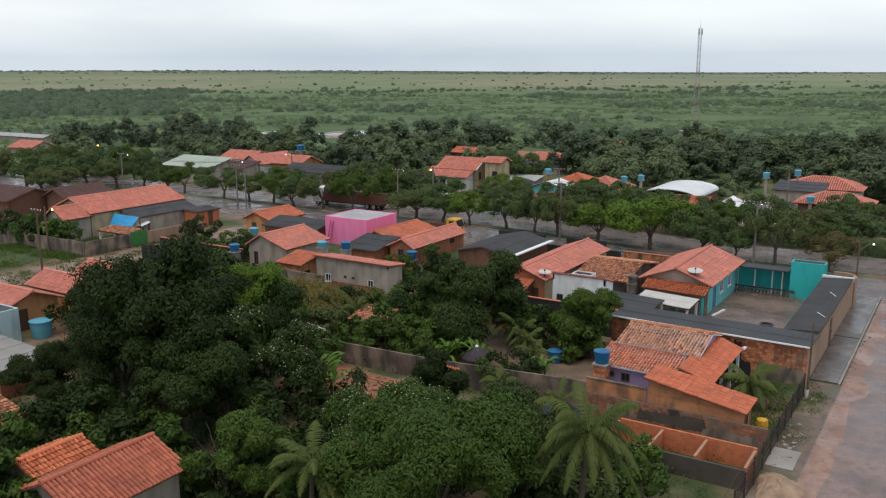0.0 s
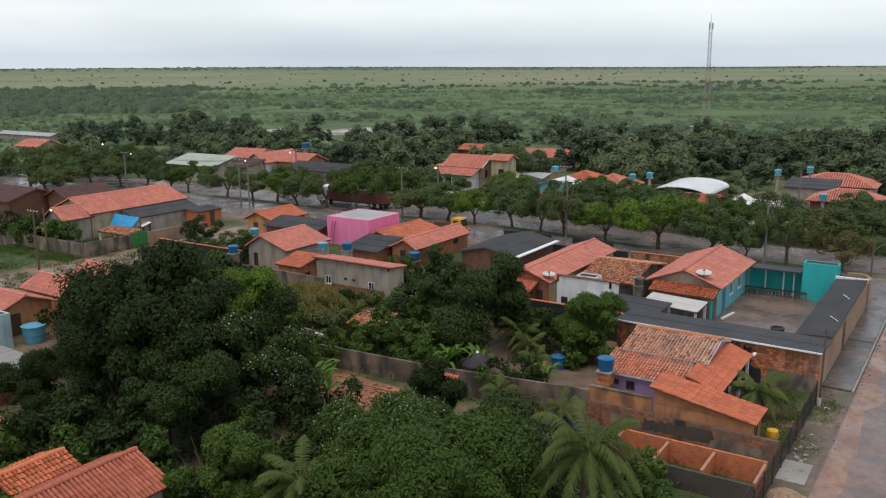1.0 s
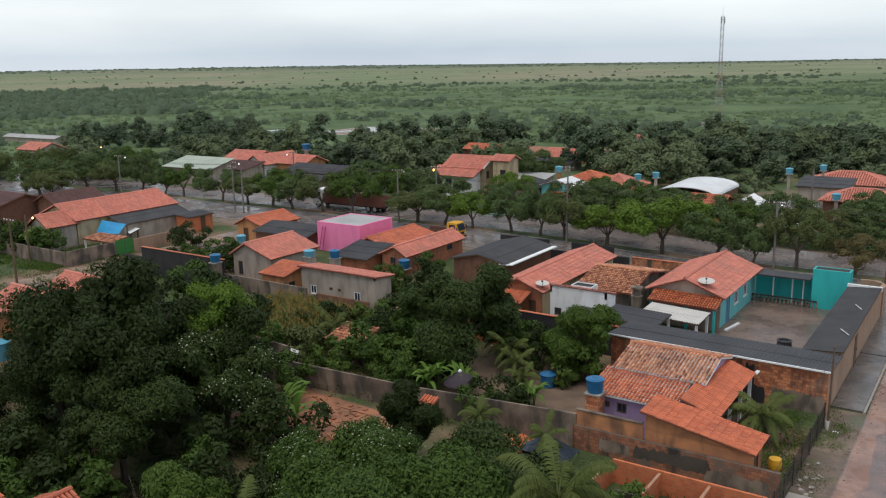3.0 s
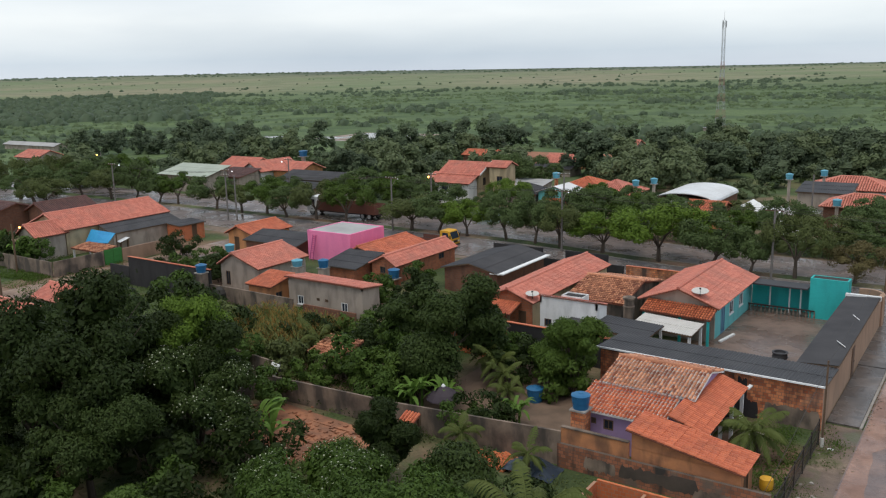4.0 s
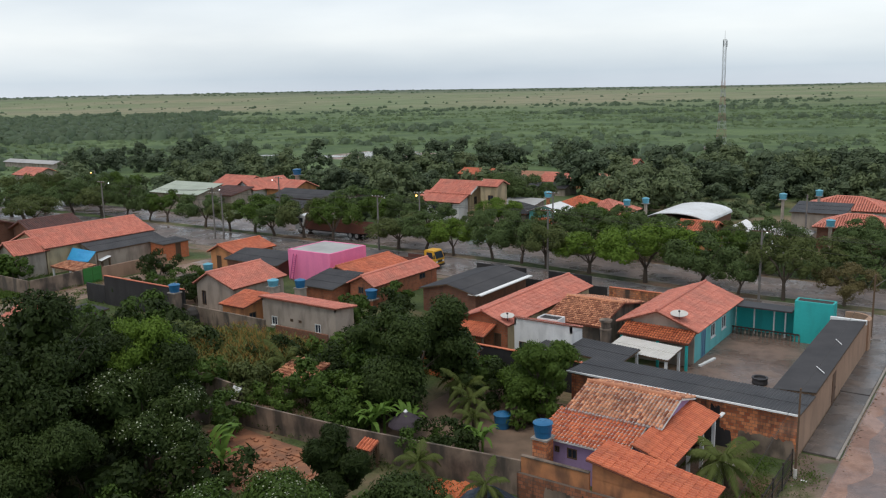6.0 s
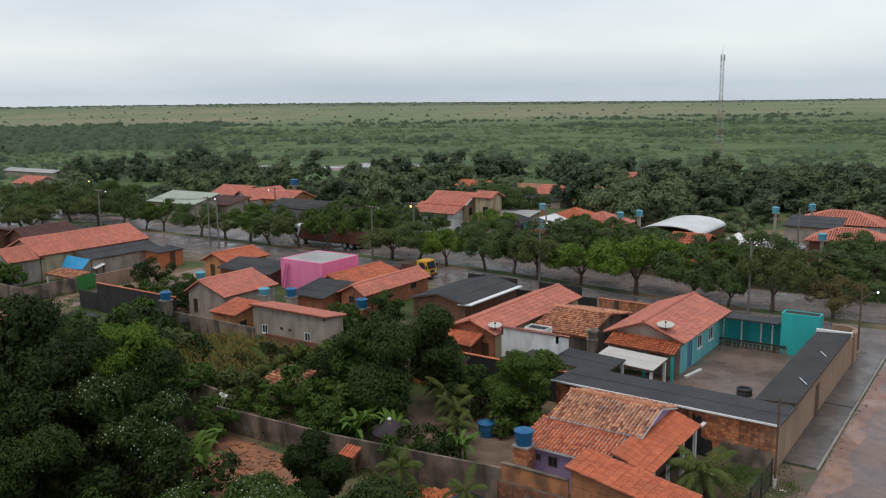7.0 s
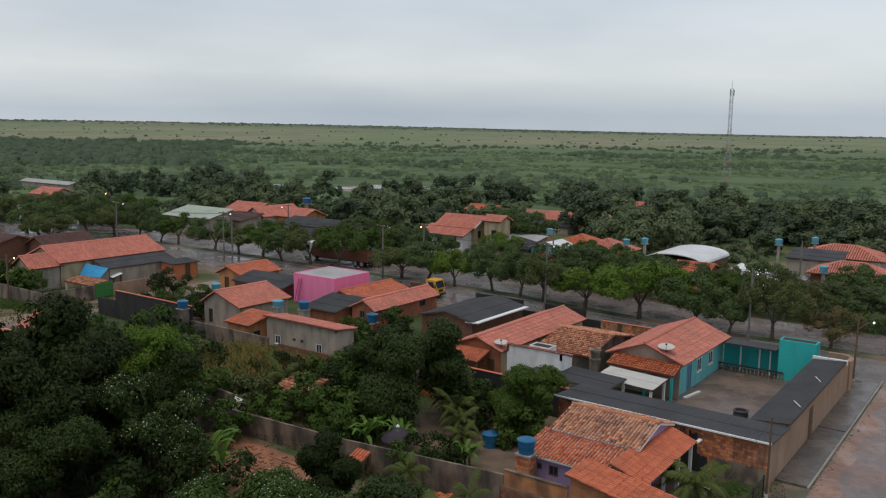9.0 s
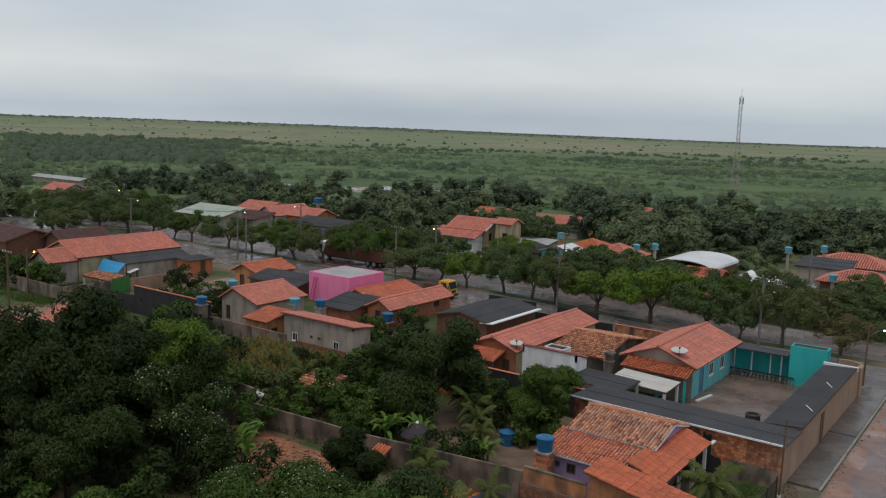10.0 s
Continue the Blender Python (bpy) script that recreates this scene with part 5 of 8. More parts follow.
boundary("dark low wall by the avenue", "x", -43.5, -38.0, 80.6, 2.2, M_BLACKWALL)
boundary("dark low wall by the avenue", "x", -37.0, -31.5, 81.0, 2.2, M_BLACKWALL)
boundary("brick wall by the avenue", "x", -31.0, -25.5, 80.4, 2.4, M_BRICKOLD, cap=M_TILE)
house("small shed with weathered tiles", -41.0, -38.3, 46.9, 49.0, 2.0, 2.5, "north", M_WALLOLD, M_TILE_OLD, 0.25, name="shed", category="shed")
house("half-hidden orange brick outbuilding", -35.4, -31.4, 56.4, 58.2, 2.0, 2.3, "north", M_BRICKNEW, M_FIBRO, 0.2, kind="sheet", name="shed", category="shed", holes=[("s", -33.6, -32.8, 0, 1.7, "dark")])

# ---- orange-roofed compound beyond the lane ----
house("long house with salmon clay roof", -101.0, -93.3, 60.6, 75.0, 4.1, 5.6, "y", M_CREAM, M_TILE_PINK, 0.4, tw=0.25)
house("front wing with salmon gable roof", -97.0, -93.4, 56.9, 60.5, 3.9, 5.0, "y", M_GREYPL, M_TILE_PINK, 0.4, tw=0.25, name="house_annex", holes=[("s", -95.6, -94.9, 1.0, 2.0, "dark")])
house("annex with dark sheet roof", -93.2, -90.4, 64.9, 74.8, 3.1, 3.95, "west", M_GREYPL, M_FIBRO, 0.25, kind="sheet", name="house_annex")
house("fresh brick end block with dark roof", -90.2, -87.6, 72.6, 76.4, 2.9, 3.1, "west", M_BRICKNEW, M_FIBRO, 0.2, kind="sheet", name="house_annex", holes=[("e", 74.4, 75.2, 0, 2.0, "door")])
house("house with maroon tiled roof", -113.2, -108.6, 67.4, 74.4, 4.0, 5.0, "y", M_BRICKBROWN, M_TILE_DARK, 0.5, tw=0.3)
house("low house with dark maroon tiles", -124.0, -114.0, 62.0, 70.0, 3.8, 5.0, "x", M_BRICKBROWN, M_TILE_DARK, 0.5, tw=0.3)
boundary("grey stained plot wall of the compound", "x", -106.0, -84.5, 53.2, 2.5, M_WALLOLD)
boundary("grey stained plot wall beside the lane", "y", 53.4, 59.4, -84.3, 2.5, M_WALLOLD)
boundary("patched brown plot wall beside the lane", "y", 61.8, 70.5, -84.3, 2.4, M_EARTHWALL)
gt = thing("metal_gate", (-84.35, 60.6, 0.8), "dark green sheet metal gate", "gate")
for k in range(2):
    lf = part("gate_leaf", Geo().box(-84.42, -84.36, 59.5 + 1.15 * k, 60.6 + 1.15 * k, 0.85, 2.6), M_GREENP, gt)
    for zz in (1.1, 1.75, 2.4):
        part("brace", Geo().box(-84.36, -84.33, 59.52 + 1.15 * k, 60.58 + 1.15 * k, zz, zz + 0.07), M_GREENP, lf)
canopy("rusty tiled lean-to behind the gate", [(-90.4, 59.2, 2.3), (-85.0, 59.2, 2.3), (-85.0, 61.6, 2.6), (-90.4, 61.6, 2.6)], M_TILE_OLD, [(-90.1, 59.4, 2.3), (-85.3, 59.4, 2.3), (-90.1, 61.4, 2.5), (-85.3, 61.4, 2.5)], post_mat=M_WHITEP)
tb = thing("blue_awning", (-93, 64.2, 0.8), "bright blue plastic sheet hung as an awning", "tarpaulin")
part("sheet", Geo().hexa([(-92.5, 62.5, 2.2), (-88.0, 62.5, 2.5), (-87.8, 63.5, 3.55), (-92.6, 63.5, 3.6), (-92.5, 62.46, 2.23), (-88.0, 62.46, 2.53), (-87.8, 63.45, 3.59), (-92.6, 63.45, 3.64)]), M_BLUETARP, tb)
for x, z in ((-92.4, 3.55), (-90.2, 3.5), (-88.0, 3.5)):
    part("post", Geo().box(x, x + 0.1, 63.6, 63.7, 0.4, z), M_WOOD, tb)
canopy("crooked white sheet on thin posts", [(-91.2, 65.2, 2.0), (-89.6, 65.2, 1.9), (-89.6, 66.6, 2.3), (-91.2, 66.6, 2.4)], M_WHITEP, [(-91.0, 65.4, 2.0), (-89.8, 65.4, 1.9), (-91.0, 66.4, 2.3), (-89.8, 66.4, 2.2)], kind="sheet", post_mat=M_WOOD, name="shelter", category="shelter")

# ---- near houses on the left ----
house("near house with salmon clay roof", -35.0, -30.8, 15.7, 20.9, 3.0, 3.9, "y", M_GREYPL, M_TILE_NEAR, 0.4, zg=0.3, holes=[("e", 17.0, 18.0, 0.9, 1.9, "dark")])
house("near annex with old clay tiles", -38.6, -35.2, 16.8, 19.8, 2.7, 3.35, "y", M_GREYPL, M_TILE_RED, 0.3, zg=0.3, name="house_annex")
house("brown brick shed with a grey sheet roof", -58.0, -51.2, 24.0, 27.6, 2.8, 3.1, "west", M_BRICKRED, M_CONCROOF, 0.25, kind="sheet", name="shed", category="shed")
house("pale blue rendered flat-roofed house", -67.0, -61.4, 27.5, 31.6, 3.6, 3.6, "flat", M_SKYWALL, M_FIBRO, 0)
house("orange house with salmon tiles", -70.0, -64.1, 32.0, 36.6, 3.0, 3.9, "x", M_ORANGEPL, M_TILE_PINK, 0.4, holes=[("e", 33.0, 33.9, 0, 1.8, "door")])
house("small orange house among trees", -71.5, -65.8, 38.8, 42.2, 2.7, 3.5, "x", M_ORANGEPL, M_TILE_PINK, 0.4)
house("low house with old tiles at the trees' edge", -49.0, -44.3, 16.0, 21.4, 2.3, 3.2, "west", M_BRICKBROWN, M_TILE_OLD, 0.3)

# ---- north of the avenue ----
house("two-level house with salmon roof and cream gable", -77.4, -70.2, 116.4, 122.4, 5.3, 6.7, "x", M_CREAM, M_TILE_PINK, 0.5, tw=0.3, holes=[("e", 117.5, 118.3, 2.6, 3.8, "dark"), ("e", 119.6, 120.4, 2.6, 3.8, "dark")])
house("white front room under a lower salmon roof", -78.4, -70.6, 113.8, 116.3, 4.2, 5.1, "north", M_WHITE, M_TILE_PINK, 0.45, tw=0.3, name="house_annex", holes=[("s", -75.6, -74.4, 1.8, 3.2, "dark"), ("s", -72.8, -71.8, 1.8, 3.2, "dark")])
bb = thing("barge_boards", (-69.65, 119.4, 5.2), "white painted barge boards on a cream gable", "barge board")
for y0, z0, y1, z1 in ((115.8, 5.12, 119.4, 6.86), (123.0, 5.12, 119.4, 6.86)):
    part("board", Geo().hexa([(-69.68, y0, z0), (-69.6, y0, z0), (-69.6, y1, z1), (-69.68, y1, z1), (-69.68, y0, z0 + 0.26), (-69.6, y0, z0 + 0.26), (-69.6, y1, z1 + 0.26), (-69.68, y1, z1 + 0.26)]), M_WHITEP, bb)
house("cream stair tower with a salmon roof", -68.9, -66.0, 117.4, 120.4, 6.5, 7.1, "x", M_CREAM, M_TILE_PINK, 0.4, tw=0.3, holes=[("s", -67.6, -66.6, 2.8, 4.2, "dark")])
house("far shed with a red tiled roof", -104.5, -97.0, 164.5, 169.5, 2.6, 3.5, "x", M_BRICKBROWN, M_TILE, 0.4, tw=0.35)
house("far house with a salmon gable roof", -80.5, -74.0, 157.5, 164.0, 2.6, 3.9, "x", M_ORANGEPL, M_TILE_PINK, 0.4, tw=0.35)
house("low far house with dark sheets", -79.0, -71.0, 150.0, 155.0, 2.3, 3.0, "x", M_GREYPL, M_FIBRO, 0.3, kind="sheet", ridge=False)
house("house with orange hipped roof", -59.5, -53.6, 124.0, 130.0, 3.0, 4.3, "hip", M_WHITE, M_TILE_NEW, 0.5, tw=0.3)
house("house with salmon hipped roof", -53.0, -46.6, 119.0, 125.6, 3.1, 4.7, "hip", M_WHITE, M_TILE_PINK, 0.5, tw=0.3)
house("low shop with turquoise front and white roof", -59.8, -54.4, 116.5, 121.0, 3.2, 4.1, "y", M_LTEAL, M_ZINC, 0.3, kind="sheet", ridge=False)
canopy("orange tiled awning of a shop", [(-58.6, 113.9, 1.9), (-52.6, 113.9, 1.9), (-52.6, 116.3, 2.3), (-58.6, 116.3, 2.3)], M_TILE_NEW, [(-58.3, 114.1, 1.9), (-52.9, 114.1, 1.9), (-58.3, 116.0, 2.2), (-52.9, 116.0, 2.2)], name="awning", category="awning", tw=0.3)
house("grey house with a dark hipped roof", -66.0, -60.4, 116.6, 121.6, 2.7, 3.9, "hip", M_GREYPL, M_FIBRO, 0.4, tw=0.3)
house("long wall-like house in grey render", -69.5, -63.5, 124.0, 128.0, 2.7, 3.3, "north", M_GREYPL, M_FIBRO_LT, 0.3, kind="sheet")
house("grey house with dark sheet roof", -25.8, -19.2, 129.4, 135.0, 3.5, 4.2, "north", M_GREYPL, M_FIBRO, 0.3, kind="sheet")
house("house with salmon hipped roof", -26.0, -15.0, 137.5, 145.0, 3.0, 4.4, "hip", M_WHITE, M_TILE_PINK, 0.5, tw=0.35)
house("house with orange tiled roof", -21.0, -12.0, 122.0, 128.0, 2.9, 4.2, "hip", M_BRICKBROWN, M_TILE_PINK, 0.5, tw=0.3)
house("house with orange gable roof", -36.0, -31.6, 112.6, 117.6, 2.8, 3.6, "x", M_ORANGEPL, M_TILE, 0.4, tw=0.3)
house("house with grey sheet roof", -26.0, -21.6, 118.6, 122.6, 2.0, 2.8, "hip", M_GREYPL, M_FIBRO_LT, 0.3)
house("pale green sheet-roofed shed", -132.6, -120.2, 104.4, 109.4, 3.9, 5.1, "north", M_GREYPL, M_PALEGREEN, 0.6, kind="sheet", name="shed", category="shed")
house("house with salmon roof planes", -133.0, -125.0, 119.0, 126.0, 3.7, 5.1, "x", M_WHITE, M_TILE_PINK, 0.5, tw=0.35)
house("house with a pale salmon cross roof", -124.6, -119.6, 117.0, 127.0, 3.5, 4.9, "y", M_WHITE, M_TILE_PINK, 0.5, tw=0.35)
house("orange house with salmon clay roof", -119.2, -112.0, 120.0, 126.0, 3.5, 4.7, "x", M_ORANGEPL, M_TILE_PINK, 0.5, tw=0.35)
house("house with maroon sheets below salmon roofs", -126.0, -119.0, 111.0, 116.0, 3.0, 3.9, "north", M_GREYPL, M_TILE_DARK, 0.4, tw=0.35)
house("house with dark sheet roof", -109.0, -95.0, 112.0, 119.0, 3.4, 4.4, "x", M_GREYPL, M_FIBRO, 0.5, kind="sheet", ridge=False)
house("low cream house with dark sheet roof", -108.0, -96.0, 105.5, 111.0, 2.8, 3.6, "x", M_CREAM, M_FIBRO, 0.5, kind="sheet", ridge=False)
house("far house with pale roof", -88.0, -80.0, 206.0, 211.0, 1.7, 2.7, "x", M_GREYPL, M_TILE_PINK, 0.4, tw=0.4)
house("far house with pale salmon roof", -216.0, -206.5, 123.0, 130.0, 2.2, 3.6, "x", M_GREYPL, M_TILE_PINK, 0.5, tw=0.4)
house("far low house with grey roof", -268.0, -240.0, 148.0, 152.0, 1.9, 2.6, "x", M_GREYPL, M_FIBRO_LT, 0.5, kind="sheet", ridge=False)
structure("ground_clearing", strip(-105.0, -78.0, 164.0, 192.0, 0.05, 2.0), M_REDSOIL, "bare red soil clearing among far trees")

# vaulted white hall
hall = thing("vaulted_hall", (-37.5, 125, 0), "low white vaulted metal hall", "hall")
for k in range(5):
    hg = Geo()
    y0, y1 = 118.4 + 2.4 * k, 118.4 + 2.4 * (k + 1) - 0.03
    for i in range(14):
        (xa, za), (xb, zb) = [(-38.4 - 4.3 * math.cos(a), 2.75 + 1.1 * math.sin(a)) for a in (math.pi * i / 14, math.pi * (i + 1) / 14)]
        hg.hexa([(xa, y0, za), (xb, y0, zb), (xb, y1, zb), (xa, y1, za), (xa, y0, za + 0.1), (xb, y0, zb + 0.1), (xb, y1, zb + 0.1), (xa, y1, za + 0.1)])
    part("vault", hg, M_ZINC, hall)
for x in (-42.55, -34.4):
    part("wall", Geo().box(x, x + 0.15, 118.6, 130.2, -0.3, 2.75), M_BRICKBROWN, hall)
part("wall", Geo().box(-42.38, -34.42, 118.6, 118.75, -0.3, 2.8), M_WHITE, hall)
part("wall", Geo().box(-42.38, -34.42, 130.0, 130.15, -0.3, 2.8), M_GREYPL, hall)

# ---- plants ----
T_A = tree("street_tree", 11, 3.6, 4.3, 1.5, L_MID, "leafy street tree with a round green crown", 44, 7500, 0.31, group="avenue trees")
T_B = tree("street_tree", 12, 3.6, 4.2, 1.5, L_BRIGHT, "leafy street tree with a fresh green crown", 44, 7500, 0.31, group="avenue trees")
T_C = tree("street_tree", 13, 3.6, 4.2, 1.5, L_STREETDARK, "dense dark green roadside street tree", 42, 7500, 0.31, group="avenue trees")
T_D = tree("street_tree", 14, 4.05, 4.0, 1.8, L_OLIVE, "spreading olive-green street tree with open crown", 34, 6000, 0.3, flat=0.4, group="avenue trees")
T_E = tree("street_tree", 15, 3.95, 4.0, 1.7, L_RUST, "street tree with rusty brown-green leaves", 36, 6000, 0.3, flat=0.3, group="avenue trees")
rows = [(T_A, -76.7, 91.9, 1.0), (T_D, -65.9, 92.6, 0.9), (T_C, -61.6, 92.7, 0.85), (T_C, -47.6, 92.7, 0.85), (T_B, -57.0, 92.3, 0.95), (T_C, -51.6, 92.8, 1.0), (T_D, -44.2, 92.6, 0.85), (T_B, -38.9, 92.7, 1.0), (T_B, -32.2, 92.5, 1.05),
        (T_C, -26.4, 92.8, 0.95), (T_C, -22.4, 92.6, 0.8), (T_D, -18.0, 92.4, 0.95), (T_E, -12.6, 92.9, 0.75), (T_C, -88.4, 92.3, 0.9), (T_A, -93.3, 93.0, 0.9), (T_D, -97.6, 92.0, 0.8), (T_A, -114.1, 93.2, 1.0), (T_C, -123.2, 91.9, 1.05),
        (T_C, -118.6, 93.0, 0.85), (T_C, -104.0, 92.6, 0.95), (T_D, -83.0, 92.8, 0.8), (T_D, -131.0, 92.4, 1.0), (T_C, -139.0, 92.0, 1.1), (T_D, -148.0, 91.8, 1.1), (T_A, -153.7, 96.0, 1.1),
        (T_C, -84.0, 105.2, 1.0), (T_A, -78.0, 105.0, 0.9), (T_C, -70.5, 105.4, 0.9), (T_C, -74.5, 104.6, 0.85), (T_C, -62.0, 105.0, 0.6), (T_D, -54.5, 104.8, 0.55), (T_C, -49.0, 104.8, 0.8), (T_C, -44.6, 104.4, 0.9), (T_A, -40.5, 105.2, 0.9), (T_C, -36.0, 104.8, 0.85), (T_C, -31.8, 104.4, 0.9),
        (T_A, -27.6, 105.0, 0.9), (T_C, -22.5, 105.4, 0.9), (T_D, -17.5, 104.8, 0.85), (T_C, -12.0, 106.0, 0.85), (T_C, -5.0, 106.0, 0.75), (T_D, -90.5, 105.0, 0.75), (T_C, -100.0, 105.0, 0.75), (T_A, -140.0, 103.0, 1.0),
        (T_D, -130.0, 80.0, 1.0), (T_C, -139.0, 83.0, 1.1), (T_D, -147.0, 85.0, 1.1)]
for i, (tm, x, y, s) in enumerate(rows):
    put(tm, x, y, s * (1.0 + 0.16 * math.sin(7.3 * i)), 47 * i, sz=s * (1.0 + 0.14 * math.sin(4.1 * i + 1)))

for tm, x, y, s in ((T_C, -72.5, 128.0, 1.1), (T_C, -67.5, 131.0, 1.0), (T_B, -62.5, 112.5, 0.8), (T_A, -48.0, 110.5, 0.9), (T_C, -43.5, 113.0, 0.8), (T_D, -30.5, 116.0, 0.6), (T_A, -40.5, 109.5, 0.8), (T_C, -12.0, 109.0, 0.9), (T_D, -5.0, 112.0, 1.0), (T_A, -1.0, 106.5, 0.9), (T_C, -14.5, 115.0, 0.9), (T_C, 3.0, 110.0, 1.0), (T_E, -7.0, 120.0, 1.0),
                     (T_C, -150.0, 104.0, 1.0)):
    put(tm, x, y, s, 31 * x)

big = tree("garden_tree", 21, 5.2, 8.0, 3.0, L_DARK, "large dark dense garden tree", 70, 20000, 0.29, limbs=9)
big_light = tree("garden_tree", 35, 5.2, 7.4, 2.8, L_DEEP, "large spreading mid-green garden tree", 60, 20000, 0.29, limbs=9)
for tm, x, y, s, a in ((big, -41.2, 29.3, 0.92, 0), (big_light, -45.5, 33.0, 0.74, 80), (big, -40.0, 35.2, 0.66, 150), (big, -48.0, 30.0, 0.6, 200), (big_light, -46.5, 38.0, 0.52, 260), (big, -50.5, 35.0, 0.52, 310), (big, -43.6, 27.6, 0.56, 30), (big_light, -37.6, 27.0, 0.66, 110), (big_light, -53.5, 38.5, 0.55, 200), (big, -56.5, 38.0, 0.48, 60), (big, -53.0, 33.6, 0.5, 20), (big, -46.6, 24.4, 0.4, 250)):
    put(tm, x, y, s, a)
put(tree("garden_tree", 22, 2.8, 6.0, 3.0, L_BRIGHT, "fresh light green garden tree", 48, 12000, 0.21), -39.8, 36.0, 0.86, 0, sz=0.98)
put(tree("flowering_tree", 23, 3.7, 5.8, 0.7, L_DEEP, "dark tree dotted with pale blossom", 44, 20000, 0.23, flowers=1300, limbs=3), -37.3, 33.6, 1.0, 0)
put(tree("flowering_shrub_tree", 24, 3.5, 4.6, 0.9, L_MANGO, "broad bushy tree with cream blossom", 46, 22000, 0.2, flowers=1500), -24.6, 29.6, 1.0, 0)
put(tree("mango_tree", 25, 4.4, 6.0, 1.8, L_MANGO, "dense mango tree with drooping green leaves", 70, 40000, 0.2, slim=0.4), -19.0, 25.2, 0.97, 0)
put(tree("garden_tree", 26, 2.8, 5.6, 0.9, L_MID, "bright green garden tree with glossy leaves", 36, 16000, 0.19), -28.8, 22.8, 0.85, 0)
put(tree("garden_tree", 27, 3.4, 4.0, 1.0, L_DEEP, "green garden tree with dense leaves", 40, 16000, 0.2), -18.4, 32.5, 1.0, 0)
put(tree("garden_tree", 28, 4.3, 6.0, 1.0, L_DEEP, "dark mango tree beside an outbuilding", 58, 26000, 0.26), -32.4, 51.6, 1.0, 0)
put(tree("garden_tree", 29, 2.4, 6.0, 0.6, L_MID, "tall leafy green garden tree", 34, 12000, 0.2), -23.4, 53.2, 0.95, 0)
put(tree("garden_tree", 30, 2.2, 4.6, 0.6, L_MID, "green garden tree with feathery leaves", 26, 8000, 0.22), -25.4, 54.6, 0.85, 0)
put(tree("shaggy_tree", 31, 1.5, 4.8, 0.3, L_DARK, "narrow dark shaggy tree", 40, 9000, 0.34, slim=0.16), -26.2, 36.6, 1.0, 0)
B_A = bush("shrub", 41, 1.6, 2.2, L_MANGO, "rounded mid-green leafy garden shrub")
B_B = bush("shrub", 42, 1.6, 2.0, L_MID, "fresh light green garden shrub")
B_C = bush("shrub", 43, 1.8, 2.2, L_DARK, "dark green dense garden shrub")
B_D = bush("shrub", 44, 1.7, 2.0, L_OLIVE, "dry olive-green garden shrub")
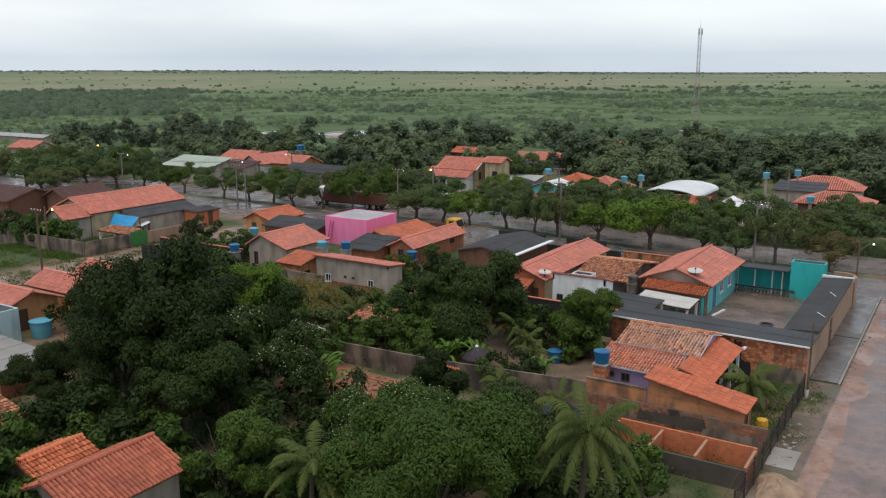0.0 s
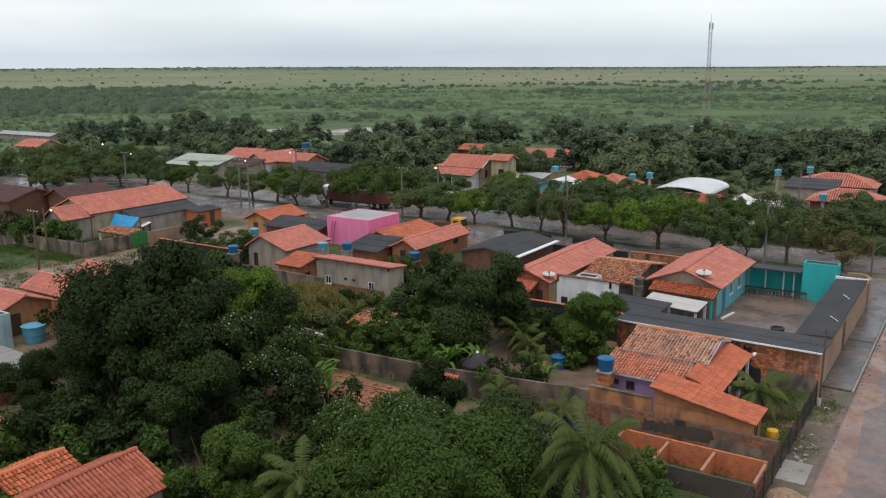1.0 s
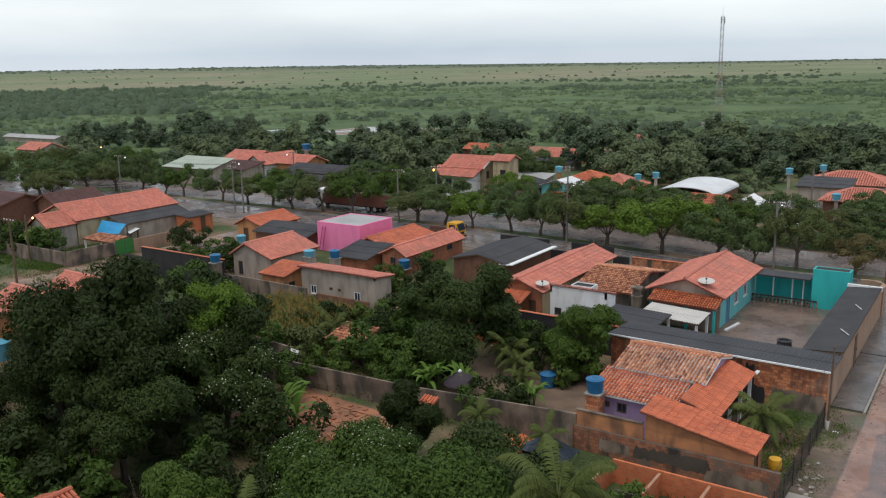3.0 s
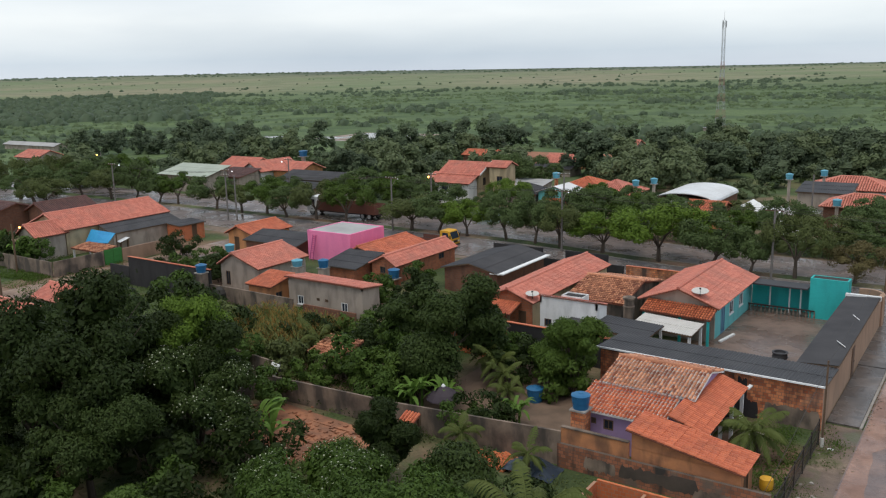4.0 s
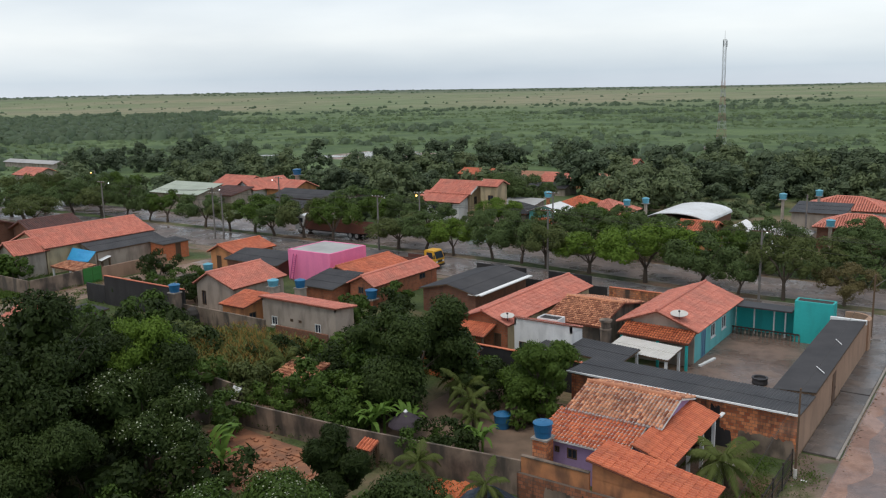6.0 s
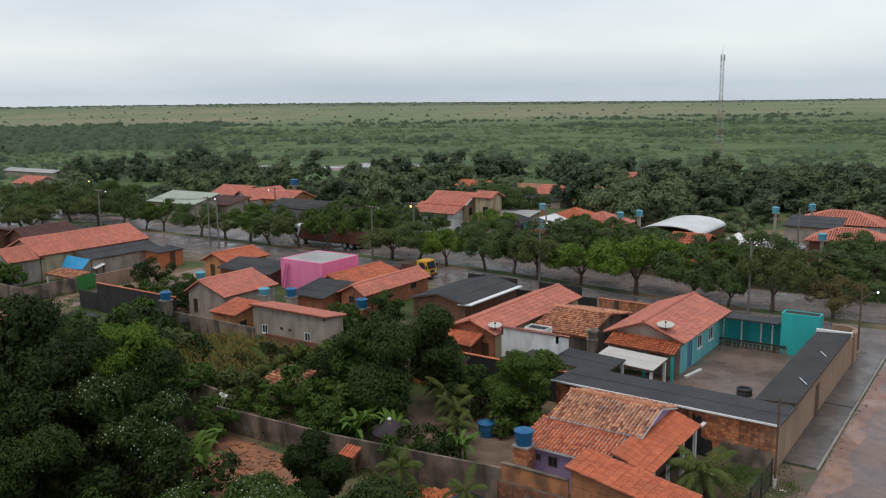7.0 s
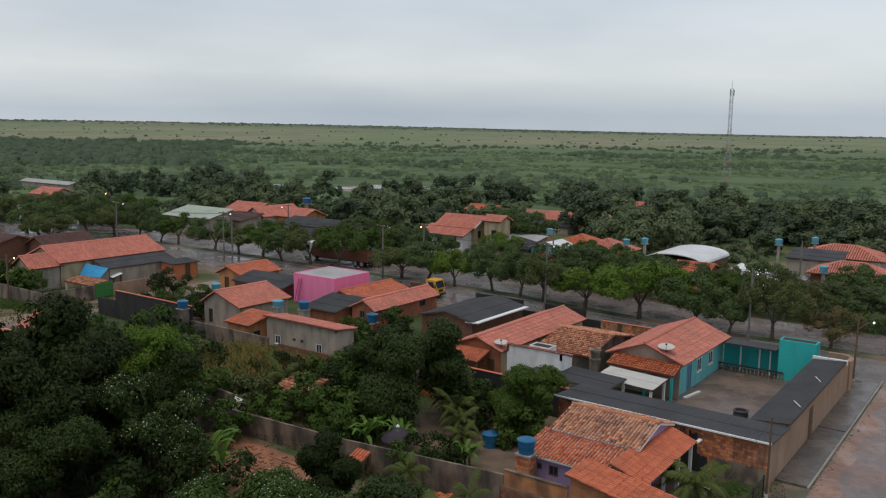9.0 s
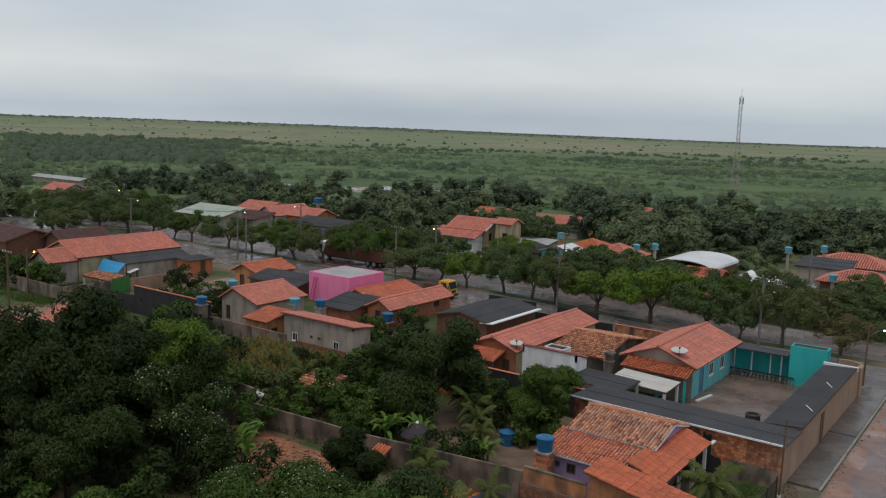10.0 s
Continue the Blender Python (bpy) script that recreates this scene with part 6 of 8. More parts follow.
bushes = [(B_B, -23.4, 53.2, 1.25), (B_B, -24.9, 54.0, 1.0),
          (B_C, -19.4, 23.4, 1.2), (B_A, -21.8, 27.0, 1.2), (B_C, -16.6, 23.8, 1.1), (B_A, -26.4, 45.4, 0.6), (B_B, -24.8, 45.0, 0.5),
          (B_A, -40.8, 17.4, 1.5), (B_A, -36.0, 14.2, 1.7), (B_C, -59.6, 36.6, 1.7), (B_C, -58.6, 41.0, 1.8), (B_A, -60.2, 44.0, 1.6), (B_C, -33.2, 13.4, 1.4), (B_A, -38.6, 14.4, 1.5), (B_C, -41.6, 20.2, 1.4), (B_C, -40.4, 22.8, 1.4), (B_B, -39.4, 15.6, 1.3), (B_C, -43.0, 24.6, 1.1), (B_C, -46.0, 36.0, 1.6), (B_C, -28.0, 54.5, 1.2), (B_A, -30.5, 56.0, 1.2), (B_A, -36.5, 52.5, 1.4), (B_C, -40.0, 56.0, 1.3), (B_A, -33.2, 44.8, 1.0), (B_C, -25.4, 45.6, 1.0), (B_B, -38.8, 44.8, 1.1), (B_A, -26.8, 43.6, 0.8),
          (B_A, -92.0, 55.8, 1.3), (B_C, -95.5, 55.0, 1.3), (B_A, -98.0, 55.2, 1.4), (B_C, -102.0, 55.5, 1.4), (B_C, -72.5, 57.8, 1.0),
          (B_C, -29.6, 21.4, 1.2), (B_C, -27.4, 23.4, 1.2), (B_A, -31.2, 23.2, 1.0), (B_A, -25.6, 25.6, 1.2), (B_C, -18.6, 37.4, 1.0), (B_B, -34.2, 46.4, 1.3), (B_A, -36.6, 46.0, 1.4), (B_C, -32.0, 47.6, 1.2), (B_C, -38.5, 50.5, 1.2),
          (B_A, -35.0, 49.5, 1.3), (B_B, -41.5, 53.0, 1.2), (B_C, -38.0, 55.0, 1.3), (B_D, -42.0, 45.5, 1.1), (B_A, -45.0, 43.5, 1.2), (B_C, -49.0, 45.0, 1.5), (B_D, -52.5, 47.5, 1.4), (B_C, -56.5, 49.0, 1.6), (B_A, -60.5, 50.5, 1.5),
          (B_A, -38.5, 21.5, 1.2), (B_C, -42.0, 23.0, 1.2), (B_B, -43.0, 20.6, 0.8), (B_A, -36.0, 24.0, 1.2), (B_A, -25.0, 24.0, 1.2), (B_C, -15.5, 33.5, 1.3), (B_D, -14.0, 31.0, 1.2), (B_A, -12.5, 33.5, 1.0), (B_B, -13.6, 36.6, 1.0),
          (B_C, -66.5, 60.5, 1.1), (B_A, -69.0, 61.5, 1.2), (B_B, -64.5, 63.0, 1.0), (B_A, -72.0, 60.0, 1.0), (B_C, -80.0, 66.0, 1.2), (B_A, -26.5, 57.5, 1.1),
          (B_A, -47.0, 62.0, 1.1), (B_C, -45.2, 64.4, 1.2), (B_A, -46.6, 67.5, 1.0), (B_C, -37.2, 30.4, 1.5), (B_C, -33.0, 33.6, 1.3), (B_C, -37.6, 24.8, 1.4), (B_C, -26.5, 27.0, 1.3), (B_C, -22.4, 29.6, 1.3), (B_C, -16.2, 29.8, 1.3), (B_A, -21.0, 34.5, 1.4), (B_C, -30.5, 27.0, 1.4), (B_A, -33.0, 28.0, 1.2), (B_D, -27.8, 33.0, 1.1), (B_C, -44.5, 50.5, 1.1), (B_A, -38.5, 40.0, 1.1)]
for i, (tm, x, y, s) in enumerate(bushes):
    put(tm, x, y, s, 61 * i)
P1 = palm("coconut_palm", 51, 6.2, 3.6, "coconut palm with long arching fronds", 22, 0.66, wide=0.034)
put(P1, -13.4, 28.2, 0.82, 0, sz=0.98)
put(P1, -24.2, 22.8, 0.78, 130, sz=0.62)
P2 = palm("small_palm", 52, 1.5, 2.6, "young coconut palm in a front yard", 16, 0.55, wide=0.03)
put(P2, -10.9, 50.6, 1.0, 20)
P3 = palm("garden_palm", 53, 1.6, 1.9, "slender young garden palm tree", 11, 0.45, lean=0.2, wide=0.022)
for x, y, s in ((-28.6, 52.4, 1.0), (-27.4, 51.0, 0.9), (-30.0, 53.6, 1.0), (-26.0, 49.0, 0.8), (-25.0, 41.8, 0.9), (-20.5, 41.5, 0.8), (-41.5, 48.6, 1.1)):
    put(P3, x, y, s, x * 30)
BN = banana("banana_plant", 61, 3.2, "banana plant with broad torn leaves")
put(BN, -30.6, 45.4, 0.85, 0)
put(BN, -34.4, 36.0, 1.05, 100)
put(BN, -29.6, 46.8, 0.72, 200)
put(BN, -94.2, 55.6, 1.1, 40)
put(BN, -24.4, 46.6, 0.7, 300)

# maize patch
rng = np.random.default_rng(71)
mz, ts = Geo(), Geo()
for i in range(1100):
    x, y = rng.uniform(-51.5, -42.5), rng.uniform(45.5, 53.0)
    z, h = ground_z(x, y), rng.uniform(1.5, 2.3)
    mz.tube([(x, y, z), (x + rng.normal(0, 0.08), y + rng.normal(0, 0.08), z + h)], [0.02, 0.008], 3, caps=False)
    for k in range(3 if i % 2 else 0):
        a = 2.5 * k + x
        ts.tube([(x, y, z + h - 0.05), (x + 0.16 * math.cos(a), y + 0.16 * math.sin(a), z + h + 0.26)], [0.014, 0.008], 3, caps=False)
    for k in range(7):
        a, zz = rng.uniform(0, 6.28), z + h * (0.25 + 0.11 * k)
        d = Vector((math.cos(a), math.sin(a), 0))
        s = Vector((-d.y, d.x, 0)) * 0.04
        p, m, e = Vector((x, y, zz)), Vector((x, y, zz + 0.22)) + d * 0.32, Vector((x, y, zz - 0.02)) + d * 0.62
        kk = len(mz.v)
        mz.v += [tuple(p - s), tuple(p + s), tuple(m + s), tuple(m - s), tuple(e)]
        mz.f += [(kk, kk + 1, kk + 2, kk + 3), (kk + 3, kk + 2, kk + 4)]
single("maize_tassels", ts, L_TASSEL, "dry orange tassels on top of the maize", "maize", kind="stuff")
single("maize_patch", mz, L_CORN, "patch of drying yellow-green maize in a garden", "maize", kind="stuff")


def woods(name, seed, count, region, r_lo, r_hi, leaves, size, mat, label, squash=0.8):
    """Scattered crowns far off, joined: knobbly clumps under loose leaves. region(rng) gives a place or None."""
    rng = np.random.default_rng(seed)
    vs, qs, k, made = [], [], 0, 0
    sides, rings = 6, 3
    ring_a = np.arange(sides) / sides * 2 * np.pi
    while made < count:
        spot = region(rng)
        if spot is None:
            continue
        made += 1
        x, y = spot
        R = r_lo + (r_hi - r_lo) * rng.uniform() ** 1.6
        z0 = ground_z(x, y)
        nc = int(rng.integers(6, 10) + 2.4 * R) if R > 1.6 else int(rng.integers(4, 7))
        tall = squash * rng.uniform(0.8, 1.5)
        ld = rng.normal(0, 1, (nc, 3)) + np.array([0, 0, 0.35])
        ld /= np.linalg.norm(ld, axis=1)[:, None]
        mid = ld * (R * rng.uniform(0.45, 0.85, nc))[:, None] * np.array([1, 1, tall]) + np.array([x, y, z0 + R * tall * 0.85])
        cr = R * rng.uniform(0.22, 0.42, nc)
        for c, r in zip(mid, cr):
            rows = []
            for j in range(rings + 1):
                e = -0.6 + (j / rings) * (0.5 * np.pi + 0.6)
                rr = r * 0.72 * math.cos(e) * (1 + rng.normal(0, 0.16, sides)) if j < rings else np.full(sides, 0.03 * r)
                zz = np.maximum(c[2] + r * 0.58 * math.sin(e) * (1 + rng.normal(0, 0.12, sides)), z0 + 0.05)
                rows.append(np.stack([c[0] + rr * np.cos(ring_a + 0.5 * j), c[1] + rr * np.sin(ring_a + 0.5 * j), zz], 1))
            vs.append(np.concatenate(rows))
            i0 = np.arange(sides)
            i1 = (i0 + 1) % sides
            for j in range(rings):
                qs.append(np.stack([i0 + j * sides, i1 + j * sides, i1 + (j + 1) * sides, i0 + (j + 1) * sides], 1) + k)
            k += (rings + 1) * sides
        total = int(leaves * (0.5 + 0.06 * R * R))
        pick = rng.integers(0, nc, total)
        d = rng.normal(0, 1, (total, 3)) + np.array([0, 0, 0.45])
        d /= np.linalg.norm(d, axis=1)[:, None]
        p = mid[pick] + d * (cr[pick] * rng.uniform(0.75, 1.15, total))[:, None] * np.array([1, 1, 0.8])
        p[:, 2] = np.maximum(p[:, 2], z0 + 0.1)
        v, q = leaf_quads(rng, p, d + np.array([0, 0, 0.5]), size * R ** 0.4, slim=0.75, spread=0.16)
        vs.append(v)
        qs.append(q + k)
        k += len(v)
    g = Geo()
    g.arrays(np.concatenate(vs), np.concatenate(qs))
    ob = new(name, mesh_of(name, g, mat))
    return tagged(ob, label, "trees", "", "stuff")


WAY, SIDE = (-0.55, 0.835), (0.835, 0.55)


def belt(d0, d1, spread=0.62, clear=()):
    def spot(rng):
        d = d0 + (d1 - d0) * rng.uniform(0, 1) ** 0.8
        s = rng.uniform(-spread, spread) * d
        x, y = WAY[0] * d + SIDE[0] * s, WAY[1] * d + SIDE[1] * s
        if y < 104.5 and x > -150:
            return None
        for a, b, c, e in clear:
            if a < x < b and c < y < e:
                return None
        return x, y
    return spot


roofs_clear = [(-108, -76, 166, 196), (-186, -142, 172, 200), (-100, -70, 150, 172), (-80, -44, 100, 130), (-222, -200, 118, 134), (-272, -238, 140, 156), (-60, -44, 118, 132), (-80, -60, 100, 116), (-106, -84, 146, 168), (-60, -40, 100, 124), (-30, -8, 100, 148), (-44, -26, 104, 133), (-136, -108, 98, 128), (-112, -90, 98, 121), (-92, -70, 182, 206), (-206, -170, 98, 150), (-232, -150, 196, 262)]


def grove(d0, d1, cell, share, seed, spread=0.62):
    """Places in loose groups with clearings between them."""
    base = belt(d0, d1, spread, roofs_clear)

    def spot(rng):
        p = base(rng)
        if p is None or noise.noise(Vector((p[0] / cell + seed, p[1] / cell, 0.7))) < share:
            return None
        return p
    return spot


GROVES = ((-117, 181, 7, 8), (-120, 207, 7, 6), (-172, 145, 9, 9), (-170, 158, 8, 7), (-208, 152, 11, 10), (-118, 160, 9, 9), (-58, 158, 6, 6), (-48, 163, 6, 6), (-36, 172, 9, 9), (-26, 190, 9, 7), (-150, 153, 6, 5), (-112, 136, 5, 5), (-70, 152, 4, 4), (-196, 176, 8, 5), (-240, 172, 14, 9), (-12, 150, 8, 6), (-90, 222, 10, 6))


def in_groves(rng):
    """A place in one of the dense groves behind the town, the larger ones more often."""
    x, y, r, n = GROVES[int(rng.choice(len(GROVES), p=np.array([g[3] for g in GROVES]) / sum(g[3] for g in GROVES)))]
    x, y = x + rng.normal(0, 0.55 * r), y + rng.normal(0, 0.4 * r)
    for a, b, c, e in roofs_clear:
        if a + 3 < x < b - 3 and c + 3 < y < e - 3:
            return None
    return x, y


# trees behind the town wear leaf colours with haze mixed in
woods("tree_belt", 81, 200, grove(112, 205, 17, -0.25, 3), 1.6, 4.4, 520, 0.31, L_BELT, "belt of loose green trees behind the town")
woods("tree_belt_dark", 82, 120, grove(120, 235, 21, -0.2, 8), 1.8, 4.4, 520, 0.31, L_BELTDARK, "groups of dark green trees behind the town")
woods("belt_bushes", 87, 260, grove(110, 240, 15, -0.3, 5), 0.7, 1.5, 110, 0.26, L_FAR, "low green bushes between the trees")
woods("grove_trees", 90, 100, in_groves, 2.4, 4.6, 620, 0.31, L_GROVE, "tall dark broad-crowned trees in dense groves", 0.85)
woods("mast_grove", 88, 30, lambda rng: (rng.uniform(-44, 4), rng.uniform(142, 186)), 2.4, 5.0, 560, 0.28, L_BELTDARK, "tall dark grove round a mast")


def lumps(name, seed, count, region, r_lo, r_hi, mat, label, squash=0.7, rings=3, sides=7, cards=0):
    """Bushes far off as uneven, knobbly domes, joined."""
    rng = np.random.default_rng(seed)
    g, made = Geo(), 0
    vs, qs, k = [], [], 0
    while made < count:
        spot = region(rng)
        if spot is None:
            continue
        made += 1
        R = rng.uniform(r_lo, r_hi) if rng.uniform() > 0.15 else r_hi * 1.25
        a = np.arange(sides) / sides * 2 * np.pi
        rows = []
        for j in range(rings + 1):
            e = j / rings * 0.5 * np.pi
            r = R * math.cos(e) * (1 + rng.normal(0, 0.2, sides)) if j < rings else np.full(sides, 0.02 * R)
            z = R * squash * (math.sin(e) * 1.25 + 0.02) * (1 + rng.normal(0, 0.12, sides))
            rows.append(np.stack([spot[0] + r * np.cos(a + 0.3 * j), spot[1] + r * np.sin(a + 0.3 * j), ground_z(*spot) + z - (0.1 if j == 0 else 0)], 1))
        vs.append(np.concatenate(rows))
        for j in range(rings):
            i0 = np.arange(sides)
            i1 = (i0 + 1) % sides
            qs.append(np.stack([i0 + j * sides, i1 + j * sides, i1 + (j + 1) * sides, i0 + (j + 1) * sides], 1) + k)
        k += (rings + 1) * sides
        if cards:
            d = rng.normal(0, 1, (cards, 3))
            d[:, 2] = np.abs(d[:, 2])
            d /= np.linalg.norm(d, axis=1)[:, None]
            p = d * R * rng.uniform(0.7, 1.25, cards)[:, None] * np.array([1.1, 1.1, squash * 1.2]) + np.array([spot[0], spot[1], ground_z(*spot)])
            v, q = leaf_quads(rng, p, d, 0.3 + 0.16 * R, slim=0.7)
            vs.append(v)
            qs.append(q + k)
            k += len(v)
    g.arrays(np.concatenate(vs), np.concatenate(qs))
    return tagged(new(name, mesh_of(name, g, mat, smooth=True)), label, "bushes", "", "stuff")


def thicket(d0, d1, spread, cell, share, seed):
    """Places in belts and groves: only where a coarse pattern is dense."""
    base = belt(d0, d1, spread, roofs_clear)

    def spot(rng):
        p = base(rng)
        if p is None or noise.noise(Vector((p[0] / cell + seed, p[1] / cell * 1.4, 0.3))) < share:
            return None
        return p
    return spot


# plain and horizon bushes use the haze-lightened leaf colours
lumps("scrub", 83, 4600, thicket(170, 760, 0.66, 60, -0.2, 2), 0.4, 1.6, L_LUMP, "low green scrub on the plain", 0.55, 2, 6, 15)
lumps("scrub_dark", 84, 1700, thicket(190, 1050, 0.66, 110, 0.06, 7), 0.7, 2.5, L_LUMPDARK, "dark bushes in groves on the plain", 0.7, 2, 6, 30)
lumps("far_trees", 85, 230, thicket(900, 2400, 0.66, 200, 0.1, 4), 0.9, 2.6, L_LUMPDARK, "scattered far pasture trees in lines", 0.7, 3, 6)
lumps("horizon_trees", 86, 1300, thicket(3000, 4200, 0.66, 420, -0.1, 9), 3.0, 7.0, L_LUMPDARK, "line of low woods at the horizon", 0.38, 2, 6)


def left_wood(rng):
    s, u = 440 + 620 * rng.uniform() ** 1.3, rng.uniform()
    x, y = (-0.90 + 0.16 * u) * s, 8 + (0.447 + 0.24 * u) * s
    return (x, y) if noise.noise(Vector((x / 60, y / 40, 3.1))) > -0.45 + 0.9 * u * u else None


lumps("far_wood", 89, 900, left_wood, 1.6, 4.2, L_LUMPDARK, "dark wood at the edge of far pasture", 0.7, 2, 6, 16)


# ---- water tanks ----
water_tank(-19.5, 45.9, 2.65, 0.52, 0.75, M_TANK, "dark blue plastic water tank on a brick stand", M_BRICKOLD)
water_tank(-25.2, 51.1, ground_z(-25.2, 51.1) + 0.02, 0.55, 0.85, M_TANK, "dark blue water tank on bare garden soil")
water_tank(-55.0, 63.6, 3.1, 0.5, 0.66, M_TANK, "blue plastic water tank above a low roof", M_GREYPL)
water_tank(-56.3, 61.4, 3.55, 0.52, 0.5, M_TANKLT, "pale blue open-topped water tank", M_GREYPL)
water_tank(-61.9, 54.6, 3.75, 0.5, 0.62, M_TANK, "bright blue water tank on a wall pier", M_WALLOLD)
water_tank(-68.4, 63.8, 3.3, 0.5, 0.62, M_TANKLT, "pale blue water tank on a masonry stand", M_WALLOLD)
water_tank(-48.6, 66.4, 2.2, 0.55, 0.75, M_TANK, "dark blue water tank beside a brick house", M_BRICK)
water_tank(-61.4, 33.3, ground_z(-61.4, 33.3), 0.85, 1.3, M_TANKLT, "large blue water tank on the ground")
water_tank(-45.1, 118.0, 4.7, 0.5, 0.65, M_TANKLT, "pale blue water tank on a tall stand", M_GREYPL)
water_tank(-43.5, 120.9, 4.7, 0.5, 0.65, M_TANKLT, "pale blue water tank on a tall stand", M_GREYPL)
water_tank(-23.7, 136.2, 5.0, 0.5, 0.7, M_TANKLT, "pale blue water tank on a tall stand", M_GREYPL)
water_tank(-19.2, 120.8, 3.2, 0.55, 0.7, M_TANKLT, "pale blue water tank on a tall stand", M_GREYPL)
water_tank(-26.6, 127.6, 5.4, 0.5, 0.65, M_TANKLT, "pale blue water tank on a tall stand", M_GREYPL)
water_tank(-118.9, 128.1, 5.2, 0.85, 1.0, M_TANK, "blue water tank above salmon roofs", M_GREYPL)
water_tank(-59.9, 122.6, 4.5, 0.6, 0.7, M_TANKLT, "pale blue water tank on a slim brick stand", M_BRICKOLD)


# ---- dishes, poles, lamps, cables ----
def dish(x, y, z, r, ground, face):
    root = thing("satellite_dish", (x, y, ground), "white satellite dish on a thin mast", "satellite dish")
    part("mast", Geo().tube([(x, y, ground), (x, y, z)], [0.04, 0.035], 8), M_IRON, root)
    d = Vector(face).normalized()
    u = d.cross(Vector((0, 0, 1))).normalized()
    w = u.cross(d)
    g = Geo()
    rings, sides = 5, 20
    for side in (0, 1):
        base = len(g.v)
        for i in range(rings + 1):
            rr = r * i / rings
            h = 0.2 * r * (i / rings) ** 2 - 0.02 * side
            for s in range(sides):
                a = 2 * math.pi * s / sides
                g.v.append(tuple(Vector((x, y, z)) + d * h + (u * math.cos(a) + w * math.sin(a)) * max(rr, 0.01)))
        for i in range(rings):
            for s in range(sides):
                a, b = base + i * sides + s, base + i * sides + (s + 1) % sides
                g.f.append((a, b, b + sides, a + sides))
    part("reflector", g, M_DISH, root)
    f = Vector((x, y, z)) + d * r * 0.45
    part("feed_arm", Geo().tube([Vector((x, y, z)) - w * r * 0.9, f], [0.02, 0.015], 5).box(f.x - 0.06, f.x + 0.06, f.y - 0.06, f.y + 0.06, f.z - 0.06, f.z + 0.06), M_IRON, root)


dish(-20.1, 68.75, 3.95, 0.66, 3.5, (0.05, -0.15, 1.0))
dish(-31.8, 62.9, 3.6, 0.56, 2.95, (0.08, -0.12, 1.0))


def utility_pole(x, y, h, label, arms=1, lamp=None, wood=False, r=0.13):
    z = ground_z(x, y)
    root = thing("utility_pole", (x, y, z), label, "utility pole", "poles along the streets")
    part("shaft", Geo().tube([(x, y, z - 0.3), (x + 0.04, y, z + h)], [r, r * 0.7], 10), M_WOOD if wood else M_POLE, root)
    for k in range(arms):
        zz = z + h - 0.25 - 0.7 * k
        arm = part("crossarm", Geo().box(x - 0.9, x + 0.9, y - 0.05, y + 0.05, zz, zz + 0.1), M_WOOD, root)
        for q in (-0.8, -0.3, 0.3, 0.8):
            part("insulator", Geo().lathe(x + q, y, [(0.03, zz + 0.1), (0.06, zz + 0.14), (0.03, zz + 0.22)], 7), M_WHITEP, arm)
    if lamp:
        dx, dy = lamp[1], lamp[2]
        a = part("lamp_arm", Geo().tube([(x, y, z + h * 0.8), (x + dx * 0.6, y + dy * 0.6, z + h * 0.92), (x + dx, y + dy, z + h * 0.94)], [0.035, 0.03, 0.03], 6), M_POLE, root)
        lx, ly, lz = x + dx, y + dy, z + h * 0.94
        part("lamp_head", Geo().lathe(lx, ly, [(0.04, lz - 0.1), (0.085, lz - 0.07), (0.09, lz - 0.02), (0.06, lz + 0.05), (0.03, lz + 0.07)], 10), M_LAMP if lamp[0] == "on" else (M_COOL if lamp[0] == "cool" else M_WHITEP), a,
             {"on": "glowing orange street lamp", "cool": "glowing white street lamp"}.get(lamp[0], "street lamp that is off"))
    return root


utility_pole(-8.12, 53.4, 5.2, "slim dark wooden pole with white base", 0, None, True, 0.07)
single("pole_guard", Geo().lathe(-8.12, 53.4, [(0.1, -0.1), (0.1, 0.6), (0.08, 0.62)], 10), M_DISH, "white painted collar round a wooden pole", "pole guard")
utility_pole(-8.9, 83.6, 5.4, "dark slim street pole at the corner", 0, ("cool", 1.2, 0.2), True, 0.09)
utility_pole(-43.3, 91.2, 7.2, "concrete pole with crossarm beside the avenue", 1, ("cool", 0.2, 1.3))
utility_pole(-94.6, 86.6, 7.5, "concrete pole with crossarms beside the avenue", 2, ("cool", 0.2, 1.2))
utility_pole(-93.2, 87.0, 6.6, "plain concrete pole beside the avenue", 0)
utility_pole(-68.0, 91.2, 7.2, "concrete pole with crossarm beside the avenue", 1, ("off", 0.2, 1.2))
utility_pole(-20.0, 91.2, 7.2, "concrete pole with crossarm beside the avenue", 1, ("cool", 0.2, 1.2))
utility_pole(-122.0, 87.0, 7.2, "concrete pole with crossarm beside the avenue", 1, ("cool", 0.2, 1.2))
utility_pole(-68.2, 100.5, 6.6, "concrete pole with lit orange lamp", 1, ("on", 0.3, -1.0))
utility_pole(-155.0, 107.0, 6.0, "concrete pole with lit orange lamp", 0, ("on", 0.3, -1.0))
utility_pole(-90.3, 52.6, 5.4, "wooden pole with a lit orange lamp", 0, ("on", 0.7, 0.5), True)
utility_pole(-80.4, 45.5, 7.0, "dark wooden pole with crossarm by the lane", 1, None, True)
utility_pole(-23.0, 125.0, 6.5, "leaning concrete pole behind the avenue", 0)
utility_pole(-100.0, 104.8, 7.0, "concrete pole with crossarm beyond the avenue", 1, ("cool", -0.2, -1.2))
utility_pole(-50.0, 105.2, 7.0, "concrete pole with crossarm beyond the avenue", 1)


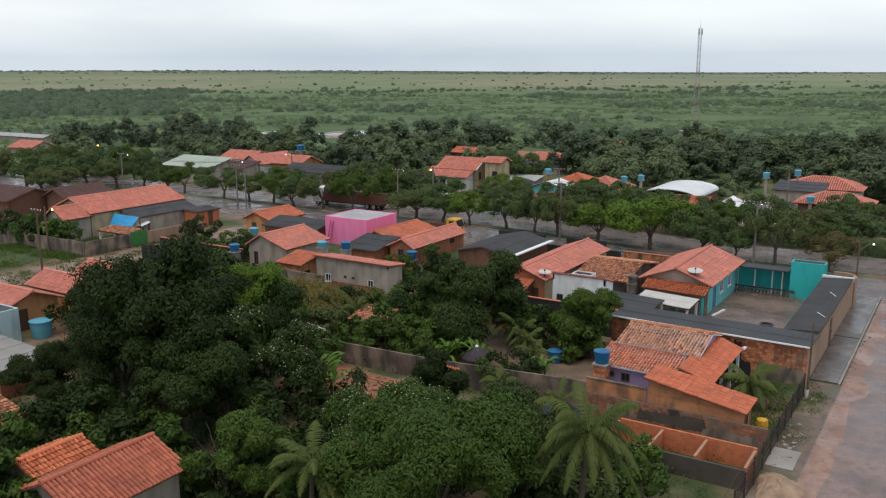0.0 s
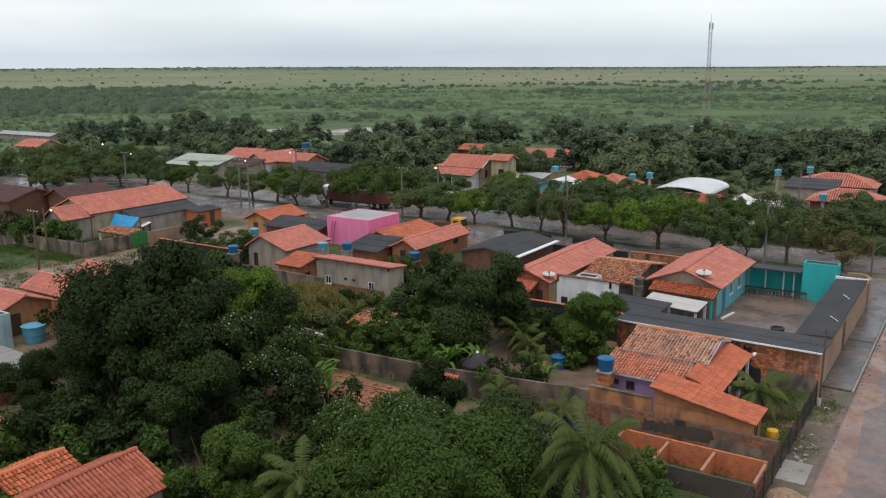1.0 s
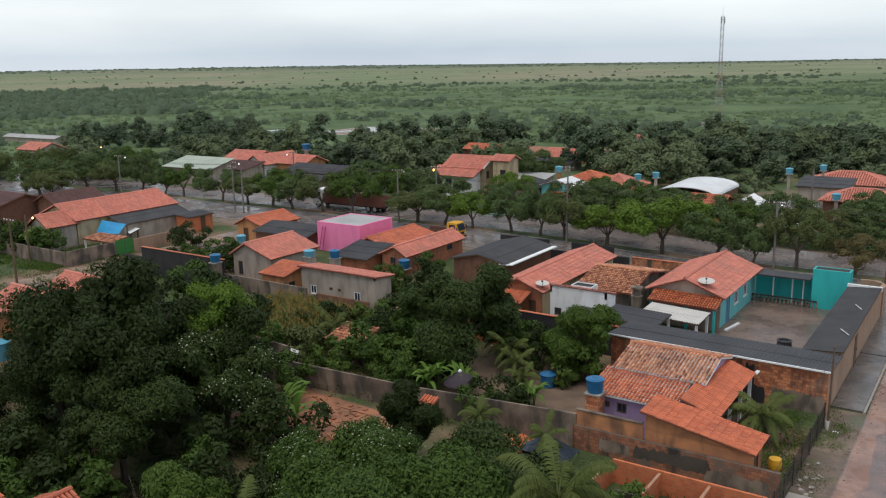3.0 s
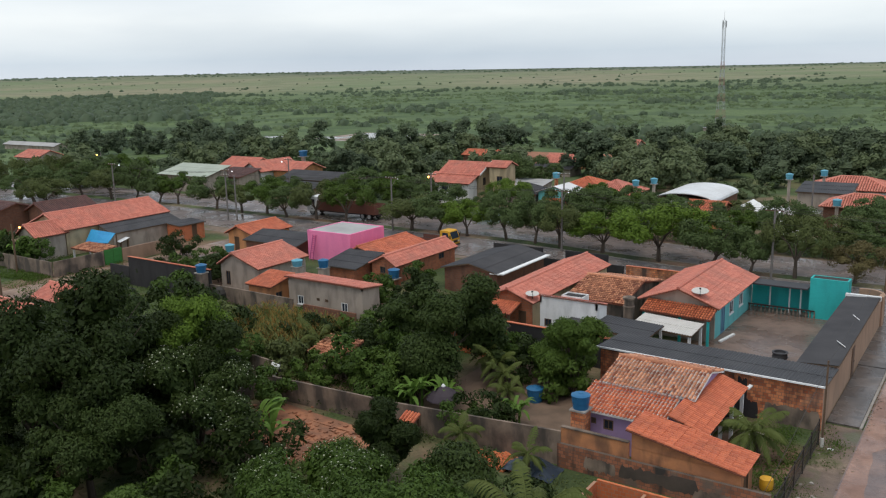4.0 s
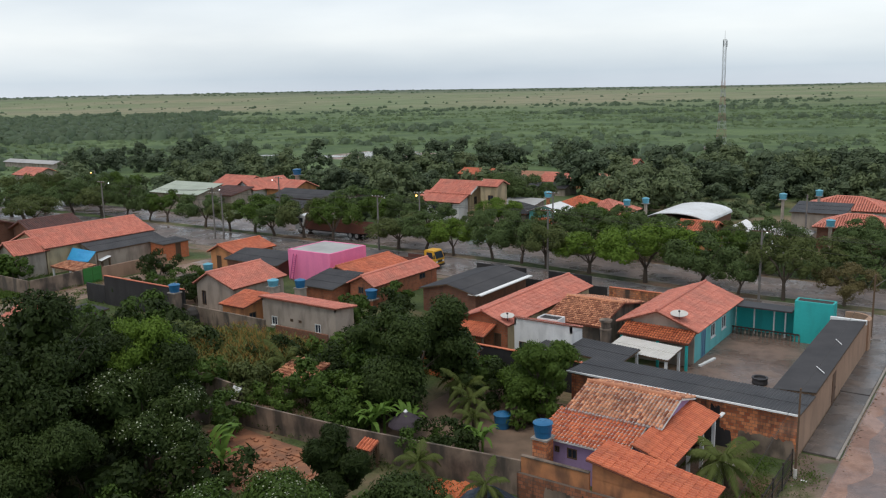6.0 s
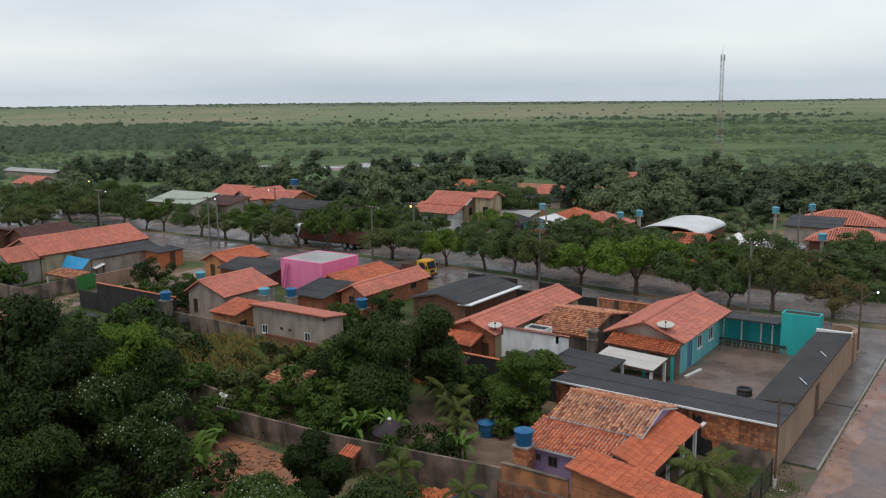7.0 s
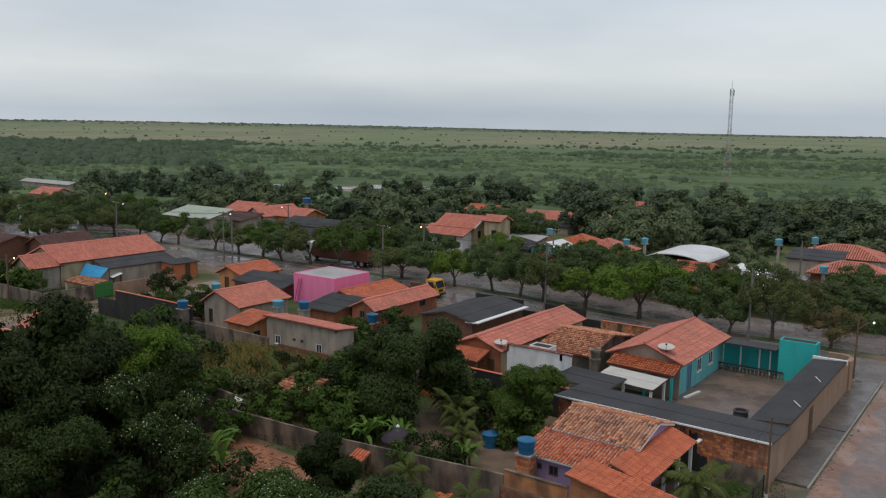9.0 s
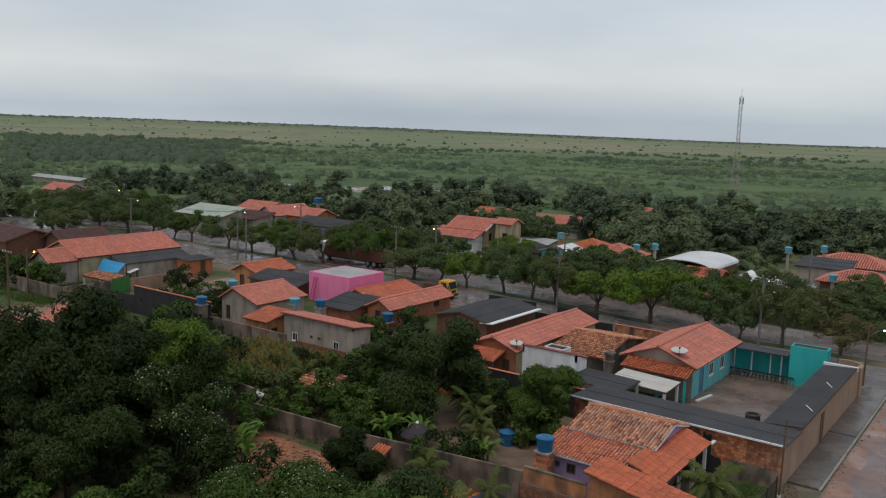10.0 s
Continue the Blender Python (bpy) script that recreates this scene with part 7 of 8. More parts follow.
def cable(label, pts, sag=0.5, r=0.012):
    g = Geo()
    for a, b in zip(pts, pts[1:]):
        a, b = Vector(a), Vector(b)
        line = [a.lerp(b, i / 8) - Vector((0, 0, 4 * sag * (i / 8) * (1 - i / 8))) for i in range(9)]
        g.tube(line, [r] * 9, 4, caps=False)
    return single("power_cable", g, M_IRON, label, "cable", "street cables")


av = [(-122.0, 87.0), (-94.6, 86.6), (-68.0, 91.2), (-43.3, 91.2), (-20.0, 91.2), (8.0, 91.2)]
for q, dz in ((-0.8, 0.2), (-0.3, 0.2), (0.8, 0.2), (0.0, -1.2)):
    cable("thin black cable strung along the avenue", [(x + q * 0.2, y + q, ground_z(x, y) + 7.0 + dz) for x, y in av], 0.6)
cable("thin black cable over the side street", [(-8.9, 83.6, 5.4), (-8.05, 53.6, 5.1), (-7.0, 20.0, 5.2)], 0.5)


# ---- telecom mast ----
def lattice_mast(x, y, h, w0, w1):
    z = ground_z(x, y)
    root = thing("telecom_mast", (x, y, z), "tall slender lattice mast in grey and faded red", "mast")
    legs = 14
    cor = ((-1, -1), (1, -1), (1, 1), (-1, 1))

    def at(i, k):
        s = k / legs
        w = (w0 + (w1 - w0) * min(1, s * 1.6)) / 2
        return Vector((x + cor[i][0] * w, y + cor[i][1] * w, z + h * s))
    for k in range(legs):
        g = Geo()
        for i in range(4):
            g.tube([at(i, k), at(i, k + 1)], [0.045, 0.045], 5)
            g.tube([at(i, k), at((i + 1) % 4, k + 1)], [0.025, 0.025], 4)
            g.tube([at((i + 1) % 4, k), at(i, k + 1)], [0.025, 0.025], 4)
            g.tube([at(i, k + 1), at((i + 1) % 4, k + 1)], [0.025, 0.025], 4)
        part("section", g, M_GALV if k % 2 or k > 8 else M_REDFADED, root, "faded red or grey lattice section")
    for k, (dz, a) in enumerate(((-1.2, 0.3), (-1.2, 2.4), (-1.2, 4.5))):
        c = Vector((x + math.cos(a) * 0.6, y + math.sin(a) * 0.6, z + h + dz))
        part("antenna", Geo().box(c.x - 0.13, c.x + 0.13, c.y - 0.1, c.y + 0.1, c.z - 0.9, c.z + 0.9), M_GALV, root)
    part("lightning_rod", Geo().tube([(x, y, z + h), (x, y, z + h + 2.5)], [0.05, 0.02], 5), M_IRON, root)


lattice_mast(-76.0, 262.0, 33.0, 2.6, 0.8)
house("white equipment hut near the mast", -78.5, -75.5, 254, 257, 2.6, 2.8, "north", M_GREYPL, M_FIBRO_LT, 0.2, kind="sheet", name="equipment_hut", category="hut")


# ---- iron fence by the street ----
fence = thing("iron_fence", (-8.35, 45.5, 0), "dark rusted iron fence along a front yard", "fence")
for i in range(10):
    y = 35.2 + i * 2.05
    part("post", Geo().box(-8.40, -8.32, y - 0.04, y + 0.04, -0.2, 1.6), M_IRON, fence)
for i in range(9):
    y = 35.25 + i * 2.05
    b = part("panel", Geo().box(-8.38, -8.34, y, y + 1.95, 1.42, 1.47), M_IRON, fence)
    for zz in (0.15, 0.85):
        part("rail", Geo().box(-8.38, -8.34, y, y + 1.95, zz, zz + 0.05), M_IRON, b)
    for k in range(9):
        yy = y + 0.12 + k * 0.21
        part("bar", Geo().box(-8.37, -8.35, yy, yy + 0.02, 0.2, 1.55), M_IRON, b)


# ---- vehicles ----
def wheel(root, x, y, z, r=0.34, w=0.22):
    g = Geo()
    n = 16
    for k, (rr, o) in enumerate(((r * 0.62, 0), (r * 0.96, 0), (r, w * 0.2), (r, w * 0.8), (r * 0.96, w), (r * 0.62, w))):
        for s in range(n):
            a = 2 * math.pi * s / n
            g.v.append((x + rr * math.cos(a), y + o - w / 2, z + rr * math.sin(a)))
    for k in range(5):
        for s in range(n):
            a, b = k * n + s, k * n + (s + 1) % n
            g.f.append((a, b, b + n, a + n))
    t = part("wheel", g, M_RUBBER, root)
    h = Geo()
    for o in (0.03, w - 0.03):
        c = len(h.v)
        for s in range(n):
            a = 2 * math.pi * s / n
            h.v.append((x + r * 0.62 * math.cos(a), y + o - w / 2, z + r * 0.62 * math.sin(a)))
        h.f.append(tuple(range(c, c + n)))
    part("rim", h, M_FIBRO_LT, t)


def profile_body(root, name, pts, y0, y1, mat, tuck=0.0, zsplit=None, label=""):
    """A body swept across its width from a side outline (x, z)."""
    g = Geo()
    n = len(pts)
    zmax = max(p[1] for p in pts)
    zmin = min(p[1] for p in pts)
    for y, sg in ((y0, 1), (y1, -1)):
        for px, pz in pts:
            g.v.append((px, y + sg * tuck * max(0, (pz - zmin) / (zmax - zmin)), pz))
    g.f.append(tuple(range(n - 1, -1, -1)))
    g.f.append(tuple(range(n, 2 * n)))
    for i in range(n):
        j = (i + 1) % n
        g.f.append((i, j, n + j, n + i))
    return part(name, g, mat, root, label)


def light_truck(x, y, mat, label):
    """A small forward-cab truck facing +x; x is the front of its cab."""
    z = ground_z(x, y) + 0.034
    root = thing("light_truck", (x - 2.4, y, z), label, "truck")
    c = profile_body(root, "cab", [(x - 1.6, z + 0.5), (x, z + 0.5), (x + 0.04, z + 1.25), (x - 0.3, z + 2.15), (x - 0.45, z + 2.22), (x - 1.55, z + 2.22), (x - 1.6, z + 2.1)], y - 0.9, y + 0.9, mat, 0.07)
    part("windscreen", Geo().quad((x + 0.045, y - 0.76, z + 1.3), (x + 0.045, y + 0.76, z + 1.3), (x - 0.255, y + 0.72, z + 2.05), (x - 0.255, y - 0.72, z + 2.05)), M_GLASS, c)
    for q in (-1, 1):
        part("side_window", Geo().quad((x - 1.25, y + q * 0.905, z + 1.3), (x - 0.25, y + q * 0.905, z + 1.3), (x - 0.5, y + q * 0.85, z + 2.0), (x - 1.25, y + q * 0.85, z + 2.0)), M_GLASS, c)
        part("headlight", Geo().box(x + 0.02, x + 0.06, y + q * 0.62 - 0.14, y + q * 0.62 + 0.14, z + 0.82, z + 1.0), M_WHITEP, c)
        part("mirror", Geo().box(x - 0.1, x - 0.02, y + q * 1.02 - 0.08, y + q * 1.02 + 0.08, z + 1.35, z + 1.75), M_IRON, c)
    part("grille", Geo().box(x + 0.025, x + 0.055, y - 0.42, y + 0.42, z + 0.82, z + 1.08), M_IRON, c)
    part("bumper", Geo().box(x - 0.05, x + 0.12, y - 0.92, y + 0.92, z + 0.4, z + 0.6), M_IRON, root)
    part("chassis", Geo().box(x - 5.2, x - 1.6, y - 0.4, y + 0.4, z + 0.5, z + 0.7), M_IRON, root)
    bed = part("bed_floor", Geo().box(x - 5.3, x - 1.75, y - 0.98, y + 0.98, z + 0.71, z + 0.8), M_IRON, root)
    for q in (-0.98, 0.93):
        part("side_board", Geo().box(x - 5.3, x - 1.75, y + q, y + q + 0.05, z + 0.8, z + 1.2), M_LOAD, bed)
    part("end_board", Geo().box(x - 1.8, x - 1.75, y - 0.92, y + 0.92, z + 0.8, z + 1.5), M_LOAD, bed)
    for dx in (-0.75, -4.2):
        for dy in (-0.8, 0.8):
            wheel(root, x + dx, y + dy, z + 0.36, 0.36, 0.2)


def lorry(x, y, cab_mat, load_mat, label, L=7.0):
    z = ground_z(x, y) + 0.034
    root = thing("lorry", (x, y, z), label, "truck")
    c = profile_body(root, "cab", [(x - L / 2, z + 0.6), (x - L / 2 + 1.9, z + 0.6), (x - L / 2 + 1.9, z + 2.7), (x - L / 2 + 0.35, z + 2.75), (x - L / 2 + 0.1, z + 2.4), (x - L / 2, z + 1.6)], y - 1.15, y + 1.15, cab_mat, 0.08)
    part("windscreen", Geo().quad((x - L / 2 - 0.01, y - 0.95, z + 1.7), (x - L / 2 - 0.01, y + 0.95, z + 1.7), (x - L / 2 + 0.09, y + 0.9, z + 2.4), (x - L / 2 + 0.09, y - 0.9, z + 2.4)), M_GLASS, c)
    for s in (-1, 1):
        part("side_window", Geo().quad((x - L / 2 + 0.5, y + s * 1.12, z + 1.7), (x - L / 2 + 1.5, y + s * 1.12, z + 1.7), (x - L / 2 + 1.5, y + s * 1.09, z + 2.35), (x - L / 2 + 0.6, y + s * 1.09, z + 2.35)), M_GLASS, c)
    part("chassis", Geo().box(x - L / 2 + 1.9, x + L / 2, y - 0.5, y + 0.5, z + 0.55, z + 0.85), M_IRON, root)
    bed = part("bed_floor", Geo().box(x - L / 2 + 2.05, x + L / 2, y - 1.2, y + 1.2, z + 0.86, z + 1.0), load_mat, root)
    for s in (-1.2, 1.12):
        part("side_board", Geo().box(x - L / 2 + 2.05, x + L / 2, y + s, y + s + 0.08, z + 1.0, z + 2.2), load_mat, bed)
    for e in (x - L / 2 + 2.05, x + L / 2 - 0.08):
        part("end_board", Geo().box(e, e + 0.08, y - 1.12, y + 1.12, z + 1.0, z + 2.2), load_mat, bed)
    for dx in (-L / 2 + 1.0, L / 2 - 2.4, L / 2 - 1.2):
        for dy in (-1.0, 1.0):
            wheel(root, x + dx, y + dy, z + 0.5, 0.5, 0.28)


light_truck(-54.2, 85.4, M_YELLOW, "yellow forward-cab truck parked on the avenue")
lorry(-81.0, 96.8, M_WHITEP, M_LOAD, "white lorry with dark red-brown cargo boards", 13.0)


def van(x, y, label):
    z = ground_z(x, y) + 0.02
    root = thing("van", (x, y, z), label, "van")
    b = profile_body(root, "body", [(x - 2.1, z + 0.35), (x + 2.1, z + 0.35), (x + 2.15, z + 0.95), (x + 1.3, z + 1.15), (x + 0.8, z + 1.85), (x - 2.0, z + 1.9), (x - 2.1, z + 1.2)], y - 0.9, y + 0.9, M_WHITEP, 0.1)
    for s in (-1, 1):
        part("side_window", Geo().quad((x - 1.8, y + s * 0.84, z + 1.2), (x + 0.95, y + s * 0.84, z + 1.2), (x + 0.65, y + s * 0.815, z + 1.7), (x - 1.8, y + s * 0.815, z + 1.7)), M_GLASS, b)
    part("windscreen", Geo().quad((x + 1.32, y - 0.75, z + 1.2), (x + 1.32, y + 0.75, z + 1.2), (x + 0.86, y + 0.7, z + 1.8), (x + 0.86, y - 0.7, z + 1.8)), M_GLASS, b)
    for dx in (-1.35, 1.4):
        for dy in (-0.78, 0.78):
            wheel(root, x + dx, y + dy, z + 0.33)


van(-24.3, 114.0, "white van parked beside the far roadway")

# ---- yard clutter ----
rng = np.random.default_rng(91)
heap = Geo()
n_a, n_r = 22, 8
for j in range(n_r + 1):
    for i in range(n_a):
        a = 2 * math.pi * i / n_a
        r = 1.5 * j / n_r * (1 + 0.16 * math.sin(3 * a + 1) + rng.normal(0, 0.03))
        heap.v.append((-7.2 + r * math.cos(a) * 0.85, 39.6 + r * math.sin(a) * 1.25, max(-0.06, 0.42 * (1 - (j / n_r) ** 1.3) + rng.normal(0, 0.03) - (0.08 if j == n_r else 0))))
for j in range(n_r):
    for i in range(n_a):
        a, b = j * n_a + i, j * n_a + (i + 1) % n_a
        heap.f.append((a, b, b + n_a, a + n_a))
single("sand_heap", heap, M_SAND, "heap of damp yellow building sand on the verge", "sand heap", kind="stuff")


def rubble(name, x, y, rx, ry, count, mat, label, s_lo=0.06, s_hi=0.2, seed=3):
    r2 = np.random.default_rng(seed)
    g = Geo()
    for _ in range(count):
        px, py = x + r2.normal(0, rx), y + r2.normal(0, ry)
        s = r2.uniform(s_lo, s_hi)
        z = ground_z(px, py)
        c = [(px + s * dx * r2.uniform(0.6, 1.3), py + s * dy * r2.uniform(0.6, 1.3), z + (-0.02 if dz == 0 else s * r2.uniform(0.6, 1.2))) for dz in (0, 1) for dx, dy in ((-1, -1), (1, -1), (1, 1), (-1, 1))]
        g.hexa(c)
    return single(name, g, mat, label, "rubble", kind="stuff")


rubble("street_rubble", -6.4, 62.5, 0.2, 5.5, 130, M_MUD, "crumbled stones and mud along the kerb", 0.03, 0.08, 4)
rubble("brick_rubble", -7.7, 45.5, 0.4, 2.6, 26, M_KERB, "scattered broken bricks on the verge", 0.04, 0.14, 5)
rubble("red_brick_heap", -23.0, 42.3, 0.55, 0.4, 320, M_BRICKNEW, "heap of loose red bricks against the wall", 0.08, 0.16, 6)
rubble("soil_clods", -34.0, 38.6, 2.6, 1.4, 260, M_REDSOIL, "clods of dug red soil", 0.04, 0.16, 7)
tp = Geo()
for j in range(7):
    for i in range(11):
        u, v = i / 10, j / 6
        tp.v.append((-22.2 + 3.0 * u, 41.4 + 1.9 * v, ground_z(-20.8, 42) + 0.05 + 0.75 * math.sin(math.pi * u) ** 0.6 * math.sin(math.pi * min(1, v * 0.85 + 0.08)) + 0.07 * math.sin(9 * u + 5 * v) + 0.05 * rng.normal()))
for j in range(6):
    for i in range(10):
        a = j * 11 + i
        tp.f.append((a, a + 1, a + 12, a + 11))
single("tarpaulin", tp, M_TARP, "crumpled dark blue tarpaulin over a heap", "tarpaulin")
structure("ground_garden_soil", strip(-31.5, -20.2, 44.6, 56.8, 0.028, 1.2), M_SOIL, "bare trodden garden soil")
structure("ground_red_plot", strip(-39.5, -28.8, 35.6, 41.6, 0.03, 1.0), M_REDSOIL, "cleared plot of broken red soil")
fd = thing("foundation_trench", (-33.5, 40.5, 0.3), "low footing lines on a cleared plot", "footing")
for a, b, c, d in ((-38.6, -29.2, 40.6, 40.8), (-38.6, -29.2, 38.2, 38.4), (-35.9, -35.7, 36.0, 40.6), (-32.6, -32.4, 36.0, 40.6)):
    part("footing", Geo().box(a, b, c, d, 0.0, ground_z((a + b) / 2, (c + d) / 2) + 0.09), M_REDSOIL, fd)
dome = thing("shade_umbrella", (-28.9, 45.9, 0.1), "dark cone-shaped shade roof with a white tip", "sun shade")
part("cover", Geo().lathe(-28.9, 45.9, [(1.12, 1.3), (1.1, 1.36), (0.8, 1.66), (0.4, 1.93), (0.08, 2.08)], 11), M_THATCH, dome)
part("post", Geo().tube([(-28.9, 45.9, -0.1), (-28.9, 45.9, 2.0)], [0.06, 0.05], 8), M_WOOD, dome)
part("cap", Geo().lathe(-28.9, 45.9, [(0.12, 2.04), (0.13, 2.12), (0.05, 2.22)], 10), M_WHITEP, dome)
canopy("small orange tiled coop roof on posts", [(-29.3, 41.7, 1.25), (-28.2, 41.7, 1.25), (-28.2, 42.5, 1.6), (-29.3, 42.5, 1.6)], M_TILE_NEW, [(-29.2, 41.8, 1.25), (-28.3, 41.8, 1.25), (-29.2, 42.4, 1.5), (-28.3, 42.4, 1.5)], post_mat=M_WOOD, name="coop", category="coop")
single("white_board", Geo().hexa([(-41.6, 42.9, 1.2), (-40.95, 43.0, 1.2), (-40.95, 43.05, 1.2), (-41.6, 42.95, 1.2), (-41.5, 43.45, 2.15), (-40.8, 43.5, 2.05), (-40.8, 43.55, 2.05), (-41.5, 43.5, 2.15)]), M_WHITEP, "white board leaning on the garden wall", "board")
single("yellow_drum", Geo().lathe(-9.55, 46.9, [(0.3, 0.0), (0.34, 0.08), (0.36, 0.35), (0.33, 0.6), (0.15, 0.66)], 16), M_YELLOW, "yellow plastic drum in the front yard", "drum")
single("blue_barrel", Geo().lathe(-58.0, 51.7, [(0.28, 0.7), (0.33, 0.85), (0.33, 1.4), (0.28, 1.52), (0.05, 1.53)], 14), M_BLUETARP, "bright blue barrel on garden grass", "barrel")
gs = thing("roof_gutter_end", (-12.6, 54.9, 2.2), "short white gutter board at the porch corner", "gutter")
part("board", Geo().hexa([(-12.7, 54.45, 2.25), (-12.5, 54.45, 2.23), (-12.45, 55.1, 2.25), (-12.65, 55.1, 2.27), (-12.7, 54.45, 2.33), (-12.5, 54.45, 2.31), (-12.45, 55.1, 2.33), (-12.65, 55.1, 2.35)]), M_WHITEP, gs)
single("porch_step", Geo().box(-12.4, -11.2, 50.4, 53.2, -0.2, 0.22), M_KERB, "pale concrete step beside the porch", "step")
mo = thing("motorcycle", (-13.3, 53.6, 0.1), "dark motorcycle parked under the porch", "motorcycle")
part("frame", Geo().tube([(-13.9, 53.6, 0.45), (-13.4, 53.6, 0.8), (-12.9, 53.6, 0.9)], [0.1, 0.16, 0.08], 8).tube([(-13.8, 53.6, 0.75), (-13.3, 53.6, 0.82)], [0.13, 0.13], 8), M_IRON, mo)
part("handlebar", Geo().tube([(-12.95, 53.25, 1.05), (-12.9, 53.6, 1.0), (-12.95, 53.95, 1.05)], [0.02, 0.02, 0.02], 6), M_IRON, mo)
for x in (-13.95, -12.7):
    wheel(mo, x, 53.6, 0.32, 0.31, 0.1)
lad = thing("ladder", (-61.2, 29.6, 0.7), "dark wooden ladder leaning on pale blue wall", "ladder")
for q in (0, 0.42):
    part("rail", Geo().tube([(-60.95, 29.4 + q, 0.7), (-61.35, 29.4 + q, 2.7)], [0.035, 0.03], 6), M_WOOD, lad)
for i in range(6):
    part("rung", Geo().tube([(-61.0 - 0.055 * i, 29.4, 1.0 + i * 0.3), (-61.0 - 0.055 * i, 29.82, 1.0 + i * 0.3)], [0.02, 0.02], 5), M_WOOD, lad)
for i, (x, y) in enumerate(((-28.6, 119.6), (-27.2, 121.2), (-29.8, 121.8))):
    t = thing("market_tent", (x, y, 0), "white peaked canvas tent on poles", "tent", "white tents")
    part("canopy", Geo().lathe(x, y, [(1.7, 2.2), (1.65, 2.3), (0.8, 2.75), (0.08, 3.2)], 4), M_WHITEP, t)
    for q in range(4):
        a = q * math.pi / 2
        part("pole", Geo().tube([(x + 1.6 * math.cos(a), y + 1.6 * math.sin(a), -0.1), (x + 1.6 * math.cos(a), y + 1.6 * math.sin(a), 2.25)], [0.04, 0.04], 6), M_POLE, t)
house("small house with red gable roof in the lane", -76.6, -72.4, 46.8, 50.4, 1.5, 2.3, "x", M_WALLOLD, M_TILE_PINK, 0.4)
house("low shed with dark sheet roof", -72.2, -69.0, 48.5, 52.0, 1.5, 1.8, "north", M_WALLOLD, M_FIBRO, 0.3, kind="sheet", name="shed", category="shed")

# flood pools on the plain
pools = Geo()
rng = np.random.default_rng(17)
for x, y, rx, ry in ((-214, 206, 3, 5), (-209, 211, 4, 6), (-187, 212, 5, 5), (-178, 222, 7, 7), (-171, 215, 3, 5), (-165, 226, 4, 6), (-181, 232, 9, 5)):
    k = len(pools.v)
    pools.v.append((x, y, ground_z(x, y) + 0.12))
    for i in range(24):
        a = 2 * math.pi * i / 24
        r = 1 + 0.25 * math.sin(3 * a + x) + 0.15 * math.sin(7 * a)
        pools.v.append((x + SIDE[0] * rx * r * math.cos(a) - SIDE[1] * ry * r * math.sin(a), y + SIDE[1] * rx * r * math.cos(a) + SIDE[0] * ry * r * math.sin(a), ground_z(x, y) + 0.12))
    pools.f += [(k, k + 1 + i, k + 1 + (i + 1) % 24) for i in range(24)]
structure("ground_mudflat", strip(-192.0, -158.0, 204.0, 236.0, 0.06, 4.0), M_MUD, "muddy flats round shallow pools")
tagged(new("water", mesh_of("water", pools, M_WATER)), "shallow flood pools on the plain", "", "", "structure")

# hedge on the median, weeds in the gardens
rng = np.random.default_rng(23)
hx = rng.uniform(-62, 8, 16000)
hp = np.stack([hx, 103.4 + rng.uniform(-0.9, 0.9, 16000), np.array([ground_z(q, 103) for q in hx]) + 0.15 + 1.9 * rng.uniform(0, 1, 16000) ** 0.7], 1)
v, q = leaf_quads(rng, hp, np.tile(np.array([0.2, -0.5, 0.8]), (16000, 1)), 0.26)
tagged(new("hedge", mesh_of("hedge", Geo().arrays(v, q), L_STREETDARK)), "long dark hedge beside the far carriageway", "hedge", "", "stuff")


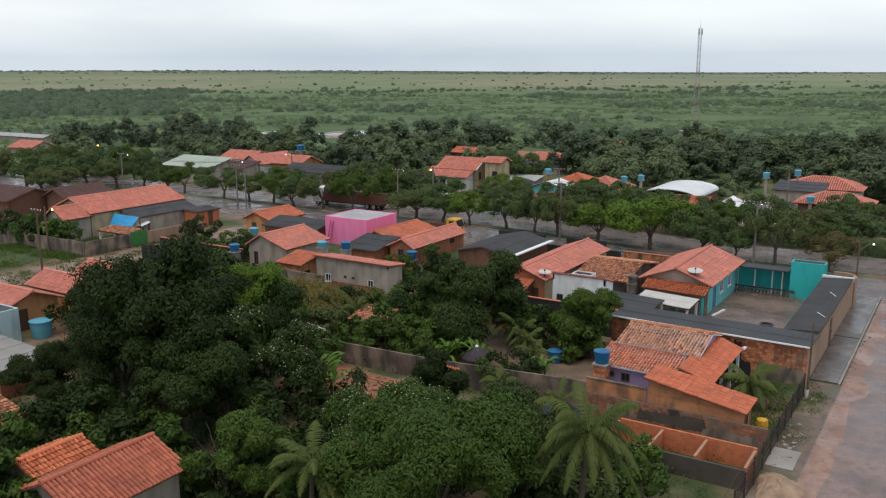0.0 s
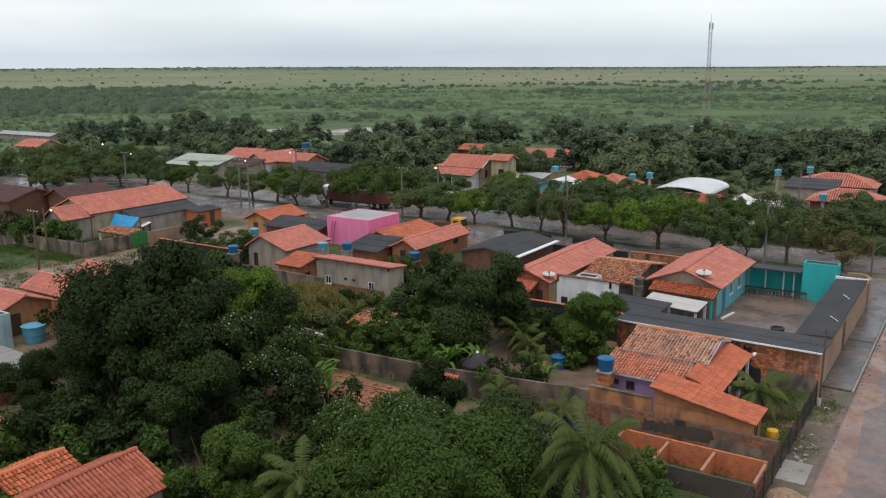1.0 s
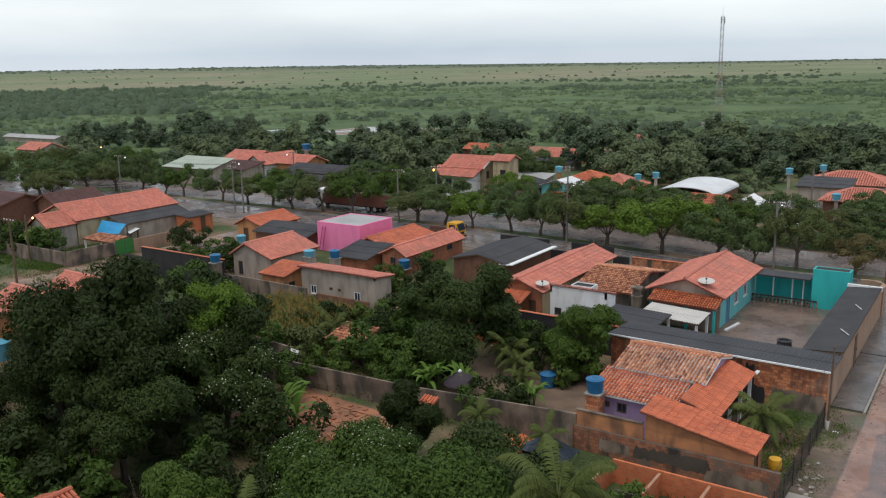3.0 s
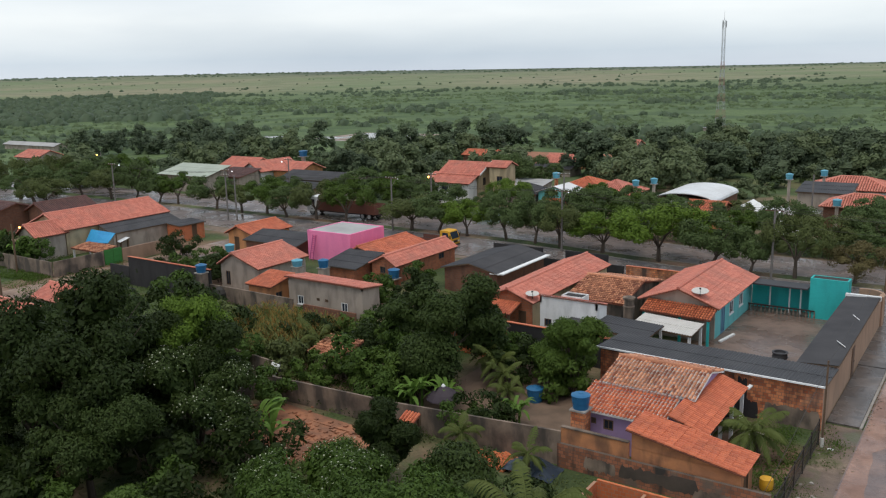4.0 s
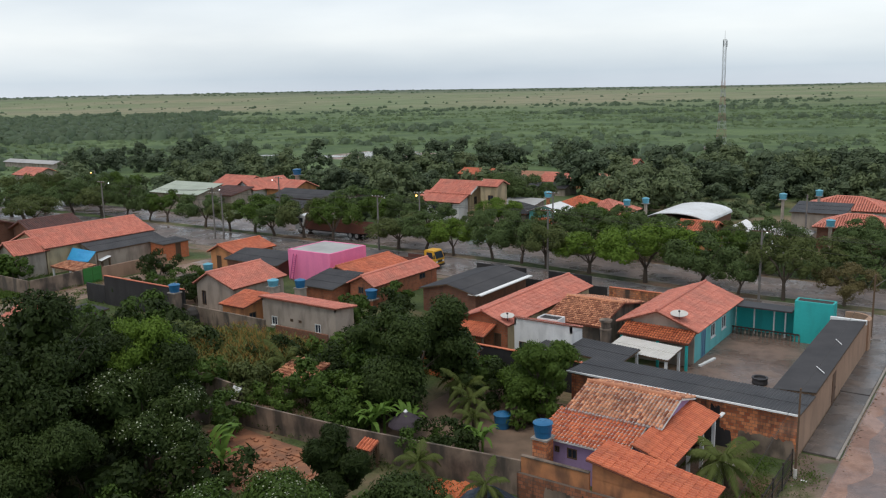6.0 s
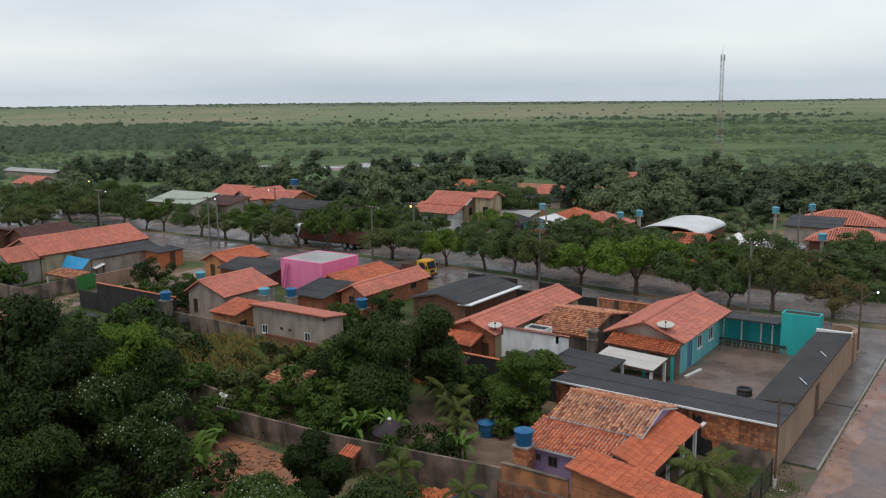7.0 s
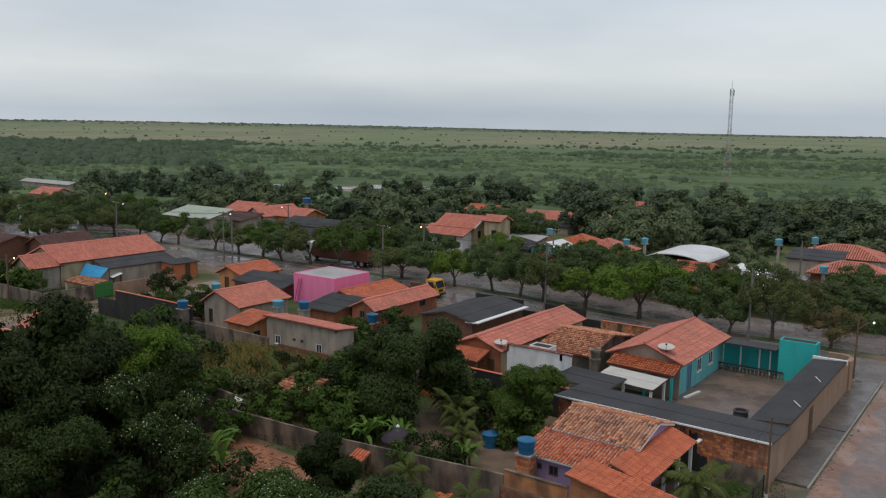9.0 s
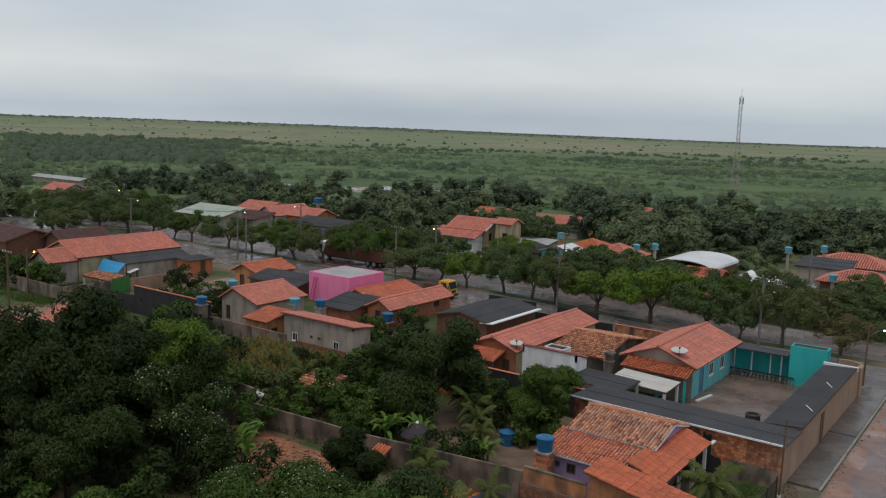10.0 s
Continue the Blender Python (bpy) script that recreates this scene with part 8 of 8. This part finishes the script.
def weeds(name, seed, count, x0, x1, y0, y1, mat, label, size=0.2, h=0.35):
    r2 = np.random.default_rng(seed)
    ps, os = [], []
    while len(ps) < count:
        x, y = r2.uniform(x0, x1), r2.uniform(y0, y1)
        if noise.noise(Vector((x / 3.2 + seed, y / 3.2, 0))) < -0.05 or (-31.0 < x < -20.3 and 45.0 < y < 56.4) or (-40.5 < x < -28.0 and 34.8 < y < 42.2):
            continue
        k = 14
        p = np.array([x, y, ground_z(x, y) + 0.05]) + r2.normal(0, 1, (k, 3)) * np.array([0.28, 0.28, 0]) + np.array([0, 0, 1]) * r2.uniform(0, h, k)[:, None]
        ps.append(p)
        os.append(r2.normal(0, 0.6, (k, 3)) + np.array([0, 0, 0.5]))
    v, q = leaf_quads(r2, np.concatenate(ps), np.concatenate(os), size, slim=0.35)
    return tagged(new(name, mesh_of(name, Geo().arrays(v, q), mat)), label, "weeds", "", "stuff")


weeds("weeds", 1, 1500, -60, -26, 44.5, 57.5, L_MID, "knee-high green weeds in the gardens")
weeds("weeds_olive", 2, 900, -45, -10, 20, 43, L_OLIVE, "dry weeds and low shoots on the plots")
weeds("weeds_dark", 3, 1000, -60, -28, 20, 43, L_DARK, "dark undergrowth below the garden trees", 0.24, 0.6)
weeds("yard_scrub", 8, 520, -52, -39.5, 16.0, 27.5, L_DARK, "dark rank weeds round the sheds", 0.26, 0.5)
weeds("lane_verge", 9, 420, -101, -84.6, 50.4, 53.1, L_MID, "green grass strip along the compound wall", 0.2, 0.22)
weeds("lane_grass", 4, 1400, -104, -62, 34, 62, L_MID, "rank grass beside the dirt lane", 0.22, 0.25)
weeds("verge_grass", 6, 45, -8.5, -6.7, 52.5, 57.2, L_MID, "tufts of grass on the muddy verge", 0.14, 0.14)
weeds("verge_tufts", 7, 50, -8.5, -6.9, 40.0, 52.0, L_OLIVE, "sparse dry tufts on the muddy verge", 0.12, 0.1)
weeds("yard_grass", 5, 330, -12.2, -8.6, 46.5, 55, L_MID, "short lawn grass in the front yard", 0.15, 0.15)
plot_wall("pale blue painted wall with white marks", [(-62.0, 102.6, 2.2), (-56.5, 102.9, 2.2)], M_SKYWALL)
rubble("pavement_litter", -7.6, 63.0, 0.35, 5.0, 14, M_WHITEP, "scraps of white litter on wet pavement", 0.03, 0.09, 12)
for xa, ya, xb, yb in ((-9.5, 71.3, -8.9, 70.1), (-9.4, 64.4, -8.7, 63.2)):
    single("white_tube", Geo().tube([(xa, ya, 2.98), (xb, yb, 3.0)], [0.03, 0.03], 6), M_WHITEP, "thin white tube lying on dark roof sheets", "tube", "tubes on the roof")
